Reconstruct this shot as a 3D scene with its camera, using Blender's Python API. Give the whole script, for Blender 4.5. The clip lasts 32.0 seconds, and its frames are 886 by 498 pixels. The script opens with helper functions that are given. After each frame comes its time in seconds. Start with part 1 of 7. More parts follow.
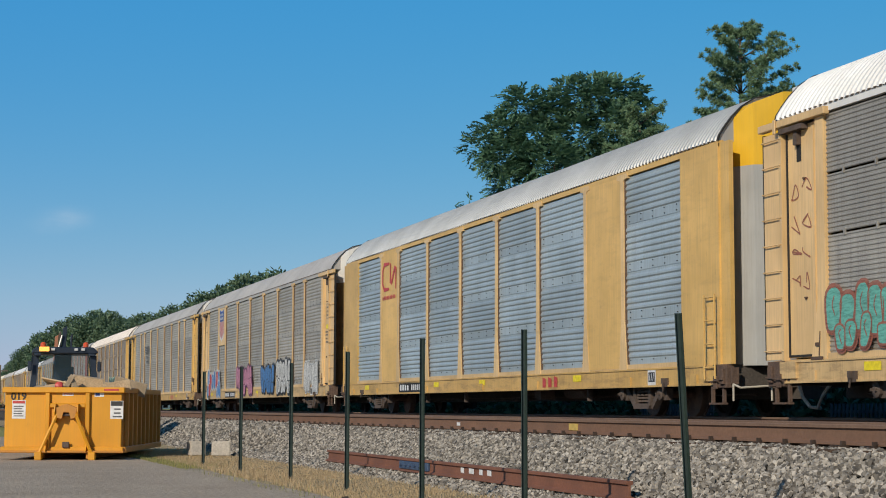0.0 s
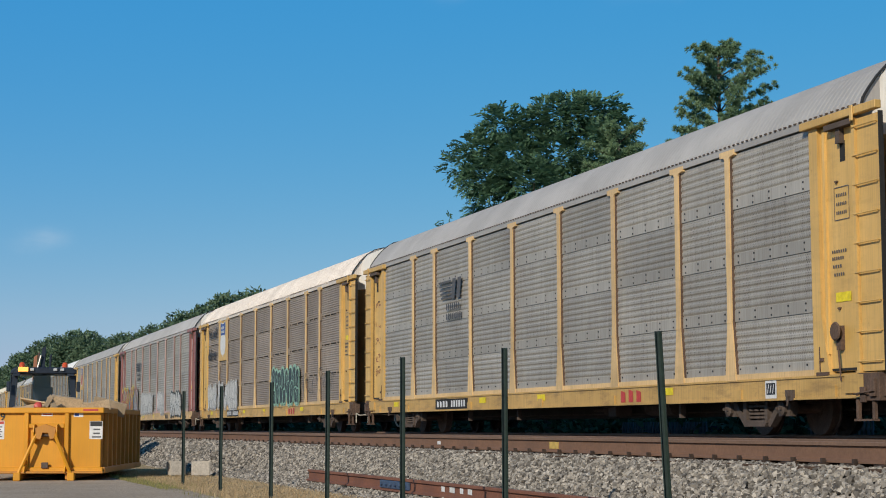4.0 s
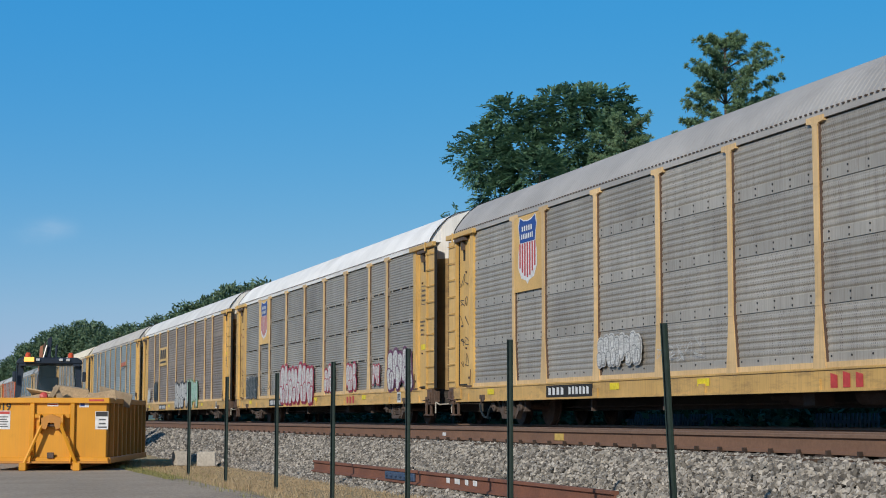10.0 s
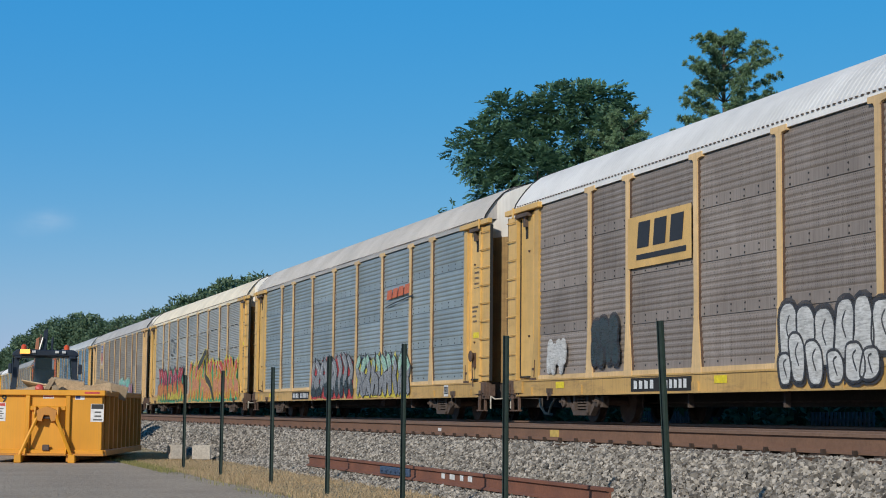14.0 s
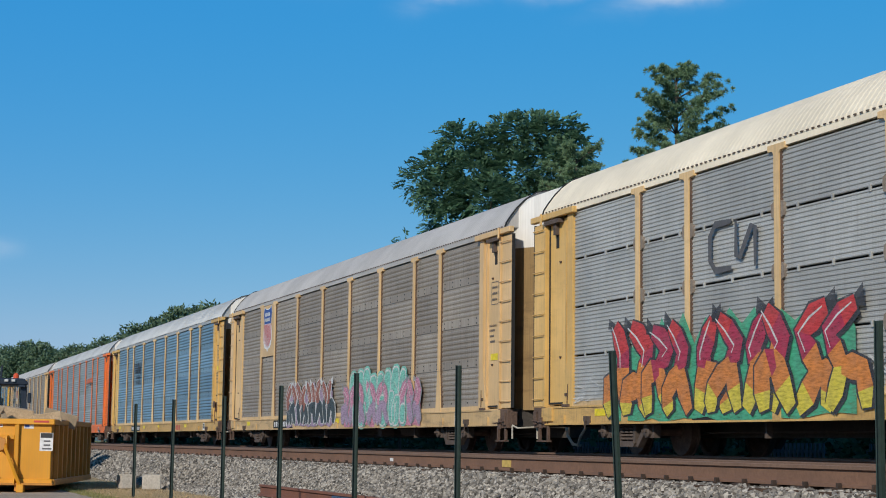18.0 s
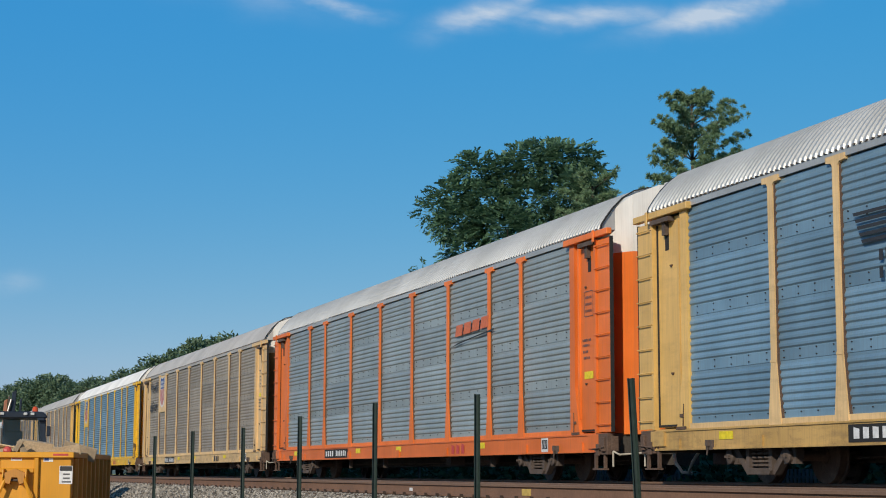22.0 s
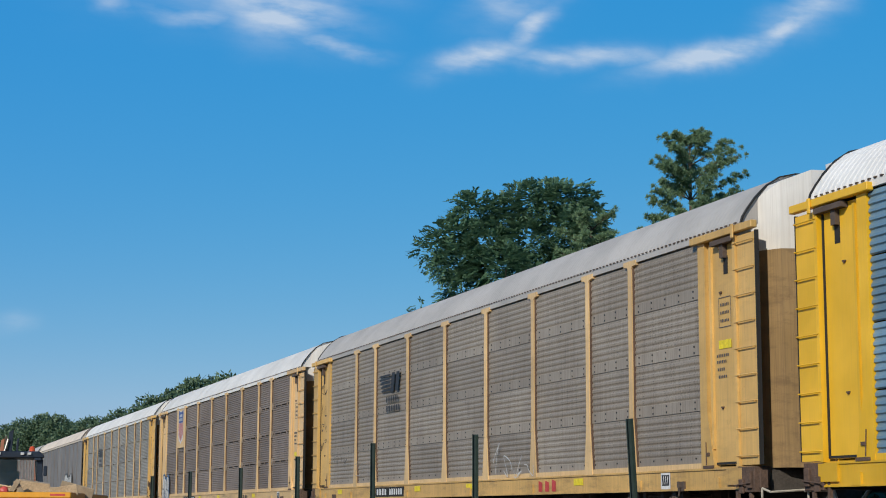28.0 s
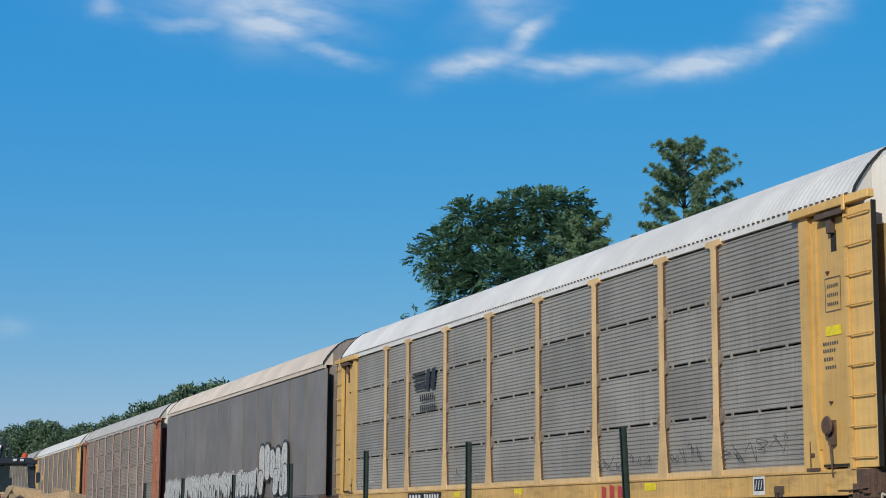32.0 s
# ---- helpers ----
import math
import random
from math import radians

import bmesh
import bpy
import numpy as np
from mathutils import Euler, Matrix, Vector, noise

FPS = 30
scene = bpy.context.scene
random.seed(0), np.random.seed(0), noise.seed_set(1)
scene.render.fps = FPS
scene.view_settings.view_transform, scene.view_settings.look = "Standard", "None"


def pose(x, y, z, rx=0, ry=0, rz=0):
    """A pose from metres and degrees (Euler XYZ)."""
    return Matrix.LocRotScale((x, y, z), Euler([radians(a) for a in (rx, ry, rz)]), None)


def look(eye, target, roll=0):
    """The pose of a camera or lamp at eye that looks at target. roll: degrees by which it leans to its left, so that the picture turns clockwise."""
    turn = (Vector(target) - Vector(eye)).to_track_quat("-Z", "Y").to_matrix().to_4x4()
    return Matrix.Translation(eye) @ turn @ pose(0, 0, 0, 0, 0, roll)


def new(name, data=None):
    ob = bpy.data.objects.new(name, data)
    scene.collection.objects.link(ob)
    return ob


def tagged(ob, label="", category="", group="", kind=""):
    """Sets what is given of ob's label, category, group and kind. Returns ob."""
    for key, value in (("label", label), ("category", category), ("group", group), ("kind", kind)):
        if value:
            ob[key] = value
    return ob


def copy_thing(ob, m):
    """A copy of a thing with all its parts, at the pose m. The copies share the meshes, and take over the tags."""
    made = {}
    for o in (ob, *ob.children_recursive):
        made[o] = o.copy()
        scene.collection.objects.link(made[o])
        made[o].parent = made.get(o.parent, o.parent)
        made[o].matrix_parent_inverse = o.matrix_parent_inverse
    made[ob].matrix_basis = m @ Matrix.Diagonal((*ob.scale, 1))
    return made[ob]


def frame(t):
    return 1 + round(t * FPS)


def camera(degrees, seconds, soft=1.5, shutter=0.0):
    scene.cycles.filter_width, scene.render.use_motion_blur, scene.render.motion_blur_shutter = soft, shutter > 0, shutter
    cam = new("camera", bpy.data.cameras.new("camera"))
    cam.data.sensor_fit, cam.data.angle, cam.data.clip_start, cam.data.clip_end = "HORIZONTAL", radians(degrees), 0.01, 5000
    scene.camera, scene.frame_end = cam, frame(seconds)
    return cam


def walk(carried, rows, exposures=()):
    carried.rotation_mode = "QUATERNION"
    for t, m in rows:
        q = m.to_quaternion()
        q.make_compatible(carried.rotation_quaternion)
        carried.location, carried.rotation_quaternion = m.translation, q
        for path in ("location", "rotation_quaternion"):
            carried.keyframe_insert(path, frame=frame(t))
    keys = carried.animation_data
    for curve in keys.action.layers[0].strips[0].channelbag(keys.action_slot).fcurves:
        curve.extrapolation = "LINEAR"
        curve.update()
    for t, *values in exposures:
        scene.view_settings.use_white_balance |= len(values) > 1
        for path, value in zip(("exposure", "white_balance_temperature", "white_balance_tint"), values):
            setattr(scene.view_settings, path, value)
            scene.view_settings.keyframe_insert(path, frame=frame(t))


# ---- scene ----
cam = camera(29.3, 32.0, soft=1.0)
EYE = (0.0, 0.0, 1.0)
# seconds, tilt, lean, heading of a held camera that stands in one place
walk(cam, [(t, pose(*EYE, a, b, c)) for t, a, b, c in (
    (0, 95.37, -0.14, -17.13), (0.5, 95.39, -0.18, -17.00), (1, 95.39, -0.21, -16.98), (1.5, 95.53, -0.05, -17.28), (2, 95.44, 0.17, -17.39),
    (2.5, 95.59, 0.32, -17.38), (3, 95.92, 0.40, -17.61), (3.5, 96.02, 0.17, -17.68), (5.5, 95.77, 0.01, -18.00), (6, 95.78, -0.28, -17.87),
    (6.5, 95.85, -0.31, -17.79), (7, 95.89, -0.28, -17.93), (7.5, 95.74, -0.16, -17.89), (8, 95.69, 0.01, -17.79), (8.5, 95.58, 0.19, -17.80),
    (9, 95.58, 0.20, -17.86), (9.5, 95.53, 0.09, -17.66), (10, 95.71, -0.08, -17.61), (10.5, 95.70, -0.14, -17.58), (11, 95.51, -0.08, -17.55),
    (11.5, 95.38, -0.03, -17.51), (12, 95.44, 0.04, -17.74), (12.5, 95.56, -0.21, -17.69), (13, 95.58, -0.34, -17.54), (13.5, 95.55, -0.48, -17.60),
    (14, 95.56, -0.56, -17.76), (14.5, 95.82, -0.77, -17.73), (15, 95.85, -1.13, -17.17), (15.5, 94.53, -1.64, -15.35), (17.5, 96.29, -0.78, -18.80),
    (18, 96.58, -0.72, -19.37), (18.5, 96.94, -0.79, -19.00), (19, 97.15, -0.74, -18.68), (19.5, 97.08, -0.45, -18.34), (20, 97.10, -0.11, -18.53),
    (20.5, 97.17, -0.10, -18.70), (21, 97.36, -0.24, -18.70), (21.5, 97.41, -0.31, -18.71), (22, 97.55, -0.16, -18.72), (22.5, 97.65, -0.03, -18.85),
    (23, 97.81, 0.08, -18.86), (23.5, 98.01, 0.08, -18.82), (24, 98.30, 0.06, -18.92), (24.5, 98.40, 0.02, -19.05), (25, 98.53, 0.04, -19.11),
    (25.5, 98.62, 0.06, -19.07), (26, 98.68, 0.06, -19.20), (26.5, 98.79, -0.08, -19.12), (28.5, 98.91, -0.21, -18.76), (29, 98.95, -0.18, -18.86),
    (29.5, 99.04, -0.39, -18.78), (30, 99.06, -0.71, -18.69), (30.5, 98.96, -0.69, -19.00), (31, 98.96, -0.69, -18.88), (31.5, 98.97, -0.58, -18.84),
    (32, 99.15, -0.37, -19.02))], [(0, 0.0, 6620, 10), (3, 0.0, 6600, 10), (6, 0.0, 6350, 10), (9, 0.0, 6300, 10), (11, 0.0, 6150, 10), (18, 0.0, 6150, 10),
                                   (21, 0.0, 6450, 10), (24, 0.0, 6550, 10), (26, 0.0, 6250, 10), (32, 0.0, 6300, 10)])

# ---- light ----
SUN_AZ, SUN_EL = 226.0, 28.0  # degrees clockwise from +y; above the horizon
sun_way = Vector((math.sin(radians(SUN_AZ)) * math.cos(radians(SUN_EL)), math.cos(radians(SUN_AZ)) * math.cos(radians(SUN_EL)), math.sin(radians(SUN_EL))))
sun = new("sun", bpy.data.lights.new("sun", "SUN"))
sun.data.energy, sun.data.angle, sun.data.color = 3.7, radians(0.5), (1.0, 0.90, 0.75)
sun.matrix_world = look(sun_way * 100, (0, 0, 0))
scene.view_settings.exposure = 0.0

world = bpy.data.worlds.new("sky")
scene.world = world
world.use_nodes = True
wn, wl = world.node_tree.nodes, world.node_tree.links
sky = wn.new("ShaderNodeTexSky")
sky.sky_type, sky.sun_disc, sky.sun_elevation, sky.sun_rotation = "NISHITA", False, radians(SUN_EL), radians(SUN_AZ)
sky.air_density, sky.dust_density, sky.ozone_density = 1.0, 0.3, 3.0
# the sky's own gradient, flattened towards an even clear blue
thin, tint = wn.new("ShaderNodeMix"), wn.new("ShaderNodeMix")
for nd, mode in ((thin, "MULTIPLY"), (tint, "ADD")):
    nd.data_type, nd.blend_type = "RGBA", mode
    nd.inputs[0].default_value = 1.0
thin.inputs[7].default_value, tint.inputs[7].default_value = (0.70, 0.47, 0.10, 1), (0.25, 2.05, 5.9, 1)
deep = wn.new("ShaderNodeHueSaturation")
deep.inputs["Saturation"].default_value, deep.inputs["Value"].default_value = 1.45, 0.80
wl.new(sky.outputs[0], deep.inputs["Color"])
wl.new(deep.outputs[0], thin.inputs[6])
wl.new(thin.outputs[2], tint.inputs[6])


def wmath(op, a, b=None):
    m = wn.new("ShaderNodeMath")
    m.operation = op
    for sock, v in zip(m.inputs, (a, b)):
        if v is not None:
            if hasattr(v, "links"):
                wl.new(v, sock)
            else:
                sock.default_value = v
    return m.outputs[0]


# Thin cirrus: soft strokes on the sky, by their slope to the right and upwards, frayed by stretched noise.
way, parts = wn.new("ShaderNodeTexCoord"), wn.new("ShaderNodeSeparateXYZ")
wl.new(way.outputs["Generated"], parts.inputs[0])
ahead = wmath("MAXIMUM", parts.outputs[1], 0.05)
su, sv = wmath("DIVIDE", parts.outputs[0], ahead), wmath("DIVIDE", parts.outputs[2], ahead)
flatv, warp = wn.new("ShaderNodeCombineXYZ"), wn.new("ShaderNodeTexNoise")
wl.new(su, flatv.inputs[0])
wl.new(sv, flatv.inputs[1])
warp.inputs["Scale"].default_value, warp.inputs["Detail"].default_value = 14.0, 5.0
wl.new(flatv.outputs[0], warp.inputs["Vector"])
wsep = wn.new("ShaderNodeSeparateColor")
wl.new(warp.outputs["Color"], wsep.inputs[0])
su = wmath("ADD", su, wmath("MULTIPLY", wmath("SUBTRACT", wsep.outputs[0], 0.5), 0.045))
sv = wmath("ADD", sv, wmath("MULTIPLY", wmath("SUBTRACT", wsep.outputs[1], 0.5), 0.030))
cover = None
for u, v, a, b, turn, k in ((0.235, 0.312, 0.036, 0.0150, -0.10, 1.0), (0.175, 0.304, 0.030, 0.0040, 0.0, 0.5), (0.270, 0.290, 0.024, 0.0040, -0.12, 0.7), (0.130, 0.305, 0.010, 0.005, -0.2, 0.5),
                            (0.385, 0.340, 0.030, 0.018, 0.5, 0.55), (0.402, 0.316, 0.022, 0.0055, 0.75, 0.8), (0.365, 0.291, 0.030, 0.0060, 0.30, 0.9), (0.440, 0.298, 0.060, 0.0055, 0.10, 0.65),
                            (0.530, 0.310, 0.050, 0.0060, 0.35, 0.85), (0.590, 0.338, 0.035, 0.0060, 0.62, 0.7), (0.620, 0.365, 0.05, 0.012, 0.6, 0.6), (0.240, 0.345, 0.08, 0.02, 0.2, 0.6), (0.072, 0.108, 0.012, 0.004, 0.0, 0.22)):
    du, dv = wmath("SUBTRACT", su, u), wmath("SUBTRACT", sv, v)
    p = wmath("DIVIDE", wmath("ADD", wmath("MULTIPLY", du, math.cos(turn)), wmath("MULTIPLY", dv, math.sin(turn))), a * 1.0)
    q = wmath("DIVIDE", wmath("SUBTRACT", wmath("MULTIPLY", dv, math.cos(turn)), wmath("MULTIPLY", du, math.sin(turn))), b * 1.25)
    g = wmath("MULTIPLY", wmath("POWER", 2.718, wmath("MULTIPLY", wmath("ADD", wmath("MULTIPLY", p, p), wmath("MULTIPLY", q, q)), -1.0)), k)
    cover = g if cover is None else wmath("MAXIMUM", cover, g)
fray, fmap = wn.new("ShaderNodeTexNoise"), wn.new("ShaderNodeMapping")
fmap.inputs["Rotation"].default_value, fmap.inputs["Scale"].default_value = (0, 0, -0.4), (1, 3.5, 1)
wl.new(flatv.outputs[0], fmap.inputs["Vector"])
wl.new(fmap.outputs[0], fray.inputs["Vector"])
fray.inputs["Scale"].default_value, fray.inputs["Detail"].default_value, fray.inputs["Roughness"].default_value = 16.0, 8.0, 0.56
fringe = wmath("MULTIPLY_ADD", fray.outputs[0], 2.6)
fringe.node.inputs[2].default_value = -0.62
frayed = wmath("MULTIPLY", cover, wmath("MAXIMUM", fringe, 0.0))

seen = wmath("MULTIPLY", wmath("MAXIMUM", wmath("MINIMUM", frayed, 0.66), 0.0), wmath("GREATER_THAN", parts.outputs[1], 0.05))
haze = wn.new("ShaderNodeMix")
haze.data_type = "RGBA"
wl.new(seen, haze.inputs[0])
wl.new(tint.outputs[2], haze.inputs[6])
haze.inputs[7].default_value = (7.2, 7.6, 8.0, 1)
wn["Background"].inputs["Strength"].default_value = 0.10
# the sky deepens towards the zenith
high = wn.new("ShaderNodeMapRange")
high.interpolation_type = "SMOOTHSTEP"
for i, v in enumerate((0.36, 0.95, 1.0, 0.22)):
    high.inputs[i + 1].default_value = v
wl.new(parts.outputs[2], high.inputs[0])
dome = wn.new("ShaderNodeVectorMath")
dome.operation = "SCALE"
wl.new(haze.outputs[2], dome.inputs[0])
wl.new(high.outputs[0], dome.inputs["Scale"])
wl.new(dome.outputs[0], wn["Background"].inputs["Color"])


# ---- materials ----
def shader(name):
    m = bpy.data.materials.new(name)
    m.use_nodes = True
    n, l = m.node_tree.nodes, m.node_tree.links
    return m, n, l, n["Principled BSDF"]


def mixed(n, l, a, b, fac, mode="MIX"):
    """A colour mix node: a and b are colours or sockets, fac a number or a socket."""
    mx = n.new("ShaderNodeMix")
    mx.data_type, mx.blend_type = "RGBA", mode
    for sock, v in ((mx.inputs[0], fac), (mx.inputs[6], a), (mx.inputs[7], b)):
        if hasattr(v, "links"):
            l.new(v, sock)
        else:
            sock.default_value = v if isinstance(v, (int, float)) else (*v[:3], 1)
    return mx.outputs[2]


def grain(n, l, scale, detail=4, rough=0.6, stretch=(1, 1, 1), lo=0.35, hi=0.65, own=True):
    """Noise in metres of the object's space, stretched, as a 0 to 1 value; own: shifted from object to object."""
    tc, mp, nz, rp = n.new("ShaderNodeTexCoord"), n.new("ShaderNodeMapping"), n.new("ShaderNodeTexNoise"), n.new("ShaderNodeMapRange")
    mp.inputs["Scale"].default_value = stretch
    l.new(tc.outputs["Object"], mp.inputs["Vector"])
    if own:
        oi, mu = n.new("ShaderNodeObjectInfo"), n.new("ShaderNodeMath")
        mu.operation, mu.inputs[1].default_value = "MULTIPLY", 40.0
        l.new(oi.outputs["Random"], mu.inputs[0])
        l.new(mu.outputs[0], mp.inputs["Location"])
    nz.inputs["Scale"].default_value, nz.inputs["Detail"].default_value, nz.inputs["Roughness"].default_value = scale, detail, rough
    l.new(mp.outputs[0], nz.inputs["Vector"])
    rp.inputs[1].default_value, rp.inputs[2].default_value = lo, hi
    l.new(nz.outputs[0], rp.inputs[0])
    return rp.outputs[0]


def bumped(n, l, p, height, strength=0.3, dist=0.01):
    b = n.new("ShaderNodeBump")
    b.inputs["Strength"].default_value, b.inputs["Distance"].default_value = strength, dist
    l.new(height, b.inputs["Height"])
    l.new(b.outputs[0], p.inputs["Normal"])


def times(n, l, a, k):
    m = n.new("ShaderNodeMath")
    m.operation = "MULTIPLY"
    l.new(a, m.inputs[0])
    if hasattr(k, "links"):
        l.new(k, m.inputs[1])
    else:
        m.inputs[1].default_value = k
    return m.outputs[0]


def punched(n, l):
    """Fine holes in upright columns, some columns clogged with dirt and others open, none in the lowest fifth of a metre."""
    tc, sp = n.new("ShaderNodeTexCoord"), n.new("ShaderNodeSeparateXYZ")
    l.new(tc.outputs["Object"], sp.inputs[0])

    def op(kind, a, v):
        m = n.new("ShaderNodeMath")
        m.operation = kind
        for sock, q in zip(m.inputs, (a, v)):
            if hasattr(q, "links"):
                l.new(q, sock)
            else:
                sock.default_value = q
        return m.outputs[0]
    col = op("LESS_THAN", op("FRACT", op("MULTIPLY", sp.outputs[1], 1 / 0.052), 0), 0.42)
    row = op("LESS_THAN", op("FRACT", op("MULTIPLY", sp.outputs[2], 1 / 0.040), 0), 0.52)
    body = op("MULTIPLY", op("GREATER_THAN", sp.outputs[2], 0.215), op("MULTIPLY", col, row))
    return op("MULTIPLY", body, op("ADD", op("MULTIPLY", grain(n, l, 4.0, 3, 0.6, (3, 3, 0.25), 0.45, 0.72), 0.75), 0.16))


def painted(name, c, dirt=(0.16, 0.11, 0.07), wear=0.35, rough=0.5, streak=0.5, metal=0.0, vary=0.12, grime=0.0, holes=False):
    """Weathered paint: base colour, soft fading, vertical rain streaks and small rust spots; holes: columns of fine punched holes above a plain band."""
    m, n, l, p = shader(name)
    fade = mixed(n, l, c, [min(1, v * 1.22 + 0.014) for v in c], grain(n, l, 0.7, 3))
    oi, rp = n.new("ShaderNodeObjectInfo"), n.new("ShaderNodeMapRange")
    rp.inputs[3].default_value, rp.inputs[4].default_value = 1 - vary, 1 + vary
    l.new(oi.outputs["Random"], rp.inputs[0])
    hsv = n.new("ShaderNodeHueSaturation")
    l.new(rp.outputs[0], hsv.inputs["Value"])
    l.new(fade, hsv.inputs["Color"])
    st = times(n, l, grain(n, l, 3.0, 5, 0.7, (6, 6, 0.35), 0.5, 0.85), streak)
    c0 = mixed(n, l, hsv.outputs[0], dirt, times(n, l, grain(n, l, 6.0, 3, 0.6, (7, 7, 0.12), 0.42, 0.70), streak * 0.55))
    c1 = mixed(n, l, c0, dirt, st)
    sp = times(n, l, grain(n, l, 9.0, 6, 0.75, (1, 1, 0.6), 0.6, 0.75), wear)
    c2 = mixed(n, l, c1, (0.13, 0.06, 0.03), sp)
    if grime:
        c2 = mixed(n, l, c2, (0.085, 0.052, 0.034), times(n, l, grain(n, l, 2.2, 6, 0.7, (1, 0.55, 2.4), 0.50, 0.66), grime))
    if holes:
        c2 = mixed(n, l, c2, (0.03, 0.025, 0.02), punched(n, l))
    l.new(c2, p.inputs["Base Color"])
    p.inputs["Roughness"].default_value, p.inputs["Metallic"].default_value = rough, metal
    bumped(n, l, p, grain(n, l, 30.0, 3), 0.12, 0.003)
    return m


def mottled(name, a, b, scale=3.0, rough=0.85, bump=0.4, dist=0.01, metal=0.0, c=None, fine=25.0, own=True):
    """Two tones in large patches, a third or a shade of them in fine grain, and relief."""
    m, n, l, p = shader(name)
    big = mixed(n, l, a, b, grain(n, l, scale, 5, own=own))
    small = mixed(n, l, big, c or [v * 0.55 for v in a], times(n, l, grain(n, l, fine, 4, 0.7, own=own), 0.6))
    l.new(small, p.inputs["Base Color"])
    p.inputs["Roughness"].default_value, p.inputs["Metallic"].default_value = rough, metal
    p.inputs["Specular IOR Level"].default_value = 0.08 if rough > 0.9 else 0.4
    bumped(n, l, p, grain(n, l, fine, 5, own=own), bump, dist)
    return m


def by_piece(name, lo, hi, rough=0.8, island=True, hue=0.0, bump=0.0, trans=0.0):
    """Stuff of many pieces, each with a tone of its own between lo and hi."""
    m, n, l, p = shader(name)
    g = n.new("ShaderNodeNewGeometry" if island else "ShaderNodeObjectInfo")
    r = g.outputs["Random Per Island" if island else "Random"]
    col = mixed(n, l, lo, hi, r)
    l.new(mixed(n, l, col, [v * 0.7 for v in lo], times(n, l, grain(n, l, 14.0, 3), 0.5)), p.inputs["Base Color"])
    p.inputs["Roughness"].default_value = rough
    if bump:
        bumped(n, l, p, grain(n, l, 30, 4), bump, 0.01)
    if trans:
        tr, ad = n.new("ShaderNodeBsdfTranslucent"), n.new("ShaderNodeMixShader")
        ad.inputs[0].default_value = trans
        l.new(col, tr.inputs["Color"])
        l.new(p.outputs[0], ad.inputs[1])
        l.new(tr.outputs[0], ad.inputs[2])
        l.new(ad.outputs[0], n["Material Output"].inputs["Surface"])
    return m


def plain(name, c, rough=0.5, metal=0.0, glow=0.0):
    m, n, l, p = shader(name)
    l.new(mixed(n, l, c, [v * 0.75 for v in c], grain(n, l, 12.0, 4)), p.inputs["Base Color"])
    p.inputs["Roughness"].default_value, p.inputs["Metallic"].default_value = rough, metal
    if glow:
        p.inputs["Emission Color"].default_value, p.inputs["Emission Strength"].default_value = (*c, 1), glow
    return m


YELLOW = painted("faded_rail_yellow", (0.58, 0.365, 0.11), wear=0.4, streak=0.3, grime=0.12)
PALE_POST = painted("bleached_yellow_post", (0.62, 0.425, 0.20), wear=0.35, streak=0.35, grime=0.15)
GRIMY = painted("grimy_rail_yellow", (0.55, 0.345, 0.105), (0.17, 0.095, 0.05), wear=0.6, streak=0.45, grime=0.38)
GRIMY_TAN = painted("grimy_bleached_tan", (0.52, 0.355, 0.16), (0.17, 0.10, 0.055), wear=0.6, streak=0.45, grime=0.42)
TAN = painted("sun_bleached_tan_yellow", (0.60, 0.405, 0.19), wear=0.25, streak=0.3)
# darker and duller than the yellow of the sides, with spots and streaks
END_DULL = painted("dark_dull_yellow_end", (0.27, 0.178, 0.075), (0.10, 0.065, 0.04), wear=0.5, streak=0.6, grime=0.4)
BRIGHT = painted("fresh_yellow", (0.66, 0.385, 0.010), wear=0.08, streak=0.1)
ORANGE = painted("faded_orange", (0.66, 0.145, 0.014), wear=0.2, streak=0.25)
MAROON = painted("chalky_maroon", (0.25, 0.10, 0.09), wear=0.3, streak=0.3)
RUST_RED = painted("rust_red_door_paint", (0.36, 0.14, 0.07), wear=0.4, streak=0.4)
PINKISH = painted("chalky_dusty_pink", (0.46, 0.32, 0.29), wear=0.3, streak=0.4)
P_BLUE = painted("blue_grey_galvanised", (0.15, 0.255, 0.335), (0.14, 0.12, 0.10), 0.12, 0.42, 0.3, 0.25)
P_STEEL = painted("steel_grey_galvanised", (0.265, 0.305, 0.305), (0.16, 0.13, 0.11), 0.12, 0.42, 0.35, 0.25)
P_GREY = painted("dull_grey_galvanised", (0.31, 0.292, 0.258), (0.11, 0.085, 0.065), 0.3, 0.5, 0.55, 0.2)
P_PALE = painted("pale_blue_grey_galvanised", (0.33, 0.385, 0.405), (0.16, 0.14, 0.12), 0.12, 0.42, 0.4, 0.25)
P_TAUPE = painted("dusty_taupe_galvanised", (0.27, 0.235, 0.19), (0.10, 0.07, 0.055), 0.35, 0.55, 0.65, 0.15)
P_BROWN = painted("brown_weathered_steel", (0.285, 0.24, 0.20), (0.10, 0.068, 0.05), 0.32, 0.6, 0.6, 0.1)
P_DARK = painted("dark_grey_steel", (0.205, 0.18, 0.16), (0.10, 0.075, 0.06), 0.2, 0.5, 0.5, 0.2)
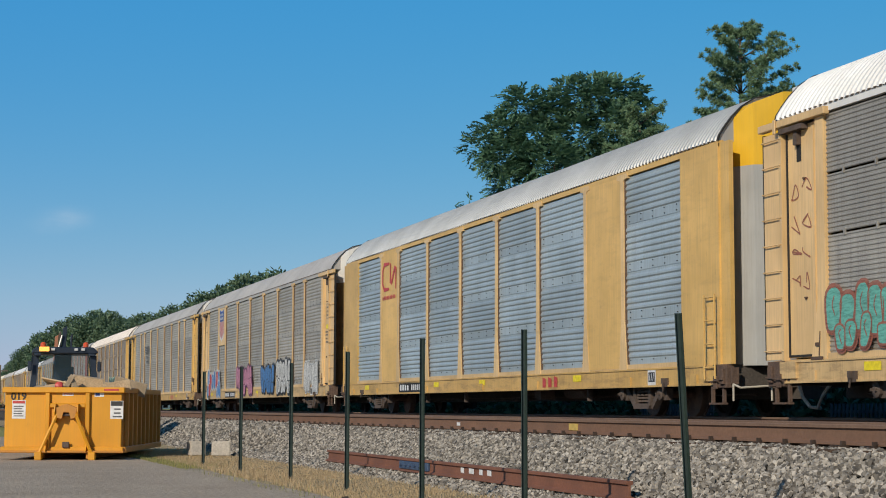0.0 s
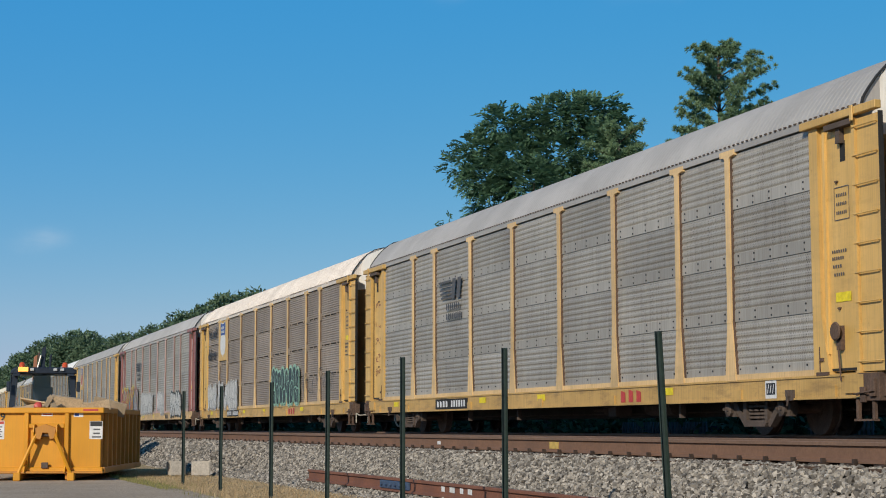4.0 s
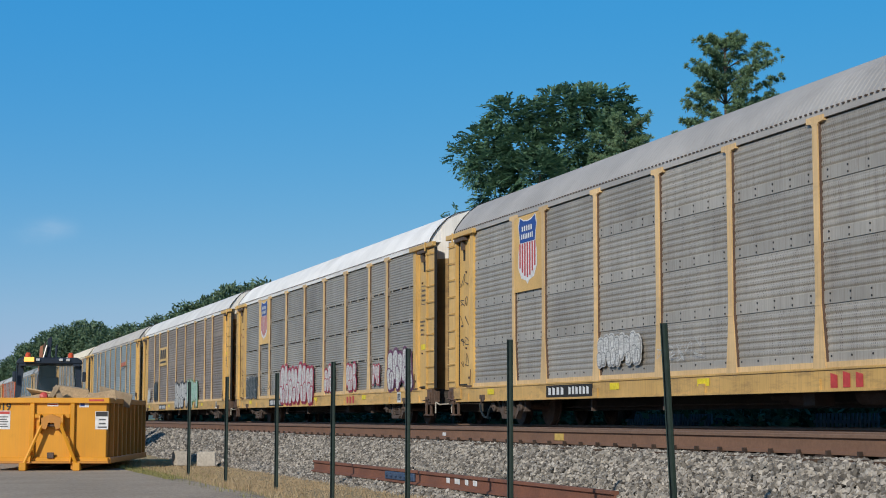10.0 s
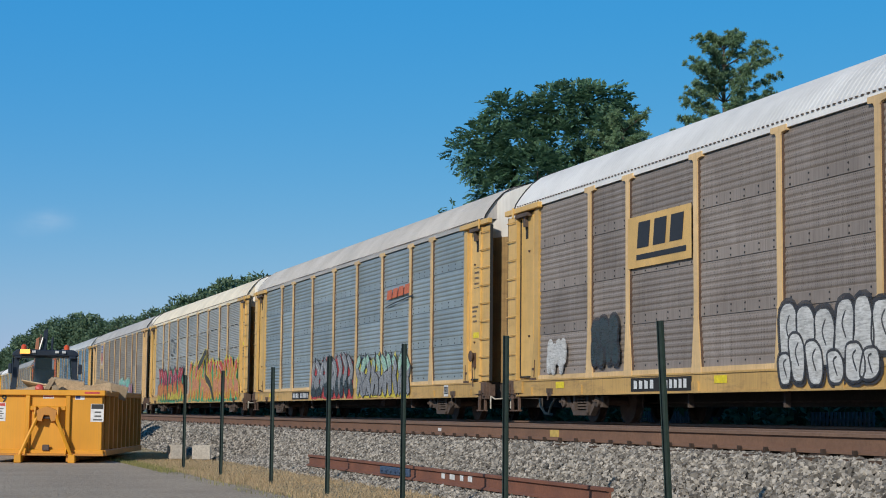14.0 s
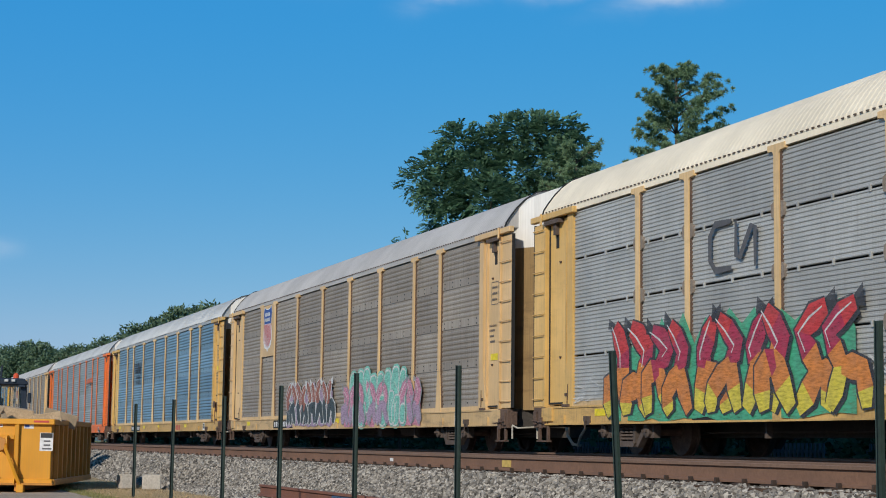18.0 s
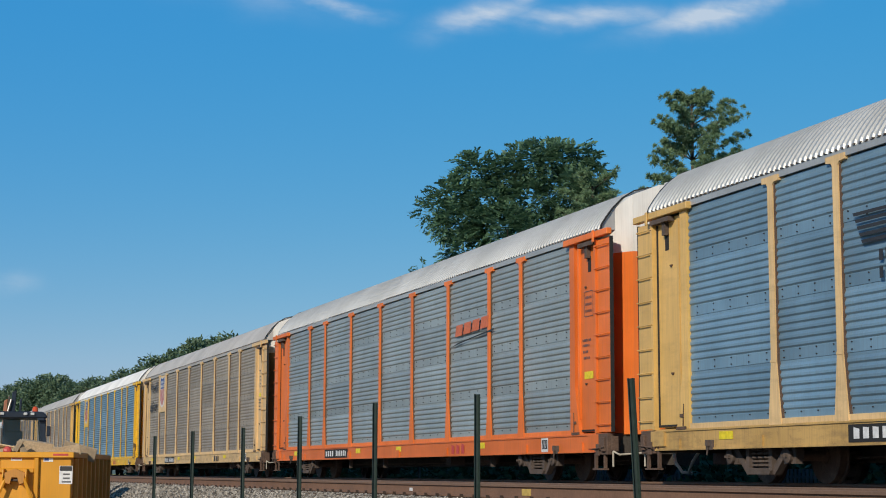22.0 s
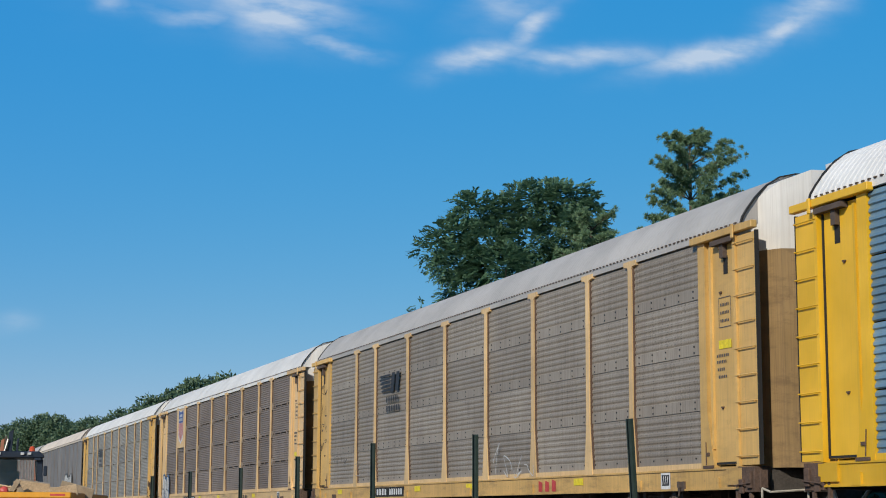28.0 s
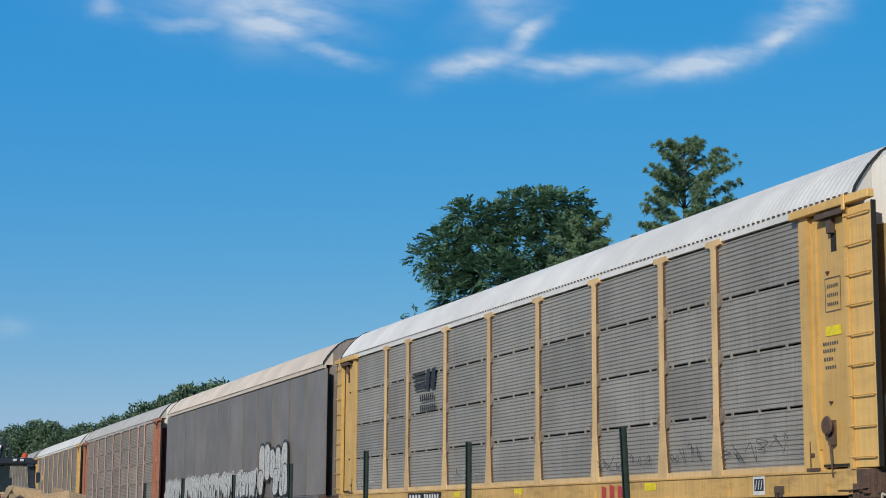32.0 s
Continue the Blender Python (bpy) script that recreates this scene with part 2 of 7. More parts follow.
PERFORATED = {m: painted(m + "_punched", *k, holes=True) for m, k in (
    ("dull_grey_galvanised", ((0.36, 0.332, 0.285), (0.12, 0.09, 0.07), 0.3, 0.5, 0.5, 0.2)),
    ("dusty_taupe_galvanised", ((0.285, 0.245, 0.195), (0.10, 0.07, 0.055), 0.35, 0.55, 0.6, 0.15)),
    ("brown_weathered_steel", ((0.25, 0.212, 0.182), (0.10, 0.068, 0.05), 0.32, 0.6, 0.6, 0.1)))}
P_ASH = painted("ash_grey_galvanised", (0.37, 0.372, 0.352), (0.16, 0.13, 0.11), 0.25, 0.5, 0.4, 0.2)
P_UMBER = painted("umber_weathered_steel", (0.205, 0.168, 0.142), (0.09, 0.06, 0.045), 0.3, 0.6, 0.55, 0.1)
R_WHITE = painted("white_roof_paint", (0.64, 0.63, 0.605), (0.35, 0.32, 0.28), 0.1, 0.5, 0.2)
R_CREAM = painted("cream_roof_paint", (0.70, 0.62, 0.47), (0.35, 0.28, 0.2), 0.1, 0.5, 0.2)
R_GREY = painted("grey_roof_paint", (0.36, 0.345, 0.325), (0.2, 0.17, 0.15), 0.15, 0.55, 0.3)
R_SILVER = painted("galvanised_roof", (0.40, 0.41, 0.405), (0.24, 0.22, 0.20), 0.1, 0.45, 0.3, 0.3)
R_RUSTY = painted("rust_stained_white_roof", (0.62, 0.57, 0.51), (0.25, 0.15, 0.10), 0.45, 0.6, 0.8)
# weathered silver with the sun's warm reflection put into the base colour
R_WARM = painted("sunlit_weathered_silver_roof", (0.60, 0.51, 0.41), (0.3, 0.22, 0.16), 0.1, 0.5, 0.3, 0.1)
# dark rust of the fittings; also paints the gap shadow beside the posts
DARK_RUST_SHADE = mottled("dark_rust_and_gap_shade", (0.10, 0.066, 0.05), (0.16, 0.10, 0.07), 4.0, 0.9)
LUG = mottled("dull_grey_cast_lug", (0.30, 0.25, 0.20), (0.20, 0.16, 0.13), 6.0, 0.8)
END_WHITE = painted("white_end_paint", (0.60, 0.585, 0.55), (0.3, 0.26, 0.22), 0.15, 0.5, 0.3)
UNDER = mottled("grimy_black_underframe", (0.072, 0.062, 0.054), (0.10, 0.086, 0.072), 2.0, 0.9)
TRUCK = mottled("rusty_cast_steel", (0.125, 0.094, 0.078), (0.08, 0.06, 0.048), 4.0, 0.85)
WHEEL = mottled("brown_wheel_steel", (0.20, 0.135, 0.10), (0.11, 0.075, 0.06), 5.0, 0.7, metal=0.3)
TREAD = plain("polished_steel", (0.55, 0.53, 0.5), 0.3, 0.9)
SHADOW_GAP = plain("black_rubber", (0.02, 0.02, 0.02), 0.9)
HOSE = plain("pale_grey_pipe", (0.50, 0.46, 0.38), 0.6)
INK = plain("black_stencil_paint", (0.03, 0.03, 0.032), 0.6)
FADED_INK = plain("faded_dark_stencil", (0.10, 0.10, 0.105), 0.7)
PAPER = plain("white_decal", (0.75, 0.75, 0.74), 0.5)
DECAL_BLUE = plain("blue_decal", (0.025, 0.07, 0.30), 0.45)
DECAL_RED = plain("red_decal", (0.55, 0.06, 0.05), 0.5)
DECAL_YELLOW = plain("yellow_decal", (0.85, 0.68, 0.02), 0.5)
DECAL_ORANGE = plain("orange_decal", (0.62, 0.15, 0.05), 0.5)


def sprayed(name, c):
    """Spray paint that has worn thin in streaks, so that the sheet shows through."""
    m, n, l, p = shader(name)
    l.new(mixed(n, l, c, [v * 0.72 + 0.03 for v in c], grain(n, l, 5.0, 4)), p.inputs["Base Color"])
    p.inputs["Roughness"].default_value = 0.65
    clear, mx = n.new("ShaderNodeBsdfTransparent"), n.new("ShaderNodeMixShader")
    l.new(times(n, l, grain(n, l, 6.0, 5, 0.7, (1.0, 5.0, 1.0), 0.42, 0.72), 0.55), mx.inputs[0])
    l.new(p.outputs[0], mx.inputs[1])
    l.new(clear.outputs[0], mx.inputs[2])
    l.new(mx.outputs[0], n["Material Output"].inputs["Surface"])
    return m


SPRAY = {k: sprayed("spray_paint_" + k, c) for k, c in dict(
    white=(0.66, 0.66, 0.64), black=(0.035, 0.035, 0.04), teal=(0.14, 0.48, 0.40), mint=(0.36, 0.60, 0.47), pink=(0.60, 0.25, 0.35),
    red=(0.56, 0.05, 0.05), blue=(0.07, 0.22, 0.50), yellow=(0.72, 0.60, 0.06), green=(0.10, 0.32, 0.10), orange=(0.68, 0.24, 0.05),
    brown=(0.33, 0.11, 0.07), grey=(0.30, 0.31, 0.32), lilac=(0.42, 0.30, 0.42), dark=(0.035, 0.055, 0.06), plum=(0.16, 0.05, 0.12), crimson=(0.42, 0.035, 0.08), emerald=(0.07, 0.40, 0.22), salmon=(0.66, 0.26, 0.14), aqua=(0.22, 0.58, 0.47)).items()}


# ---- mesh helpers ----
def part(name, bm, material, parent=None, label="", at=None):
    """Links a bmesh, or a mesh that is shared, as one mesh object under a thing or a part."""
    if isinstance(bm, bmesh.types.BMesh):
        me = bpy.data.meshes.new(name)
        bm.to_mesh(me)
        bm.free()
    else:
        me = bm
    for mt in material if isinstance(material, (list, tuple)) else [material]:
        if len(me.materials) < (len(material) if isinstance(material, (list, tuple)) else 1):
            me.materials.append(mt)
    ob = new(name, me)
    ob.parent = parent
    if at is not None:
        ob.matrix_basis = at if isinstance(at, Matrix) else Matrix.Translation(at)
    return tagged(ob, label)


def box(bm, x0, x1, y0, y1, z0, z1, mi=0, m=None):
    vs = [bm.verts.new((x, y, z)) for z in (z0, z1) for y in (y0, y1) for x in (x0, x1)]
    for q in ((0, 2, 3, 1), (4, 5, 7, 6), (0, 1, 5, 4), (2, 6, 7, 3), (0, 4, 6, 2), (1, 3, 7, 5)):
        bm.faces.new([vs[i] for i in q]).material_index = mi
    if m is not None:
        bmesh.ops.transform(bm, matrix=m, verts=vs)
    return vs


def extrude(bm, profile, axis, a, b, mi=0, closed=True, m=None):
    """Sweeps a closed profile of (u, v) along an axis from a to b. axis y: (x, z); x: (y, z); z: (x, y)."""
    def at(u, v, w):
        return (u, w, v) if axis == "y" else (w, u, v) if axis == "x" else (u, v, w)
    r0, r1 = [bm.verts.new(at(u, v, a)) for u, v in profile], [bm.verts.new(at(u, v, b)) for u, v in profile]
    k = len(profile)
    for i in range(k if closed else k - 1):
        bm.faces.new((r0[i], r0[(i + 1) % k], r1[(i + 1) % k], r1[i])).material_index = mi
    if closed:
        bm.faces.new(r0[::-1]).material_index = mi
        bm.faces.new(r1).material_index = mi
    if m is not None:
        bmesh.ops.transform(bm, matrix=m, verts=r0 + r1)
    return r0 + r1


def rod(bm, p, q, r, n=8, mi=0, r2=None):
    """A round bar from p to q."""
    p, q = Vector(p), Vector(q)
    m = Matrix.Translation(p) @ (q - p).to_track_quat("Z", "Y").to_matrix().to_4x4()
    h = (q - p).length
    ring = [[bm.verts.new(m @ Vector((rr * math.cos(i * math.tau / n), rr * math.sin(i * math.tau / n), z))) for i in range(n)] for rr, z in ((r, 0), (r if r2 is None else r2, h))]
    for i in range(n):
        bm.faces.new((ring[0][i], ring[0][(i + 1) % n], ring[1][(i + 1) % n], ring[1][i])).material_index = mi
    bm.faces.new(ring[0][::-1]).material_index = mi
    bm.faces.new(ring[1]).material_index = mi


def lathe(bm, prof, axis="x", n=20, at=(0, 0, 0), mi=0):
    """Turns a profile of (along, radius) about an axis through at."""
    rings = []
    for w, r in prof:
        ring = []
        for i in range(n):
            c, s = r * math.cos(i * math.tau / n), r * math.sin(i * math.tau / n)
            v = (w, c, s) if axis == "x" else (c, w, s) if axis == "y" else (c, s, w)
            ring.append(bm.verts.new((v[0] + at[0], v[1] + at[1], v[2] + at[2])))
        rings.append(ring)
    for a, b in zip(rings, rings[1:]):
        for i in range(n):
            bm.faces.new((a[i], a[(i + 1) % n], b[(i + 1) % n], b[i])).material_index = mi
    bm.faces.new(rings[0][::-1]).material_index = mi
    bm.faces.new(rings[-1]).material_index = mi


def bevel(bm, w=0.01, seg=1):
    bmesh.ops.bevel(bm, geom=bm.edges[:], offset=w, segments=seg, affect="EDGES", clamp_overlap=True)
    return bm


def fixed(bm):
    bmesh.ops.recalc_face_normals(bm, faces=bm.faces)
    return bm


def mesh_of(name, bm):
    me = bpy.data.meshes.new(name)
    fixed(bm).to_mesh(me)
    bm.free()
    return me


def lettering(name, text, size, material, parent, m, depth=0.002, squeeze=1.0, bold=0.0):
    """Words in the built-in font, as a thin mesh."""
    cu = bpy.data.curves.new(name, "FONT")
    cu.body, cu.size, cu.extrude, cu.resolution_u = text, size, depth, 3
    cu.offset = bold
    tmp = bpy.data.objects.new(name, cu)
    me = bpy.data.meshes.new_from_object(tmp)
    bpy.data.objects.remove(tmp)
    me.materials.clear()
    me.materials.append(material)
    ob = new(name, me)
    ob.parent = parent
    ob.matrix_basis = m @ Matrix.Diagonal((squeeze, 1, 1, 1))
    return ob


# ---- ground, tracks ----
ASPHALT = mottled("grey_gravelly_asphalt", (0.44, 0.36, 0.275), (0.55, 0.455, 0.35), 0.6, 0.95, 0.6, 0.015, c=(0.19, 0.155, 0.12), fine=16, own=False)
DRY = mottled("dry_grass_soil", (0.54, 0.41, 0.25), (0.45, 0.35, 0.20), 0.8, 1.0, 0.8, 0.03, c=(0.36, 0.30, 0.20), fine=30, own=False)
MEADOW = mottled("green_meadow", (0.26, 0.28, 0.09), (0.36, 0.33, 0.15), 0.05, 1.0, 0.6, 0.05, fine=3, own=False)
# bed kept darker than the stones, to paint the shade in their gaps
BALLAST = mottled("gap_shade_ballast_bed", (0.085, 0.075, 0.064), (0.12, 0.105, 0.09), 2.0, 0.95, 1.0, 0.04, c=(0.045, 0.04, 0.034), fine=18, own=False)
STONE = by_piece("crushed_stone", (0.080, 0.071, 0.060), (0.55, 0.50, 0.43), 0.9)
RAIL = mottled("rusty_rail", (0.235, 0.128, 0.078), (0.175, 0.10, 0.065), 1.5, 0.8, 0.3, 0.004, fine=30, own=False)
RAILHEAD = mottled("rust_dulled_rail_head", (0.22, 0.135, 0.09), (0.17, 0.105, 0.072), 2.0, 0.8, 0.1, 0.002, own=False)
DARK_TIE = mottled("oily_dark_plate", (0.05, 0.034, 0.026), (0.075, 0.05, 0.036), 3.0, 0.9)
TIE = mottled("dark_timber_tie", (0.075, 0.048, 0.034), (0.12, 0.08, 0.055), 2.0, 0.95, 0.6, 0.01)


def sheet_strip(name, xs, zs, y0, y1, material, step=4.0, rough=0.0, kind="structure", category="ground", label=""):
    """Ground of one cross section, run along the line, with a little unevenness."""
    bm = bmesh.new()
    k = max(1, int((y1 - y0) / step))
    rows = []
    for j in range(k + 1):
        y = y0 + (y1 - y0) * j / k
        rows.append([bm.verts.new((x + 0.4 * rough * noise.noise((y * 0.4, x, 3.3)), y, z + rough * noise.noise((x * 0.7, y * 0.5, 1.7)))) for x, z in zip(xs, zs)])
    for a, b in zip(rows, rows[1:]):
        for i in range(len(xs) - 1):
            bm.faces.new((a[i], a[i + 1], b[i + 1], b[i]))
    ob = part(name, bm, material)
    return tagged(ob, label, category, "", kind)


bm = bmesh.new()
bmesh.ops.create_grid(bm, x_segments=40, y_segments=40, size=2500)
for v in bm.verts:
    v.co.z = -0.06
tagged(part("ground", bm, MEADOW), "green meadow reaching to the horizon", "ground", "", "structure")
sheet_strip("pavement", (-60, -30, -12, -4, 0, 3, 4.0, 4.5), (0, 0, 0, 0, 0, 0, 0, -0.012), -30, 60, ASPHALT, 2.0, 0.012, label="grey gravelly asphalt lot", category="pavement")
sheet_strip("verge", (4.25, 4.8, 5.4, 6.2, 7.0), (-0.03, 0.0, 0.02, 0.03, 0.0), -30, 130, DRY, 0.7, 0.03, label="strip of dry grass and soil by the fence")
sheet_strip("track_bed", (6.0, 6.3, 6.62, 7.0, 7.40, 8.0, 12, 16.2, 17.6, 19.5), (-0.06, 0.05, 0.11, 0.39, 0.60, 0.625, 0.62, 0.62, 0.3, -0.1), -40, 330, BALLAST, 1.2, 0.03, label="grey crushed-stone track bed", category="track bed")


def rail_section(h=0.185):
    return [(-0.07, 0), (0.07, 0), (0.07, 0.012), (0.012, 0.035), (0.010, h - 0.045), (0.036, h - 0.034), (0.036, h - 0.006), (0.03, h), (-0.03, h), (-0.036, h - 0.006), (-0.036, h - 0.034), (-0.010, h - 0.045), (-0.012, 0.035), (-0.07, 0.012)]


def rail_mesh(x, z, y0, y1, step=24.0):
    bm = bmesh.new()
    pr = rail_section()
    y = y0
    while y < y1:
        e = min(y1, y + step)
        extrude(bm, [(u + x, v + z) for u, v in pr], "y", y, e - 0.006)
        y = e
    for f in bm.faces:
        f.normal_update()
        c = f.calc_center_median()
        f.material_index = 1 if c.z > z + 0.12 and (abs(f.normal.z) > 0.5 or abs(c.x - x) > 0.034) else 0
    return bm


def track(name, centre, top, y0, y1, label):
    ob = tagged(new(name), label, "railway track", "", "structure")
    for s in (-1, 1):
        part("rail", rail_mesh(centre + s * 0.755, top - 0.185, y0, y1), [RAIL, RAILHEAD], ob)
    tie = bmesh.new()
    box(tie, -1.3, 1.3, -0.115, 0.115, -0.17, 0.0)
    tie = mesh_of("tie", bevel(tie, 0.012))
    plate = bmesh.new()
    for s in (-1, 1):
        box(plate, s * 0.755 - 0.17, s * 0.755 + 0.17, -0.07, 0.07, 0.0, 0.018)
        for dx in (-0.10, 0.10):
            box(plate, s * 0.755 + dx - 0.02, s * 0.755 + dx + 0.02, -0.06, -0.03, 0.02, 0.06)
    plate = mesh_of("tie_plate", plate)
    r = random.Random(7)
    for j in range(int((min(y1, 110) - max(y0, 4)) / 0.53)):
        y = max(y0, 4) + 0.53 * j
        t = part("tie", tie, TIE, ob, "", pose(centre + r.uniform(-0.03, 0.03), y, top - 0.208, 0, 0, r.uniform(-1, 1)))
        part("tie_plate", plate, DARK_TIE, ob, "", (centre, y, top - 0.206))
    return ob


track("side_track", 8.75, 0.866, -30, 200, "rusty side track on timber ties in grey ballast")
track("main_track", 14.6, 0.862, -40, 300, "main track under the train, on timber ties")

# ---- fence posts ----
POST_GREEN = mottled("dark_green_post_paint", (0.020, 0.036, 0.031), (0.030, 0.050, 0.042), 3.0, 0.5, 0.1)


def fence_post(x, y, h, lean, aside=0.0):
    bm = bmesh.new()
    extrude(bm, [(-0.028, -0.012), (-0.014, 0.014), (0.014, 0.014), (0.028, -0.012), (0.023, -0.018), (0.011, 0.006), (-0.011, 0.006), (-0.023, -0.018)], "z", -0.1, h)
    for i in range(int(h / 0.12)):
        box(bm, -0.010, 0.010, 0.013, 0.018, 0.12 * i + 0.05, 0.12 * i + 0.08)
    ob = part("fence_post", bm, POST_GREEN)
    ob.matrix_basis = pose(x, y, 0, lean, -lean * 0.4 - aside, -12)
    return tagged(ob, "dark green steel fence post in dry grass", "fence post", "row of fence posts")


for i, (x, y, h, lean) in enumerate(((4.76, 29.6, 1.63, 0.2), (4.80, 26.25, 1.64, -0.3), (5.0, 23.45, 1.63, 0.1), (4.94, 19.95, 1.68, -0.2), (5.1, 17.3, 1.74, 0.0), (5.13, 14.2, 1.70, 0.2), (5.31, 11.2, 1.69, 0.9), (5.44, 8.15, 1.72, 0.2))):
    fence_post(x, y, h, lean, 2.5 if i == 6 else 0.0)


# ---- the train: covered car carriers ----
POSTS = (1.90, 4.56, 6.49, 9.31, 12.13, 14.96, 17.88, 20.76, 22.62, 25.45)
LEN, PITCH, SIDE = 27.35, 28.6, 1.6
MESHES = {}


def shared(key, build):
    """The mesh of that key, built once."""
    if key not in MESHES:
        MESHES[key] = mesh_of(str(key[0]), build())
    return MESHES[key]


def side_at(y, z, out=0.03):
    """A frame on the side that faces the lot: its x runs towards the car's head, its y up, its z out of the wall."""
    m = Matrix(((0, 0, -1, -SIDE - out), (-1, 0, 0, y), (0, 1, 0, z), (0, 0, 0, 1)))
    return m


def rib_profile(style, h):
    """(z, outward) steps of a sheet, by its pressing."""
    pts = [(0.0, 0.0)]
    if style == "rib":
        pts = [(0.0, 0.008), (0.17, 0.008), (0.175, 0.0)]
        for i in range(6):
            c = 0.24 + 0.117 * i
            pts += [(c - 0.056, 0), (c - 0.028, 0.022), (c + 0.008, 0.022), (c + 0.052, 0)]
    elif style == "grid":
        pts = [(0.0, 0.016), (0.195, 0.014), (0.20, 0.0)]
        for i in range(6):
            c = 0.26 + 0.113 * i
            pts += [(c - 0.048, 0), (c - 0.018, 0.014), (c + 0.018, 0.014), (c + 0.048, 0)]
    elif style == "ridge":
        for i in range(8):
            c = h * (i + 0.5) / 8
            pts += [(c - 0.050, 0), (c - 0.030, 0.030), (c + 0.008, 0.026), (c + 0.048, 0)]
    elif style == "fine":
        k = 13
        for i in range(k):
            c = h * (i + 0.5) / k
            pts += [(c - 0.020, 0), (c - 0.008, 0.014), (c + 0.012, 0.014), (c + 0.022, 0)]
    return pts + [(h, 0.0)]


def sheet(style, w, h):
    def build():
        bm = bmesh.new()
        gap = 0.026 if style in ("fine", "ridge") else 0.002
        pr = [(-o, z + gap if z == 0 else z - gap if z == h else z) for z, o in rib_profile(style, h)]
        pr = [(0.03, gap)] + pr + [(0.03, h - gap)]
        extrude(bm, pr, "y", 0.01, w - 0.01)
        if style in ("fine", "ridge"):
            for y in (w * 0.18, w * 0.5, w * 0.82):
                box(bm, -0.03, 0, y - 0.02, y + 0.02, -0.05, 0.05)
        elif style in ("grid", "rib"):
            k = max(3, round(w / 0.52))
            for i in range(k):
                y = w * (i + 0.5) / k
                for z in (0.045, 0.15):
                    q = 0.014 if style == "grid" else 0.009
                    box(bm, -0.026, 0, y - q, y + q, z - q, z + q, 1)
        return bm
    return shared(("panel", style, round(w, 2), round(h, 2)), build)


def post_bm(wide=0.15, flare=True, lugs=False):
    """Side post with a splayed foot and a cap, on a dark strip that paints the gap shadow along its edges; lugs: bolted
    ears where the sheets meet.
    """
    bm = bmesh.new()
    if lugs:
        for z in (1.945, 2.87, 3.795):
            for q in (-1, 1):
                y = q * (0.10 if z > 2 else 0.13)
                extrude(bm, [(y, z - 0.13), (y + q * 0.07, z - 0.10), (y + q * 0.09, z), (y + q * 0.07, z + 0.10), (y, z + 0.13)], "x", -SIDE - 0.006, -SIDE + 0.05, 2)
    extrude(bm, [(-0.215, 0.98), (0.215, 0.98), (0.10, 1.96), (0.10, 4.72), (-0.10, 4.72), (-0.10, 1.96)], "x", -SIDE + 0.004, -SIDE + 0.07, 1)
    extrude(bm, [(-0.085, 1.93), (0.085, 1.93), (0.085, 1.97), (-0.085, 1.97)], "x", -SIDE - 0.026, -SIDE - 0.018)
    f = 0.185 if flare else wide / 2
    w = wide / 2
    extrude(bm, [(-f, 0.98), (f, 0.98), (w, 1.95), (w, 4.64), (0.11, 4.685), (0.25, 4.70), (0.25, 4.79), (-0.25, 4.79), (-0.25, 4.70), (-0.11, 4.685), (-w, 4.64), (-w, 1.95)], "x", -SIDE - 0.02, -SIDE + 0.08)
    return bm


def roof_section(x):
    """Height of the roof at x from the middle line."""
    a = abs(x) / SIDE
    return 5.69 - 0.09 * a ** 2 - 0.72 * max(0.0, a - 0.36) ** 2.2 / 0.64 ** 2.2


def roof_bm(kind):
    bm = bmesh.new()
    xs = [-1.6, -1.58, -1.5, -1.38, -1.2, -1.0, -0.75, -0.4, 0, 0.4, 0.75, 1.0, 1.2, 1.38, 1.5, 1.58, 1.6]
    y0, y1 = 0.42, LEN - 0.42
    deep = 0.024 if kind == "ribbed" else 0.007
    k = int((y1 - y0) / 0.15)
    ys = [(y0 + (y1 - y0) * (i + f) / k, o) for i in range(k) for f, o in ((0.0, 0), (0.40, 0), (0.56, deep), (0.86, deep))] + [(y1, 0)]
    rows = []
    for y, o in ys:
        row = []
        for i, x in enumerate(xs):
            a = min(1, abs(x) / SIDE)
            z = roof_section(x) if 0 < i < len(xs) - 1 else 4.84
            row.append(bm.verts.new((x * (1 + o * 0.6 * a), y, z + o * (1 - 0.5 * a))))
        rows.append(row)
    for a, b in zip(rows, rows[1:]):
        for i in range(len(xs) - 1):
            bm.faces.new((a[i], a[i + 1], b[i + 1], b[i]))
    for r in (rows[0], rows[-1]):
        bm.faces.new(r)
    return bm


ENDX = (-1.50, -1.10, -0.60, 0.0, 0.60, 1.10, 1.50)
ENDY = (0.80, 0.06, -0.08, -0.12, -0.08, 0.06, 0.80)


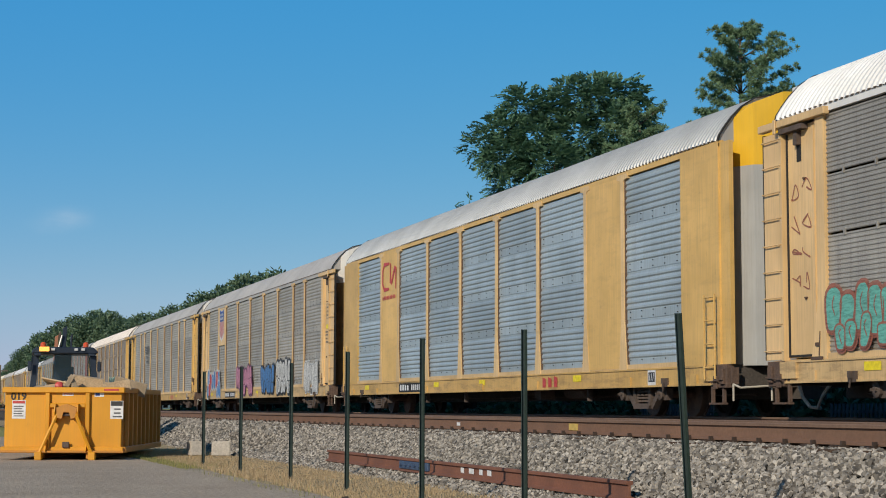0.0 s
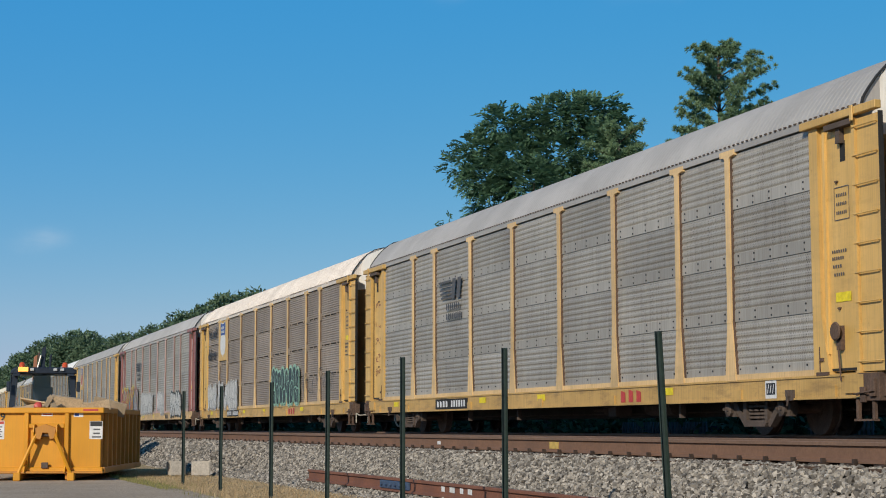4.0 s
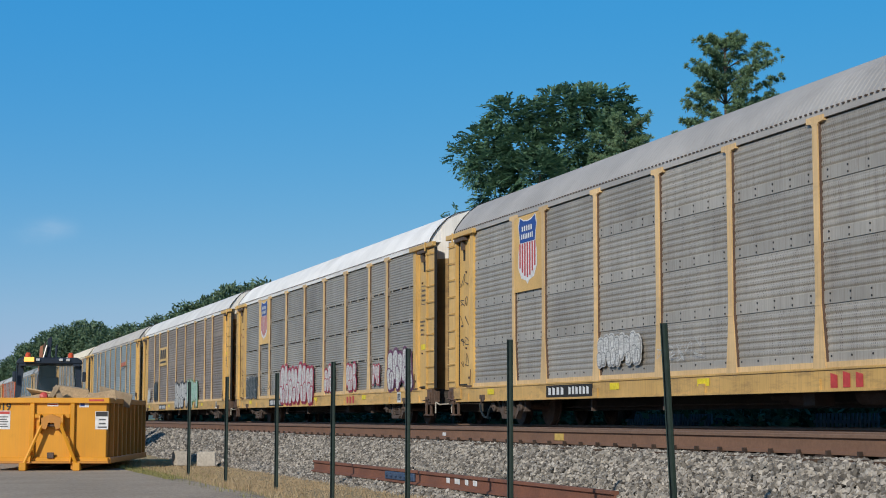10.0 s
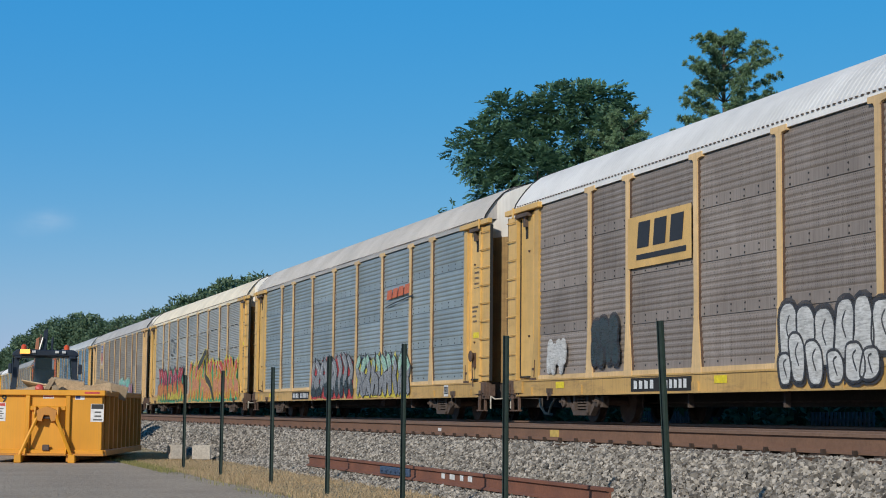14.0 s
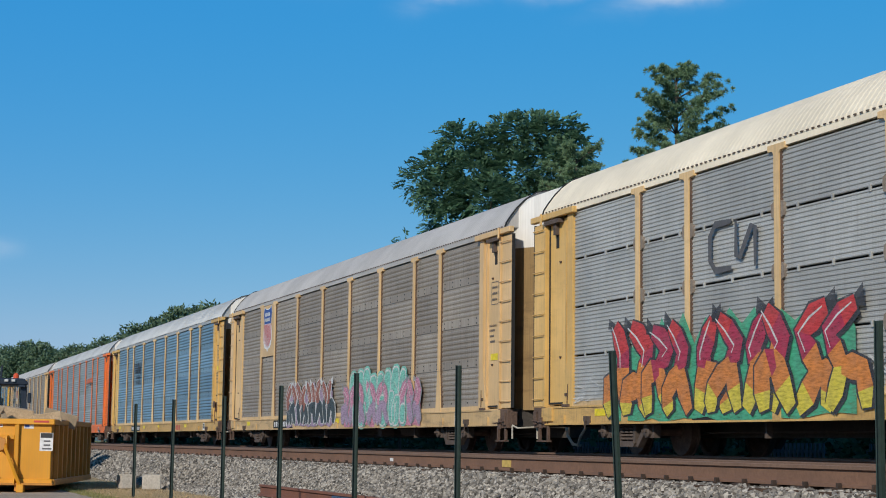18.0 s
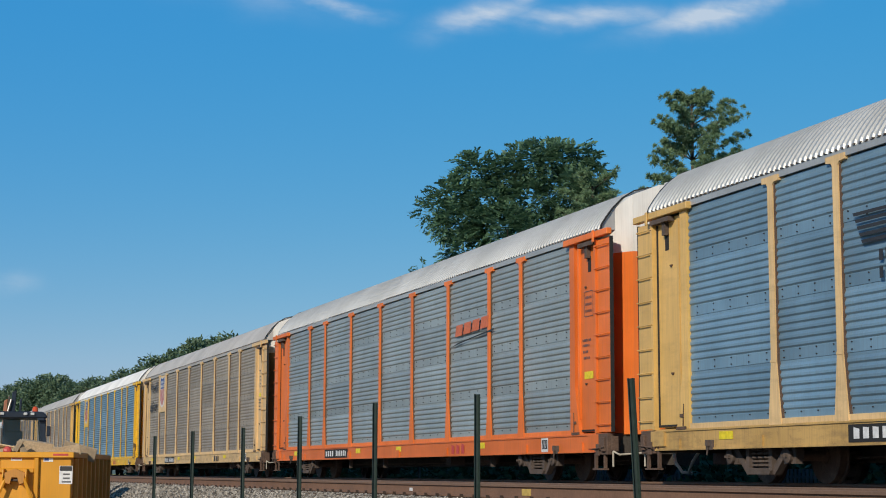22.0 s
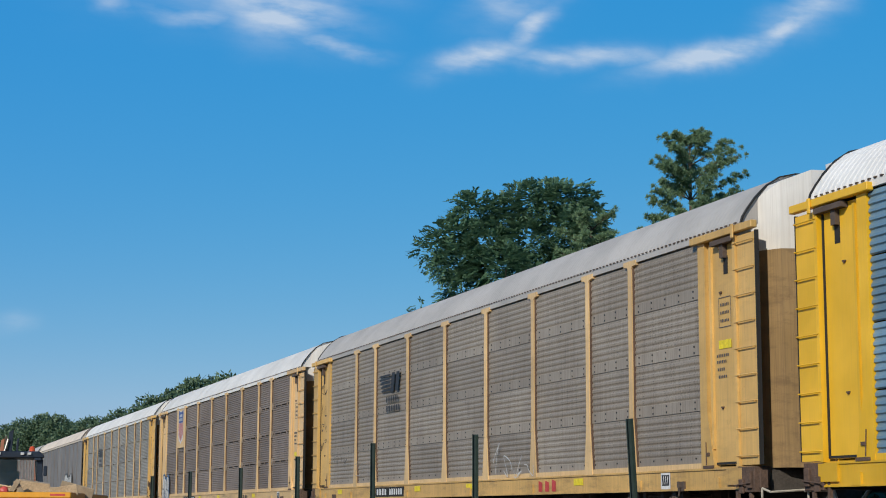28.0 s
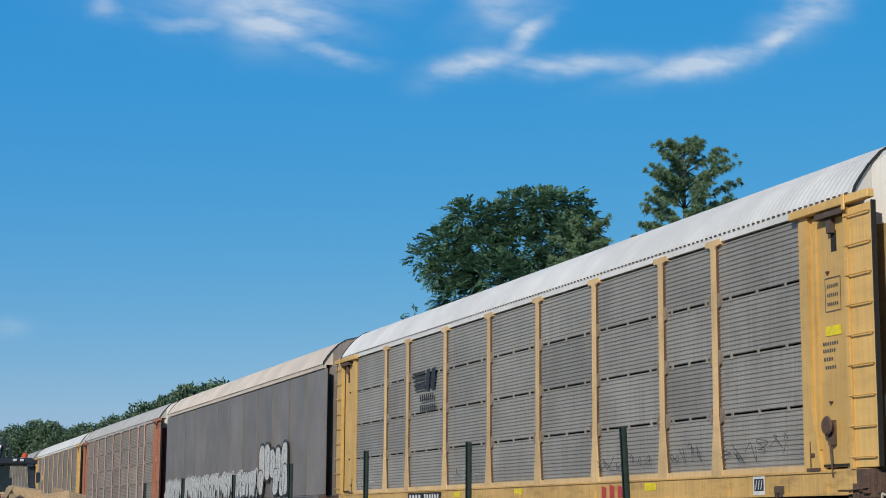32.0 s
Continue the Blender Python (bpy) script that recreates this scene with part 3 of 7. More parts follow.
def end_bm(hood):
    """The angled doors that close an end, or the hood over them."""
    bm = bmesh.new()
    lo = [4.40 if hood else 0.98] * 7
    hi = [min(5.70, roof_section(x)) - 0.01 for x in ENDX] if hood else [4.40] * 7
    if hood:
        hi[0] = hi[-1] = 5.02
    a = [bm.verts.new((x, y, z)) for x, y, z in zip(ENDX, ENDY, lo)]
    b = [bm.verts.new((x, y, z)) for x, y, z in zip(ENDX, ENDY, hi)]
    c = [bm.verts.new((x * 1.03, 0.86, (roof_section(x * 1.03) - 0.012) if hood else 4.40)) for x in ENDX]
    d = [bm.verts.new((x * 1.03, 0.86, lo[0])) for x in ENDX]
    for i in range(6):
        bm.faces.new((a[i], a[i + 1], b[i + 1], b[i]))
        bm.faces.new((b[i], b[i + 1], c[i + 1], c[i]))
        bm.faces.new((c[i], c[i + 1], d[i + 1], d[i]))
        bm.faces.new((d[i], d[i + 1], a[i + 1], a[i]))
    bm.faces.new((a[0], b[0], c[0], d[0]))
    bm.faces.new((a[-1], b[-1], c[-1], d[-1]))
    return bm


def door_leaf_bm():
    """Door face of the end bay of the side."""
    bm = bmesh.new()
    box(bm, -SIDE + 0.05, -SIDE + 0.10, 0.66, 1.66, 1.04, 4.66)
    return bm


def jamb_bm():
    """Jamb between the door and the first sheet, widening at its foot."""
    bm = bmesh.new()
    extrude(bm, [(1.66, 4.72), (1.90, 4.72), (1.90, 1.0), (1.44, 1.0), (1.50, 1.18), (1.66, 1.90)], "x", -SIDE - 0.015, -SIDE + 0.10)
    return bm


def latch_rail_bm():
    bm = bmesh.new()
    box(bm, -SIDE + 0.01, -SIDE + 0.05, 1.50, 1.56, 1.3, 4.6)
    return bm


def corner_bm():
    """Corner plate that carries the ladder."""
    bm = bmesh.new()
    box(bm, -SIDE - 0.01, -SIDE + 0.03, 0.0, 0.56, 1.02, 4.64)
    return bm


def stile_bm():
    bm = bmesh.new()
    box(bm, -SIDE - 0.05, -SIDE + 0.06, 0.57, 0.65, 1.00, 4.66)
    return bm


def edge_bm():
    bm = bmesh.new()
    box(bm, -SIDE - 0.012, -SIDE + 0.055, -0.03, -0.002, 1.02, 4.66)
    return bm


def rung_bm():
    """One bent rung on its two lugs."""
    bm = bmesh.new()
    rod(bm, (-SIDE - 0.055, 0.02, 0), (-SIDE - 0.055, 0.62, 0), 0.011, 6)
    for y in (0.02, 0.62):
        rod(bm, (-SIDE - 0.055, y, 0), (-SIDE, y, 0), 0.011, 6)
    return bm


def seal_bm():
    """Black rubber seal between the roof and the end hood."""
    bm = bmesh.new()
    xs = [SIDE * math.sin(-math.pi / 2 + math.pi * i / 16) for i in range(17)]
    a = [[bm.verts.new((x * k, y, roof_section(x) * k + (1 - k) * 4 if abs(x) < 1.59 else 4.84)) for x in xs] for k, y in ((1.0, 0.38), (1.012, 0.38), (1.012, 0.44), (1.0, 0.44))]
    for p, q in zip(a, a[1:] + a[:1]):
        for i in range(16):
            bm.faces.new((p[i], p[i + 1], q[i + 1], q[i]))
    return bm


def studs_bm():
    """Row of bolt heads along the eave."""
    bm = bmesh.new()
    for i in range(170):
        y = 0.6 + (LEN - 1.2) * i / 169
        box(bm, -SIDE - 0.022, -SIDE + 0.01, y - 0.03, y + 0.03, 4.848, 4.868)
    return bm


def hatch_bm():
    """Framed hatch and a seam on the end doors."""
    bm = bmesh.new()
    for x0, x1, z0, z1 in ((-0.58, -0.54, 1.45, 2.6), (-0.14, -0.10, 1.45, 2.6), (-0.54, -0.14, 2.56, 2.6), (-0.54, -0.14, 1.45, 1.49)):
        box(bm, x0, x1, -0.135, -0.07, z0, z1)
    box(bm, -0.98, 0.98, -0.118, -0.06, 3.02, 3.05)
    return bm


def track_bm():
    """The door's top track, with its roller hanger."""
    bm = bmesh.new()
    box(bm, -SIDE - 0.09, -SIDE + 0.02, -0.05, 2.05, 4.69, 4.81)
    box(bm, -SIDE - 0.12, -SIDE - 0.09, 0.50, 0.58, 4.60, 4.83)
    bevel(bm, 0.01)
    return bm


def hanger_bm():
    bm = bmesh.new()
    box(bm, -SIDE - 0.08, -SIDE + 0.04, 0.62, 1.35, 4.58, 4.66)
    box(bm, -SIDE - 0.03, -SIDE + 0.05, 1.00, 1.12, 4.36, 4.58)
    return bm


def sill_bm():
    bm = bmesh.new()
    extrude(bm, [(-SIDE - 0.01, 0.655), (-SIDE - 0.01, 1.0), (-SIDE + 0.10, 1.02), (-SIDE + 0.10, 0.98), (-SIDE + 0.03, 0.96), (-SIDE + 0.03, 0.655)], "y", 0.25, LEN - 0.25)
    for y in (1.4, 4.3, 9.4, 13.2, 17.9, 23.1, 25.9):
        box(bm, -SIDE - 0.04, -SIDE, y - 0.12, y + 0.12, 0.66, 0.84)
    for y in (0.75, LEN - 0.75):
        box(bm, -SIDE - 0.05, -SIDE - 0.01, y - 0.25, y + 0.25, 0.72, 0.98)
    box(bm, -SIDE - 0.035, -SIDE - 0.01, 0.30, LEN - 0.30, 0.645, 0.675)
    box(bm, -SIDE - 0.03, -SIDE - 0.01, 0.30, LEN - 0.30, 0.965, 0.99)
    return bm


def bracket_bm():
    """Tie-down bracket with a hook, below the side sill."""
    bm = bmesh.new()
    box(bm, -SIDE - 0.05, -SIDE - 0.005, -0.11, 0.11, 0.64, 0.80)
    box(bm, -SIDE - 0.10, -SIDE - 0.05, -0.035, 0.035, 0.70, 0.80)
    rod(bm, (-SIDE - 0.07, -0.02, 0.72), (-SIDE - 0.06, 0.05, 0.56), 0.016, 6)
    return bm


def end_plate_bm():
    """Rusty end of the sill with its poling pocket, brackets and a grab iron."""
    bm = bmesh.new()
    box(bm, -SIDE - 0.045, -SIDE + 0.10, 0.10, 0.62, 0.60, 0.995)
    box(bm, -SIDE - 0.09, -SIDE - 0.045, 0.16, 0.30, 0.66, 0.92)
    box(bm, -SIDE - 0.08, -SIDE - 0.045, 0.42, 0.56, 0.58, 0.80)
    box(bm, -SIDE + 0.02, -SIDE + 0.16, 0.04, 0.10, 0.66, 0.94)
    rod(bm, (-SIDE - 0.11, 0.14, 0.74), (-SIDE - 0.11, 0.66, 0.70), 0.014, 6)
    return bevel(bm, 0.008)


def latch_bm():
    """Small rusty hook on the door leaf."""
    bm = bmesh.new()
    box(bm, -SIDE + 0.02, -SIDE + 0.05, -0.035, 0.035, 0.0, 0.022)
    box(bm, -SIDE + 0.02, -SIDE + 0.05, -0.01, 0.014, -0.02, 0.0)
    return bm


def slot_bm():
    bm = bmesh.new()
    box(bm, -SIDE + 0.044, -SIDE + 0.055, 0.98, 1.12, 4.10, 4.40)
    return bm


def gap_bm():
    """Dark joint between the ladder's stile and the door."""
    bm = bmesh.new()
    box(bm, -SIDE + 0.036, -SIDE + 0.052, 0.652, 0.70, 1.05, 4.58)
    box(bm, -SIDE + 0.036, -SIDE + 0.052, 0.70, 1.64, 1.05, 1.085)
    return bm


def bottom_rail_bm():
    bm = bmesh.new()
    box(bm, -SIDE - 0.004, -SIDE + 0.06, 1.90, LEN - 1.75, 0.99, 1.085)
    return bm


def lock_bm():
    """Door lock: rusty rods, a bent lever and a worn box at the foot of the jamb."""
    bm = bmesh.new()
    rod(bm, (-SIDE - 0.03, 1.70, 1.05), (-SIDE - 0.02, 1.72, 1.42), 0.009, 6)
    box(bm, -SIDE - 0.04, -SIDE, 1.60, 1.70, 1.20, 1.25)
    box(bm, -SIDE - 0.04, -SIDE - 0.01, 1.46, 1.80, 0.99, 1.04)
    return bm


def frame_bm():
    """Deck, centre sill, cross bearers and floor beams."""
    bm = bmesh.new()
    box(bm, -1.50, 1.58, 0.3, LEN - 0.3, 0.94, 1.0)
    box(bm, -0.24, 0.24, 0.1, LEN - 0.1, 0.42, 0.94)
    for i in range(14):
        y = 0.9 + (LEN - 1.8) * i / 13
        box(bm, -1.5, 1.5, y - 0.05, y + 0.05, 0.70, 0.94)
    box(bm, 1.50, 1.6, 0.25, LEN - 0.25, 0.64, 0.96)
    for y in (0.45, LEN - 0.45):
        box(bm, -1.5, 1.5, y - 0.2, y + 0.2, 0.62, 0.94)
    return bm


def gear_bm():
    """Air tank, brake cylinder, valve and pipes under the floor."""
    bm = bmesh.new()
    lathe(bm, [(8.2, 0.05), (8.25, 0.17), (9.4, 0.17), (9.45, 0.05)], "y", 12, (-0.8, 0, 0.62))
    lathe(bm, [(11.2, 0.14), (11.7, 0.14), (11.75, 0.05), (12.4, 0.05)], "y", 10, (-0.7, 0, 0.6))
    box(bm, -1.25, -0.9, 10.1, 10.45, 0.45, 0.9)
    for x, z in ((-1.3, 0.66), (-0.5, 0.5)):
        rod(bm, (x, 1.2, z), (x, LEN - 1.2, z), 0.02, 6)
    for y in (6.9, 15.2, 18.6):
        box(bm, -1.4, -1.3, y, y + 0.06, 0.4, 0.95)
    return bm


def truck_frame_bm(s):
    """Cast side frame of a truck on the side s: top chord, columns, spring seat, sloping arms and journal boxes."""
    bm = bmesh.new()
    x = s * 1.38
    a, b = x - 0.07, x + 0.07
    extrude(bm, [(-1.08, 0.50), (-1.04, 0.62), (-0.60, 0.68), (-0.40, 0.74), (0.40, 0.74), (0.60, 0.68), (1.04, 0.62), (1.08, 0.50), (0.70, 0.54), (0.40, 0.64), (-0.40, 0.64), (-0.70, 0.54)], "x", a, b)
    extrude(bm, [(-0.34, 0.14), (0.34, 0.14), (0.38, 0.20), (0.34, 0.24), (-0.34, 0.24), (-0.38, 0.20)], "x", a - 0.04, b + 0.04)
    for t in (-1, 1):
        extrude(bm, [(t * 0.72, 0.56), (t * 0.86, 0.52), (t * 0.42, 0.13), (t * 0.33, 0.18)], "x", a + 0.01, b - 0.01)
        extrude(bm, [(t * 0.30, 0.20), (t * 0.39, 0.20), (t * 0.42, 0.68), (t * 0.30, 0.68)], "x", a - 0.02, b + 0.02)
        extrude(bm, [(t * 0.72, 0.30), (t * 1.06, 0.30), (t * 1.10, 0.52), (t * 0.70, 0.56)], "x", a + 0.005, b - 0.005)
        e = x + s * 0.07
        lathe(bm, sorted([(e - s * 0.02, 0.115), (e + s * 0.05, 0.115), (e + s * 0.08, 0.05)]), "x", 12, (0, t * 0.89, 0.42))
        for k in (-0.055, 0.055):
            box(bm, min(e, e + s * 0.11), max(e, e + s * 0.11), t * 0.89 + k - 0.015, t * 0.89 + k + 0.015, 0.40, 0.44)
    return fixed(bm)


def springs_bm(s):
    """Three coil springs side by side."""
    bm = bmesh.new()
    for y in (-0.19, 0.0, 0.19):
        for i in range(6):
            lathe(bm, [(0.26 + i * 0.06, 0.065), (0.27 + i * 0.06, 0.088), (0.295 + i * 0.06, 0.088), (0.305 + i * 0.06, 0.065)], "z", 8, (s * 1.39, y, 0))
    return bm


def bolster_bm():
    bm = bmesh.new()
    box(bm, -1.42, 1.42, -0.20, 0.20, 0.62, 0.74)
    box(bm, -0.4, 0.4, -0.25, 0.25, 0.6, 0.82)
    for y in (-0.42, 0.42):
        box(bm, -0.75, 0.75, y - 0.05, y + 0.05, 0.34, 0.44)
    return bm


def wheelset_bm():
    bm = bmesh.new()
    for s in (-1, 1):
        w = 0.755 * s
        pr = [(-0.075, 0.30), (-0.075, 0.42), (0.04, 0.425), (0.05, 0.455), (0.075, 0.455), (0.075, 0.36), (0.02, 0.33), (-0.02, 0.14), (-0.09, 0.12), (-0.10, 0.09)]
        lathe(bm, [((w - q * s), r) for q, r in pr], "x", 22)
    lathe(bm, [(-1.30, 0.05), (-1.2, 0.08), (1.2, 0.08), (1.30, 0.05)], "x", 10)
    return bm


def coupler_bm():
    bm = bmesh.new()
    box(bm, -0.11, 0.11, -0.42, 0.30, 0.70, 0.92)
    box(bm, -0.22, 0.20, -0.66, -0.42, 0.62, 0.98)
    box(bm, 0.05, 0.20, -0.78, -0.66, 0.66, 0.95)
    return bevel(bm, 0.02)


def stirrup_bm():
    bm = bmesh.new()
    for y in (0.30, 0.72):
        box(bm, -SIDE - 0.02, -SIDE + 0.03, y - 0.03, y + 0.03, 0.34, 0.72)
    box(bm, -SIDE - 0.06, -SIDE + 0.06, 0.27, 0.75, 0.32, 0.35)
    return bm


def uncoupler_bm():
    """Bent release lever, with the air hose."""
    bm = bmesh.new()
    pts = [(-1.55, 0.05, 0.66), (-1.5, -0.12, 0.60), (-0.9, -0.20, 0.64), (-0.25, -0.30, 0.74)]
    for p, q in zip(pts, pts[1:]):
        rod(bm, p, q, 0.018, 6)
    rod(bm, pts[0], (-1.55, 0.05, 0.38), 0.018, 6)
    hose = [(-0.4, -0.1, 0.66), (-0.45, -0.3, 0.45), (-0.42, -0.5, 0.28), (-0.3, -0.64, 0.26)]
    for p, q in zip(hose, hose[1:]):
        rod(bm, p, q, 0.03, 6)
    return bm


def brake_wheel_bm():
    bm = bmesh.new()
    box(bm, -SIDE - 0.02, -SIDE + 0.05, 1.12, 1.24, 1.35, 1.70)
    lathe(bm, [(-SIDE - 0.09, 0.04), (-SIDE - 0.09, 0.12), (-SIDE - 0.07, 0.14), (-SIDE - 0.05, 0.12), (-SIDE - 0.05, 0.03)], "x", 14, (0, 1.18, 1.62))
    rod(bm, (-SIDE - 0.03, 1.18, 1.4), (-SIDE - 0.03, 1.12, 0.9), 0.015, 6)
    return bm


def flat(bm, pts, out=0.0, mi=0, thick=0.003):
    """A thin plate of (u, v) points on a side frame."""
    a = [bm.verts.new((u, v, out + thick)) for u, v in pts]
    f = bm.faces.new(a)
    f.material_index = mi
    return f


def bars(bm, u0, v0, w, h, n, out=0.0, mi=0, seed=1):
    """n short uneven upright bars in the place of small writing."""
    r = random.Random(seed)
    for i in range(n):
        u = u0 + w * i / n
        flat(bm, [(u, v0), (u + w / n * 0.62, v0), (u + w / n * 0.62, v0 + h * r.uniform(0.8, 1)), (u, v0 + h)], out, mi)


def ribbon(bm, pts, w, out=0.0, mi=0):
    """A painted stroke along points (u, v), with rounded width."""
    vs = []
    n = len(pts)
    for i, (u, v) in enumerate(pts):
        a, b = pts[max(0, i - 1)], pts[min(n - 1, i + 1)]
        d = Vector((b[0] - a[0], b[1] - a[1]))
        d = d.normalized() if d.length > 1e-6 else Vector((1, 0))
        k = w * (0.5 if 0 < i < n - 1 else 0.3)
        o = out + 0.003 + 0.00008 * i
        vs.append((bm.verts.new((u - d.y * k, v + d.x * k, o)), bm.verts.new((u + d.y * k, v - d.x * k, o))))
    for (a, b), (c, d) in zip(vs, vs[1:]):
        bm.faces.new((a, b, d, c)).material_index = mi


def spline(pts, k=6):
    out = []
    for i in range(len(pts) - 1):
        p = [Vector(pts[max(0, min(len(pts) - 1, i + j))]) for j in (-1, 0, 1, 2)]
        for s in range(k):
            t = s / k
            v = 0.5 * ((2 * p[1]) + (p[2] - p[0]) * t + (2 * p[0] - 5 * p[1] + 4 * p[2] - p[3]) * t * t + (3 * p[1] - p[0] - 3 * p[2] + p[3]) * t ** 3)
            out.append((v[0], v[1]))
    return out + [tuple(pts[-1])]


def ring(bm, pts, w, out, mi):
    ribbon(bm, list(pts) + list(pts[:2]), w, out, mi)


def graffiti(car, y_far, y_near, z0, z1, style, colours, seed):
    """Sprayed letters on the side between y_far and y_near, z0 and z1, as thin paint pieces. u runs from far to near."""
    r = random.Random(seed)
    w, h = y_far - y_near, z1 - z0
    mats = [SPRAY[c] for c in colours]
    at = side_at(y_far, z0, -0.048 if y_near > 25.5 else 0.028)
    if style == "tag":
        bm = bmesh.new()
        lines = max(1, round(h / (0.75 * w))) if h > w else 1
        lh = h / lines
        for q in range(lines):
            cell = min(0.62 * lh, 0.5)
            k = max(2, int(w / cell))
            cell = w / k
            for i in range(k):
                n, u = r.choice((4, 5, 6)), cell * i
                top, low = r.uniform(0.55, 0.9), r.uniform(0.05, 0.2)
                pts = [(u + cell * r.uniform(0.0, 1.05), q * lh + lh * r.uniform(low, top)) for _ in range(n)]
                pts[0] = (u + 0.1 * cell, q * lh + lh * r.uniform(low, top))
                ribbon(bm, spline(pts, 5), 0.018 * min(1.3, max(0.8, h)), 0.004 + 0.0005 * (i % 4), (q + i) % len(mats))
        return part("graffiti", bm, mats, car, "thin sprayed tag", at)
    if style == "oval":  # three drips and ovals one over the other
        base = None
        for i in range(3):
            bm = bmesh.new()
            cu, cv, a, b = w * (0.42 + 0.12 * i) if i < 2 else w * 0.5, h * (0.80 - 0.31 * i), w * (0.34, 0.24, 0.30)[i], h * (0.19, 0.14, 0.14)[i]
            body = [(cu + a * math.cos(q * math.tau / 18) * (1 + 0.06 * math.sin(3 * q)), cv + b * math.sin(q * math.tau / 18)) for q in range(18)]
            flat(bm, body, 0.002 * i, 0)
            ring(bm, body, 0.05, 0.003 + 0.002 * i, 1)
            ribbon(bm, [(cu - a * 0.8, cv - b * 0.4), (cu - a * 0.8, cv - b * 1.15)], 0.03, 0.005, 1)
            ob = part("letter" if base else "graffiti", bm, [mats[0], mats[1]], base or car, "" if base else "grey oval graffiti with dark outline", None if base else at)
            base = base or ob
        return base
    if style == "bubble":
        return puffs(car, w, h, mats, at, r)
    return blaze(car, w, h, mats, at, r)


def puffs(car, w, h, mats, at, r):
    """Fat rounded fingers side by side, outlined. mats: fill, line, and if given the halo and a second fill."""
    fill, line = mats[0], mats[1]
    halo, other = mats[2] if len(mats) > 2 else fill if line is SPRAY["grey"] else line, mats[3] if len(mats) > 3 else fill
    k = max(2, round(w / (0.40 * h)))
    step = w / k
    edge = 0.034 * min(1.4, max(0.7, h))

    def lobe(cu, v0, v1, half, lean):
        pts = []
        for q in range(18):
            a = q * math.tau / 18
            c, n = math.cos(a), math.sin(a)
            v = (v0 + v1) / 2 + (v1 - v0) / 2 * math.copysign(abs(n) ** 0.7, n)
            pts.append((cu + half * math.copysign(abs(c) ** 0.7, c) * (1 + 0.10 * math.sin(3 * a + cu)) + lean * (v - h * 0.5), v))
        return pts
    shapes = []
    for i in range(k):
        lean = r.uniform(-0.14, 0.18)
        shapes.append((lobe(step * (i + 0.5), h * r.uniform(0.16, 0.34), h * r.uniform(0.84, 1.0), step * r.uniform(0.46, 0.58), lean), i))
    for i in range(k + 1):
        if r.random() < 0.8:
            cu = min(w - 0.3 * step, max(0.3 * step, step * (i + r.uniform(-0.15, 0.15))))
            shapes.append((lobe(cu, h * r.uniform(0.0, 0.06), h * r.uniform(0.36, 0.62), step * r.uniform(0.36, 0.50), r.uniform(-0.2, 0.2)), i))
    base = None
    for j, (body, i) in enumerate(shapes):
        bm = bmesh.new()
        o = 0.006 + 0.0012 * j
        ring(bm, body, edge * 3.2, 0.0002 * j, 2)
        flat(bm, body, o, 0)
        ring(bm, body, edge, o + 0.0004, 1)
        if r.random() < 0.7:
            c = sum((Vector(p) for p in body), Vector((0, 0))) / len(body)
            top = max(p[1] for p in body)
            ribbon(bm, spline([(c.x + step * 0.12, c.y - 0.10 * h), (c.x - step * 0.08, c.y + 0.06 * h), (c.x + step * 0.10, c.y + 0.6 * (top - c.y))], 3), edge * 0.8, o + 0.0004, 1)
        ob = part("letter" if base else "graffiti", bm, [other if i % 3 == 1 else fill, line, halo], base or car, "" if base else "sprayed graffiti of rounded outlined shapes", None if base else at)
        base = base or ob
    return base


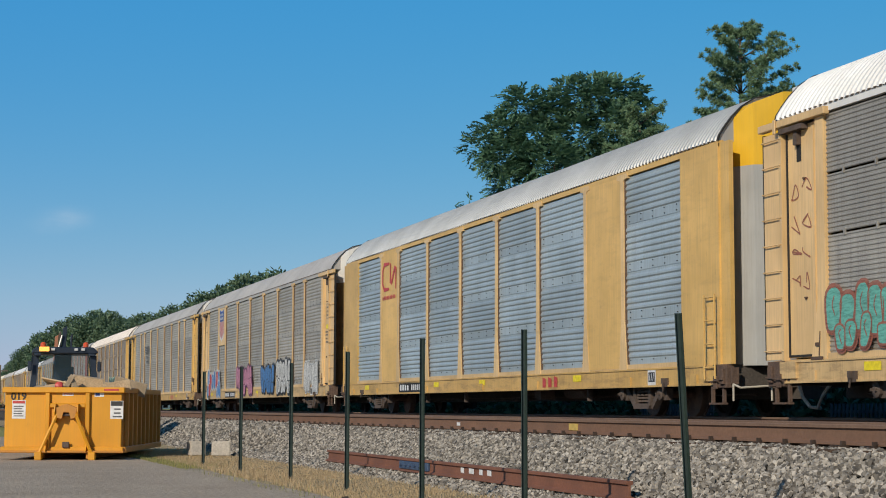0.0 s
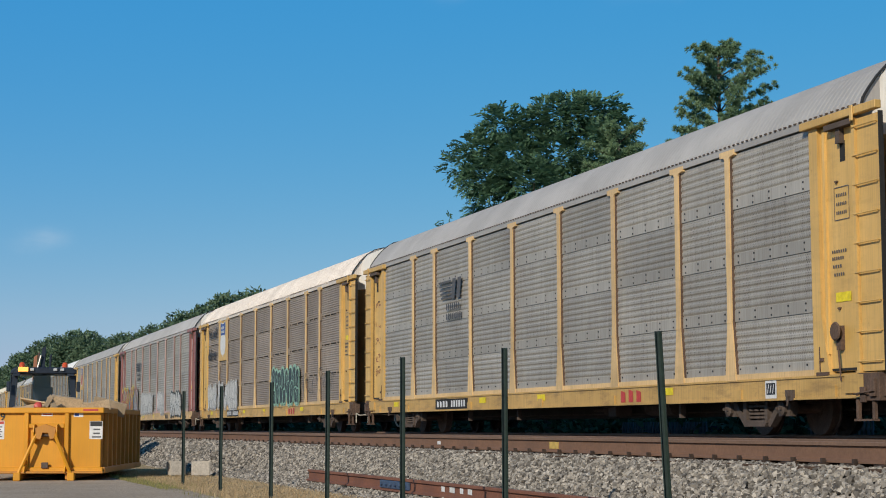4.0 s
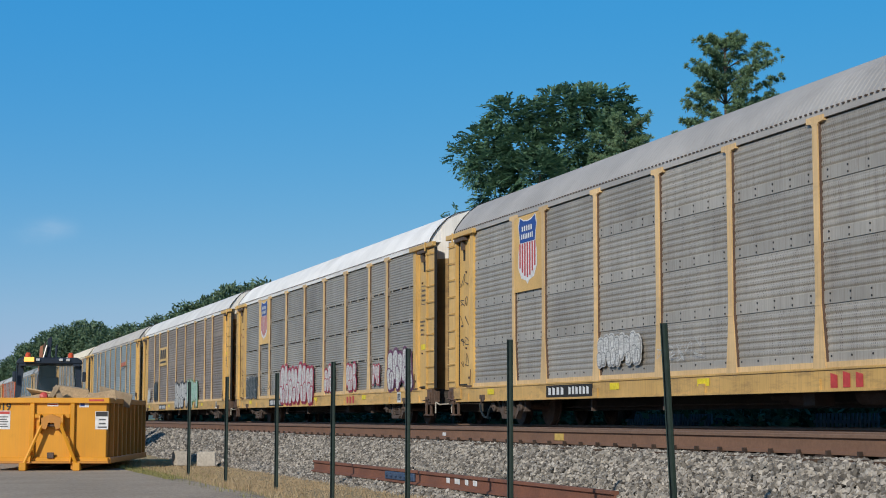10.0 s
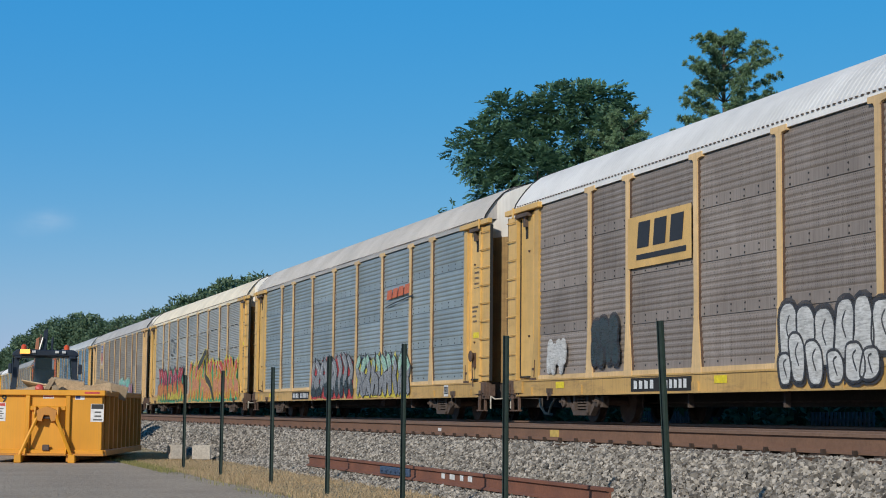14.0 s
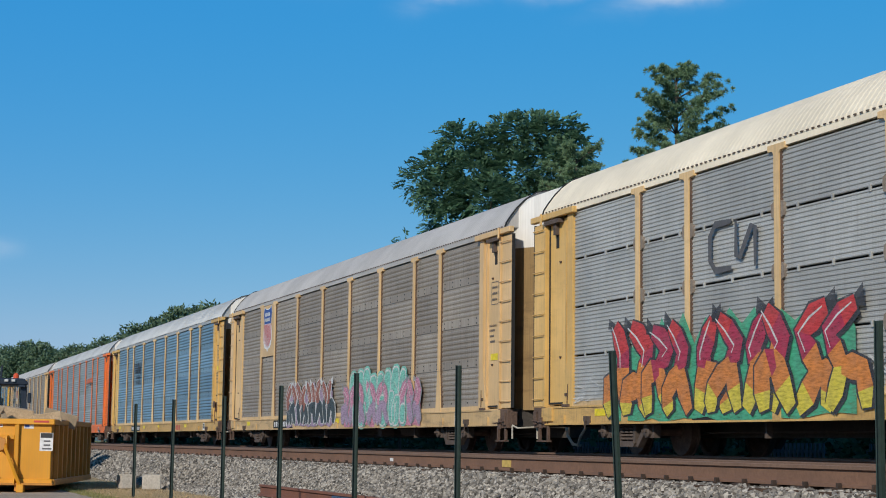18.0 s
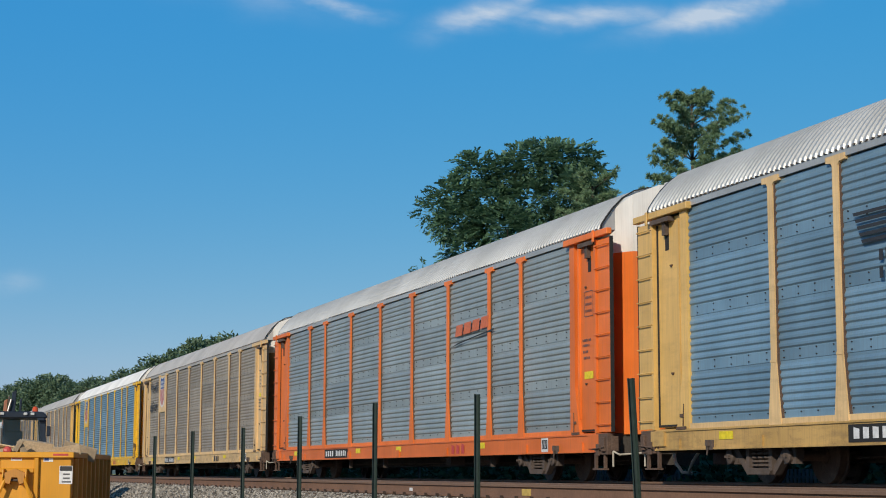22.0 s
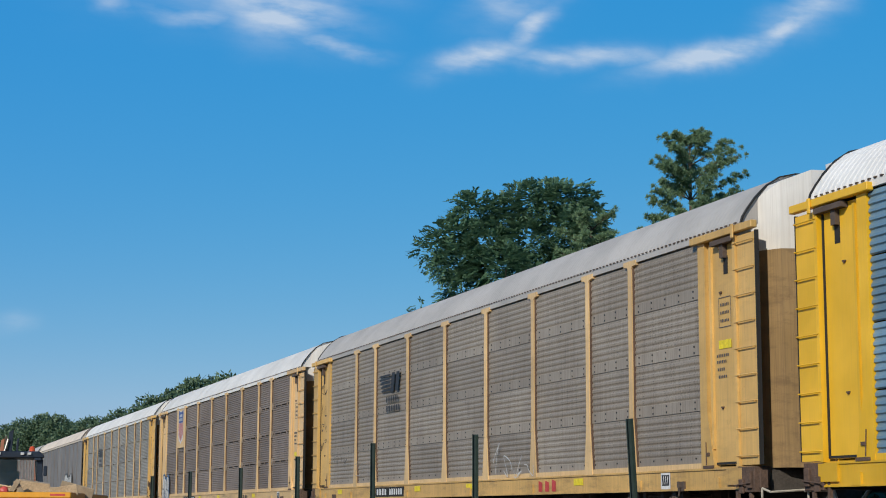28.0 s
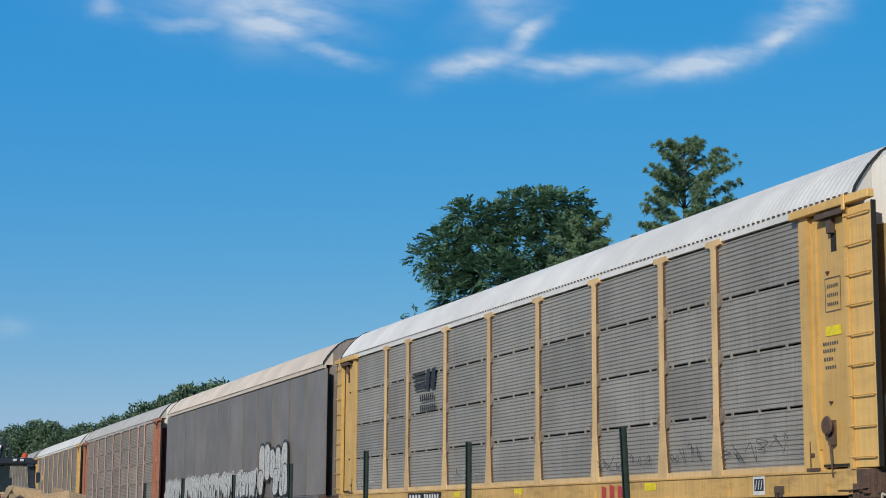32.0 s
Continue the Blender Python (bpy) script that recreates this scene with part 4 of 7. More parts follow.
def blaze(car, w, h, mats, at, r):
    """Block shapes whose paint changes from the top downwards, outlined, on a ragged field. mats: fills from the top, then the field, then the line."""
    fills, field, line = mats[:-2] or mats[:1], mats[-2], mats[-1]
    n, k = len(fills), max(3, round(w / (0.42 * h)))
    bm = bmesh.new()
    low = [(w * i / (2 * k), h * r.uniform(-0.01, 0.05)) for i in range(2 * k + 1)]
    high = [(w * (1 - i / (2 * k)), h * (r.uniform(0.86, 1.0) if i % 2 else r.uniform(0.62, 0.82))) for i in range(2 * k + 1)]
    flat(bm, low + high, 0.0, 0)
    base = part("graffiti", bm, field, car, "sprayed graffiti of tangled outlined strokes on a painted field", at)
    edge = 0.06 * min(1.6, h) ** 0.8
    for i in range(k):
        u, ww = w * (i + 0.5) / k, w / k
        fat, o = min(0.24 * h, 0.62 * ww) * r.uniform(0.85, 1.15), 0.006 + 0.0045 * (i % 4)
        side = 1 if r.random() < 0.5 else -1
        bends = [(u - side * ww * r.uniform(0.25, 0.5), h * 0.09), (u + side * ww * r.uniform(-0.1, 0.25), h * r.uniform(0.36, 0.5)),
                 (u - side * ww * r.uniform(0.0, 0.45), h * r.uniform(0.58, 0.7)), (u + side * ww * r.uniform(0.2, 0.6), h * r.uniform(0.82, 0.94))]
        strokes = [spline(bends, 2)]
        if r.random() < 0.75:
            strokes.append(spline([bends[1], (u + side * ww * 0.7, h * r.uniform(0.25, 0.45)), (u + side * ww * r.uniform(0.5, 0.9), h * 0.08)], 2))
        bm = bmesh.new()
        for j, st in enumerate(strokes):
            ribbon(bm, [(x + 0.03 * h, y - 0.015 * h) for x, y in st], fat + edge, o + 0.0003 * j, n)
            ribbon(bm, st, fat + edge, o + 0.0008 + 0.0003 * j, n)
        for j, st in enumerate(strokes):
            first = len(bm.faces)
            ribbon(bm, st, fat, o + 0.0020 + 0.0003 * j, 0)
            bm.faces.ensure_lookup_table()
            for f in bm.faces[first:]:
                v = f.calc_center_median().y / h + r.uniform(-0.08, 0.08)
                f.material_index = min(n - 1, max(0, int((1 - v) * n)))
        x, y = strokes[0][-1]
        spike = [(x - fat * 0.6, y - 0.02 * h), (x + side * fat * 0.5, min(h * 1.02, y + 0.14 * h)), (x + fat * 0.6, y - 0.04 * h)]
        flat(bm, spike, o + 0.0005, n)
        ribbon(bm, [(x - fat * 0.26, y) for x, y in strokes[0][3:]], fat * 0.09, o + 0.0036, n + 1)
        part("letter", bm, [*fills, line, SPRAY["white"]], base)
    return base


def shield(car, y, z, w, h, plate, worn=False):
    """Railway shield: blue head, red and white stripes, on a plate."""
    bm = bmesh.new()
    flat(bm, [(-0.86, -0.92), (0.86, -0.92), (0.86, 0.76), (-0.86, 0.76)], 0.0, 0)
    top = [(-0.42, 0.50), (-0.22, 0.445), (0, 0.43), (0.22, 0.445), (0.42, 0.50), (0.50, 0.36), (0.44, 0.22), (0.42, 0.11)]
    low = [(0.42, 0.11), (0.49, -0.05), (0.50, -0.26), (0.34, -0.42), (0.10, -0.46), (0, -0.52)]
    whole = top + low[1:] + [(-u, v) for u, v in low[-2::-1]] + [(-u, v) for u, v in (top[6], top[5])]
    flat(bm, [(u * w * 1.07, v * h * 1.05) for u, v in whole], 0.004, 2)
    flat(bm, [(u * w, v * h) for u, v in top + [(-0.42, 0.11), (-0.44, 0.22), (-0.50, 0.36)]], 0.008, 1)
    for i in range(0 if worn else 7):
        u = w * (-0.42 + 0.14 * i)
        lo = -0.44 + 0.16 * abs(i - 3) ** 1.6 / 5.8
        flat(bm, [(u - w * 0.036, h * lo), (u + w * 0.036, h * lo), (u + w * 0.036, h * 0.10), (u - w * 0.036, h * 0.10)], 0.010, 3)
    bars(bm, -w * 0.30, h * 0.285, w * 0.62, h * 0.085, 5, 0.014, 2, 3)
    bars(bm, -w * 0.34, h * 0.165, w * 0.70, h * 0.085, 7, 0.014, 2, 4)
    part("emblem", bm, [plate, DECAL_BLUE, PAPER, DECAL_RED], car, "blue shield with red and white stripes", side_at(y, z, 0.014))


def rounded_path(pts, cut=0.18):
    """An open path with its corners cut round."""
    out = [pts[0]]
    for a, b, c in zip(pts, pts[1:], pts[2:]):
        for p, q in ((a, b), (c, b)):
            d = Vector(q) - Vector(p)
            mid = Vector(q) - d * min(0.45, cut / d.length)
            out.append((mid.x, mid.y))
    return out + [pts[-1]]


def emblem(car, kind, ink, y=0.0, z=0.0):
    bm = bmesh.new()
    if kind == "loops":  # an open hook and a bent stroke beside it
        y, z, s = y or 22.42, z or 3.70, 0.74
        ribbon(bm, rounded_path([(s * 0.95, s), (0, s), (0, 0), (s * 0.95, 0)]), 0.12, 0, 0)
        ribbon(bm, rounded_path([(s * 1.15, s), (s * 1.15, 0), (s * 1.95, s), (s * 1.95, -s * 0.05)]), 0.12, 0.002, 0)
        if ink is DECAL_RED:
            bars(bm, 0.0, -0.30, s * 1.95, 0.11, 9, 0, 0)
    elif kind == "stripes":  # level stripes that run into two slanted blocks, with small bars below
        y, z = 20.55, 3.28
        for i in range(5):
            flat(bm, [(0.25 + 0.05 * i, 0.55 - 0.1 * i), (1.25, 0.55 - 0.1 * i), (1.25, 0.60 - 0.1 * i), (0.22 + 0.05 * i, 0.60 - 0.1 * i)], 0, 0)
        for u in (1.25, 1.66):
            flat(bm, [(u, 0.12), (u + 0.27, 0.12), (u + 0.40, 0.62), (u + 0.13, 0.62)], 0.004, 0)
        bars(bm, 0.85, -0.14, 1.1, 0.16, 7, 0, 0, 5)
        bars(bm, 0.85, -0.38, 1.2, 0.16, 8, 0, 0, 6)
    elif kind == "plate":  # heavy blocks on a yellow plate
        y, z = 20.72, 3.10
        flat(bm, [(0.0, -0.12), (2.7, -0.12), (2.7, 0.84), (0.0, 0.84)], 0, 1)
        for u in (0.42, 1.12, 1.82):
            flat(bm, [(u, 0.24), (u + 0.52, 0.24), (u + 0.60, 0.72), (u + 0.08, 0.72)], 0.006, 0)
        flat(bm, [(0.4, 0.02), (2.5, 0.02), (2.5, 0.12), (0.4, 0.12)], 0.006, 0)
    elif kind == "swoosh":  # slanted orange blocks over a thin dark wedge
        y, z = 8.75, 3.38
        for i in range(4):
            u = 0.57 * i
            flat(bm, [(u, 0.03 + 0.02 * i), (u + 0.50, 0.04 + 0.02 * i), (u + 0.56, 0.30 + 0.02 * i), (u + 0.10, 0.29 + 0.02 * i)], 0, 0)
        flat(bm, [(-0.35, -0.20), (2.60, 0.04), (2.60, -0.01), (0.2, -0.12)], 0, 1)
    part("emblem", bm, [ink, YELLOW if kind == "plate" else INK], car, "painted railway emblem", side_at(y, z, 0.020))


def small_marks(car, seed, plate):
    """Stencilled data, number bars, reflectors and signs on the sill and the door."""
    r = random.Random(seed)
    bm = bmesh.new()
    flat(bm, [(0, 0), (2.55, 0), (2.55, 0.25), (0, 0.25)], 0, 0)
    bars(bm, 0.14, 0.05, 0.95, 0.16, 4, 0.004, 1, seed)
    bars(bm, 1.28, 0.05, 1.15, 0.16, 6, 0.004, 1, seed + 1)
    part("number_panel", bm, [SHADOW_GAP, PAPER], car, "black panel with pale number bars", side_at(20.6, 0.69, 0.016))
    for i in range(3):
        bm = bmesh.new()
        bars(bm, 0.0, 0.0, 0.32, 0.22 + 0.02 * (i == seed % 3), 1)
        part("owner_mark", bm, DECAL_RED if seed % 3 else INK, car, "", side_at(9.0 - 0.35 * i, 0.70, 0.016))
    for y in (7.2, 13.4, 17.2, 24.4):
        bm = bmesh.new()
        flat(bm, [(0, 0), (0.46, 0), (0.46, 0.13), (0, 0.13)])
        part("reflector", bm, DECAL_YELLOW, car, "yellow reflective strip", side_at(y, 0.80, 0.016))
    bm = bmesh.new()
    flat(bm, [(0, 0), (0.36, 0), (0.36, 0.28), (0, 0.28)], 0, 0)
    flat(bm, [(0.04, 0.06), (0.32, 0.06), (0.32, 0.24), (0.04, 0.24)], 0.003, 1)
    for i in range(3):
        ribbon(bm, [(0.08 + 0.08 * i, 0.08), (0.12 + 0.08 * i, 0.22)], 0.035, 0.006, 0)
    part("data_plate", bm, [PAPER, INK], car, "white framed data plate", side_at(3.4, 0.68, 0.016))
    bm = bmesh.new()
    bars(bm, 0, 0.52, 0.42, 0.05, 7, 0, 0, seed)
    bars(bm, 0, 0.42, 0.34, 0.05, 6, 0, 0, seed + 3)
    bars(bm, 0.02, 0.30, 0.26, 0.05, 4, 0, 0, seed + 4)
    bars(bm, 0.05, 0.18, 0.30, 0.05, 5, 0, 0, seed + 5)
    part("stencil", bm, FADED_INK, car, "rows of small stencilled marks", side_at(1.40, 2.25, -0.044))
    bm = bmesh.new()
    for a, b in (((0, 0), (0.40, 0)), ((0.40, 0), (0.40, 0.48)), ((0.40, 0.48), (0, 0.48)), ((0, 0.48), (0, 0))):
        ribbon(bm, [a, b], 0.02)
    for i in range(3):
        bars(bm, 0.05, 0.08 + 0.13 * i, 0.3, 0.05, 6, 0, 0, i)
    part("inspection_stencil", bm, FADED_INK, car, "stencilled table in a frame", side_at(1.30, 3.25, -0.044))
    bm = bmesh.new()
    flat(bm, [(0, 0), (0.42, 0), (0.42, 0.14), (0, 0.14)])
    part("warning_sticker", bm, DECAL_YELLOW, car, "yellow warning sticker", side_at(1.32, 2.9 if seed % 2 else 2.05, -0.043))


def truck_at(car, y, n):
    tr = part("truck", shared(("bolster",), bolster_bm), UNDER, car, "two-axle truck of rusty cast steel", Matrix.Translation((0, y, 0.105)))
    for s in (-1, 1):
        part("side_frame", shared(("side_frame", s), lambda: truck_frame_bm(s)), TRUCK, tr)
        part("spring_group", shared(("springs", s), lambda: springs_bm(s)), TRUCK, tr, "coil springs")
    for a in (-0.89, 0.89):
        part("wheelset", shared(("wheelset",), wheelset_bm), WHEEL, tr, "pair of steel wheels on an axle", Matrix.Translation((0, a, 0.42)))


MIRROR = Matrix(((1, 0, 0, 0), (0, -1, 0, LEN), (0, 0, 1, 0), (0, 0, 0, 1)))


def ends(car, key, build, material, name, label=""):
    """The same piece at both ends, mirrored."""
    me = shared((key, material.name), build)
    one = part(name, me, material, car, label)
    if (key, material.name, "far") not in MESHES:
        far = me.copy()
        far.transform(MIRROR)
        far.flip_normals()
        MESHES[(key, material.name, "far")] = far
    return one, part(name, MESHES[(key, material.name, "far")], material, car, label)


def tinted(key, build, material):
    """One shared mesh per material."""
    return shared((*key, material.name), build)


def carrier(label, trim=YELLOW, panel=P_GREY, style="rib", roof=R_GREY, ribbed=False, post=None, door=None, solid=False, hood=END_WHITE, lower=None, smooth=False, leaf=None, seed=0):
    """An enclosed car carrier: frame, trucks, posts, sheets, doors, roof."""
    post, door = post or (PALE_POST if trim is YELLOW else trim), door or trim
    car = new("autorack_car")
    car.empty_display_size = 0.5
    tagged(car, label, "railway car", "cars of the freight train")
    part("underframe", tinted(("underframe",), frame_bm, UNDER), UNDER, car)
    part("brake_gear", tinted(("brake_gear",), gear_bm, TRUCK), TRUCK, car)
    sill = {YELLOW.name: GRIMY, TAN.name: GRIMY_TAN}.get(trim.name, trim)
    part("side_sill", tinted(("side_sill",), sill_bm, sill), sill, car)
    for y in (4.02, LEN - 3.95):
        truck_at(car, y, seed)
    part("roof", tinted(("roof", ribbed), lambda: roof_bm("ribbed" if ribbed else "smooth"), roof), roof, car)

    def far_bm():
        bm = bmesh.new()
        box(bm, 1.52, 1.58, 0.3, LEN - 0.3, 1.0, 4.86)
        return bm
    part("far_wall", tinted(("far_wall",), far_bm, panel), panel, car)

    def eave_bm():
        bm = bmesh.new()
        box(bm, -SIDE + 0.0, -SIDE + 0.10, 0.40, LEN - 0.40, 4.74, 4.85)
        return bm
    part("eave_rail", tinted(("eave_rail",), eave_bm, roof if not solid else trim), roof if not solid else trim, car)
    if not smooth:
        part("bottom_rail", tinted(("bottom_rail",), bottom_rail_bm, post), post, car)
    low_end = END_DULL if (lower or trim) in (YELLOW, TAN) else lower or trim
    ends(car, "hood", lambda: end_bm(True), hood, "end_hood")
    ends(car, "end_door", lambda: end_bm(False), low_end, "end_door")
    ends(car, "hood_seal", seal_bm, SHADOW_GAP, "hood_seal", "black rubber seal")
    part("eave_bolts", tinted(("eave_bolts",), studs_bm, TRUCK), TRUCK, car, "row of dark bolt heads")["kind"] = "stuff"
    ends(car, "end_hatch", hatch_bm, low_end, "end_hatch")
    if hood is END_WHITE:
        for word, x in (("EXCESS", -0.98), ("HEIGHT", -0.18), ("CAR", 0.57)):
            lettering("height_notice", word, 0.19, FADED_INK, car, Matrix(((1, 0, 0, x), (0, 0, -1, -0.135), (0, 1, 0, 4.66), (0, 0, 0, 1))))
    ends(car, "coupler", coupler_bm, TRUCK, "coupler")
    ends(car, "end_plate", end_plate_bm, DARK_RUST_SHADE, "sill_end", "dark rusty end of the side sill")
    ends(car, "stirrup", stirrup_bm, DARK_RUST_SHADE, "sill_step")
    ends(car, "uncoupler", uncoupler_bm, HOSE, "uncoupling_lever", "bent pale lever and air hose")
    if smooth:
        edges = [0.12] + [0.12 + (LEN - 0.24) * i / 12 for i in range(1, 12)] + [LEN - 0.12]
    else:
        edges = list(POSTS)
        if solid:
            def end_panel_bm():
                bm = bmesh.new()
                box(bm, -SIDE - 0.012, -SIDE + 0.06, 0.40, 1.92, 1.0, 4.80)
                box(bm, -SIDE + 0.02, -SIDE + 0.10, 0.05, 0.40, 1.0, 4.80)
                return bm
            ends(car, "jamb", end_panel_bm, door, "end_panel")

            def short_ladder_bm():
                bm = bmesh.new()
                for y in (0.45, 0.85):
                    rod(bm, (-SIDE - 0.09, y, 0.75), (-SIDE - 0.09, y, 2.2), 0.016, 6)
                for i in range(4):
                    rod(bm, (-SIDE - 0.09, 0.45, 0.95 + 0.4 * i), (-SIDE - 0.09, 0.85, 0.95 + 0.4 * i), 0.013, 6)
                return bm
            ends(car, "short_ladder", short_ladder_bm, door, "ladder")
        else:
            ends(car, "door_leaf", door_leaf_bm, leaf or door, "side_door")
            ends(car, "jamb_post", jamb_bm, door, "door_jamb")
            ends(car, "latch_rail", latch_rail_bm, door, "latch_rail")
            ends(car, "corner", corner_bm, door, "corner_plate")
            ends(car, "edge", edge_bm, SHADOW_GAP, "edge_seal", "black rubber edge seal")
            for lad in ends(car, "stile", stile_bm, door, "ladder", "upright ladder stile with bent rungs"):
                for i in range(9):
                    me = tinted(("rung", lad.data.name), lambda: rung_bm(), door)
                    part("rung", me, door, lad, "", Matrix.Translation((0, 0 if lad.data is MESHES[("stile", door.name)] else LEN - 0.64, 1.16 + 0.42 * i)))
            ends(car, "track", track_bm, door, "door_track")
            ends(car, "hanger", hanger_bm, TRUCK, "door_hanger", "rusty door hanger")
            for side in (0, 1):
                for k in range(2):
                    y = 1.22 if side == 0 else LEN - 1.22
                    part("latch", tinted(("latch",), latch_bm, DARK_RUST_SHADE), DARK_RUST_SHADE, car, "", (0, y, 1.95 + 1.86 * k))
            ends(car, "gap", gap_bm, SHADOW_GAP, "door_gap", "dark joint at the edge of the side door")
            ends(car, "slot", slot_bm, SHADOW_GAP, "hanger_slot", "black slot under the door hanger")
            ends(car, "lock", lock_bm, DARK_RUST_SHADE, "door_lock", "rusty door lock rods and lever")
        for y in (2.6, 24.7):
            part("bracket", tinted(("bracket",), bracket_bm, TRUCK), TRUCK, car, "", (0, y, 0))
        if seed % 3 == 1:
            part("hand_brake", tinted(("hand_brake",), brake_wheel_bm, DARK_RUST_SHADE), DARK_RUST_SHADE, car, "rusty hand brake wheel")
    rows = 1 if smooth else 4
    h = 3.70 / rows
    for i, (a, b) in enumerate(zip(edges, edges[1:])):
        if solid and i in (1, 7):
            def blank_bm(w=b - a):
                bm = bmesh.new()
                box(bm, -0.05, 0.02, 0.0, w, 0, 3.72)
                return bm
            part("blank_panel", tinted(("blank", round(b - a, 2)), blank_bm, trim), trim, car, "", (-SIDE + 0.04, a, 1.02))
            continue
        for k in range(rows):
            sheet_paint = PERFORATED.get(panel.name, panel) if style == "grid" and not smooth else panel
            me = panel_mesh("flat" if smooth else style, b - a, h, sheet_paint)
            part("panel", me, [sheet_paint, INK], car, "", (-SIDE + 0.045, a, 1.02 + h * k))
    if smooth:
        for y in edges[1:-1]:
            def seam_bm():
                bm = bmesh.new()
                box(bm, -SIDE + 0.02, -SIDE + 0.06, -0.035, 0.035, 1.02, 4.72)
                return bm
            part("seam", tinted(("seam",), seam_bm, trim), trim, car, "", (0, y, 0))
    if not smooth:
        for y in edges[1:-1]:
            part("post", tinted(("post", style in ("fine", "ridge")), lambda: post_bm(0.15, True, style in ("fine", "ridge")), post), [post, DARK_RUST_SHADE, LUG], car, "", (0, y, 0))
        small_marks(car, seed, trim)
    return car


def panel_mesh(style, w, h, material):
    me = sheet(style, w, h)
    key = ("panel", style, round(w, 2), round(h, 2), material.name)
    if key not in MESHES:
        MESHES[key] = me.copy()
    return MESHES[key]


def letters(name, text, size, material, parent, m, squeeze=1.0, bold=0.0):
    """Words as lettering() makes them, with each letter a piece of its own under the first."""
    whole = lettering(name, text, size, material, parent, m, squeeze=squeeze, bold=bold)
    bm = bmesh.new()
    bm.from_mesh(whole.data)
    bmesh.ops.remove_doubles(bm, verts=bm.verts, dist=1e-6)
    bm.verts.ensure_lookup_table()
    spans, seen_verts = [], set()
    for v in bm.verts:
        if v in seen_verts:
            continue
        island, todo = [], [v]
        seen_verts.add(v)
        while todo:
            q = todo.pop()
            island.append(q)
            for e in q.link_edges:
                o = e.other_vert(q)
                if o not in seen_verts:
                    seen_verts.add(o)
                    todo.append(o)
        lo, hi = min(q.co.x for q in island), max(q.co.x for q in island)
        for sp in spans:
            if lo < sp[1] and hi > sp[0]:
                sp[0], sp[1] = min(lo, sp[0]), max(hi, sp[1])
                sp[2].extend(island)
                break
        else:
            spans.append([lo, hi, island])
    keep = whole
    for i, (lo, hi, island) in enumerate(sorted(spans, key=lambda q: q[0])):
        piece, inside = bm.copy(), {q.index for q in island}
        piece.verts.ensure_lookup_table()
        bmesh.ops.delete(piece, geom=[q for q in piece.verts if q.index not in inside], context="VERTS")
        if i == 0:
            piece.to_mesh(whole.data)
            piece.free()
        else:
            part("letter", piece, material, keep)
    bm.free()
    return whole


def slogan(car, ink=INK):
    letters("slogan", "We will", 0.68, ink, car, side_at(25.20, 4.06, 0.022), squeeze=0.98, bold=0.010)
    letters("slogan", "deliver", 0.68, ink, car, side_at(25.18, 3.16, 0.022), squeeze=1.06, bold=0.010)


# ---- the cars, head to tail ----
G = graffiti
CARS = []


def add(label, **k):
    CARS.append(carrier(label, seed=len(CARS) + 1, **k))
    return CARS[-1]


c = add("tan car carrier with dull grey ribbed sheets and white roof", trim=TAN, panel=P_GREY, style="fine", roof=R_WHITE, ribbed=True)
G(c, 25.4, 21.5, 1.1, 2.1, "bubble", ("teal", "brown"), 5)
G(c, 26.6, 25.9, 2.0, 3.9, "tag", ("brown",), 6)
c = add("yellow car carrier with blue-grey ribbed sheets and silver roof", trim=YELLOW, panel=P_PALE, style="rib", roof=R_SILVER, ribbed=True, solid=True, hood=BRIGHT, lower=R_SILVER)
emblem(c, "loops", DECAL_RED)
c = add("tan car carrier with dusty grey sheets, striped shield and graffiti", trim=TAN, panel=P_GREY, style="grid", roof=R_GREY, lower=TAN)
shield(c, 21.69, 3.96, 1.1, 1.42, TAN)
G(c, 25.3, 21.9, 0.68, 2.0, "bubble", ("blue", "white", "white", "red"), 11)
G(c, 17.8, 14.2, 0.75, 2.05, "bubble", ("pink", "plum"), 12)
G(c, 12.3, 9.7, 0.78, 1.95, "bubble", ("blue", "black"), 13)
G(c, 9.2, 6.6, 0.72, 2.1, "bubble", ("white", "black"), 14)
G(c, 13.9, 12.8, 1.2, 1.9, "tag", ("black",), 17)
G(c, 6.4, 4.8, 1.0, 1.5, "tag", ("black",), 18)
G(c, 4.4, 2.3, 0.75, 1.9, "bubble", ("white", "grey"), 15)
c = add("yellow car carrier with grey ribbed sheets and grey roof", trim=YELLOW, panel=P_GREY, style="grid", roof=R_GREY)
emblem(c, "stripes", FADED_INK)
G(c, 26.5, 25.9, 1.6, 3.9, "tag", ("brown",), 16)
c = add("yellow car carrier with brown sheets, slogan and rust-stained roof", trim=YELLOW, panel=P_BROWN, style="fine", roof=R_RUSTY, ribbed=True)
shield(c, 21.69, 3.96, 1.1, 1.42, YELLOW, True)
slogan(c)
G(c, 25.1, 23.0, 1.0, 2.1, "bubble", ("white", "grey"), 21)
G(c, 22.6, 21.4, 1.0, 2.2, "bubble", ("white", "grey"), 25)
G(c, 21.0, 18.4, 0.95, 2.15, "bubble", ("white", "grey"), 22)
G(c, 11.8, 7.3, 1.0, 2.4, "bubble", ("dark", "mint", "mint"), 23)
G(c, 7.0, 2.5, 1.0, 2.45, "tag", ("black", "black"), 24)
c = add("maroon car carrier with grey sheets, pink posts and white graffiti", trim=TAN, panel=P_GREY, style="grid", roof=R_GREY, post=PINKISH, door=MAROON, lower=MAROON, leaf=PINKISH)
emblem(c, "stripes", INK)
G(c, 25.9, 21.1, 0.66, 2.72, "wild", ("brown", "blue", "yellow"), 31)
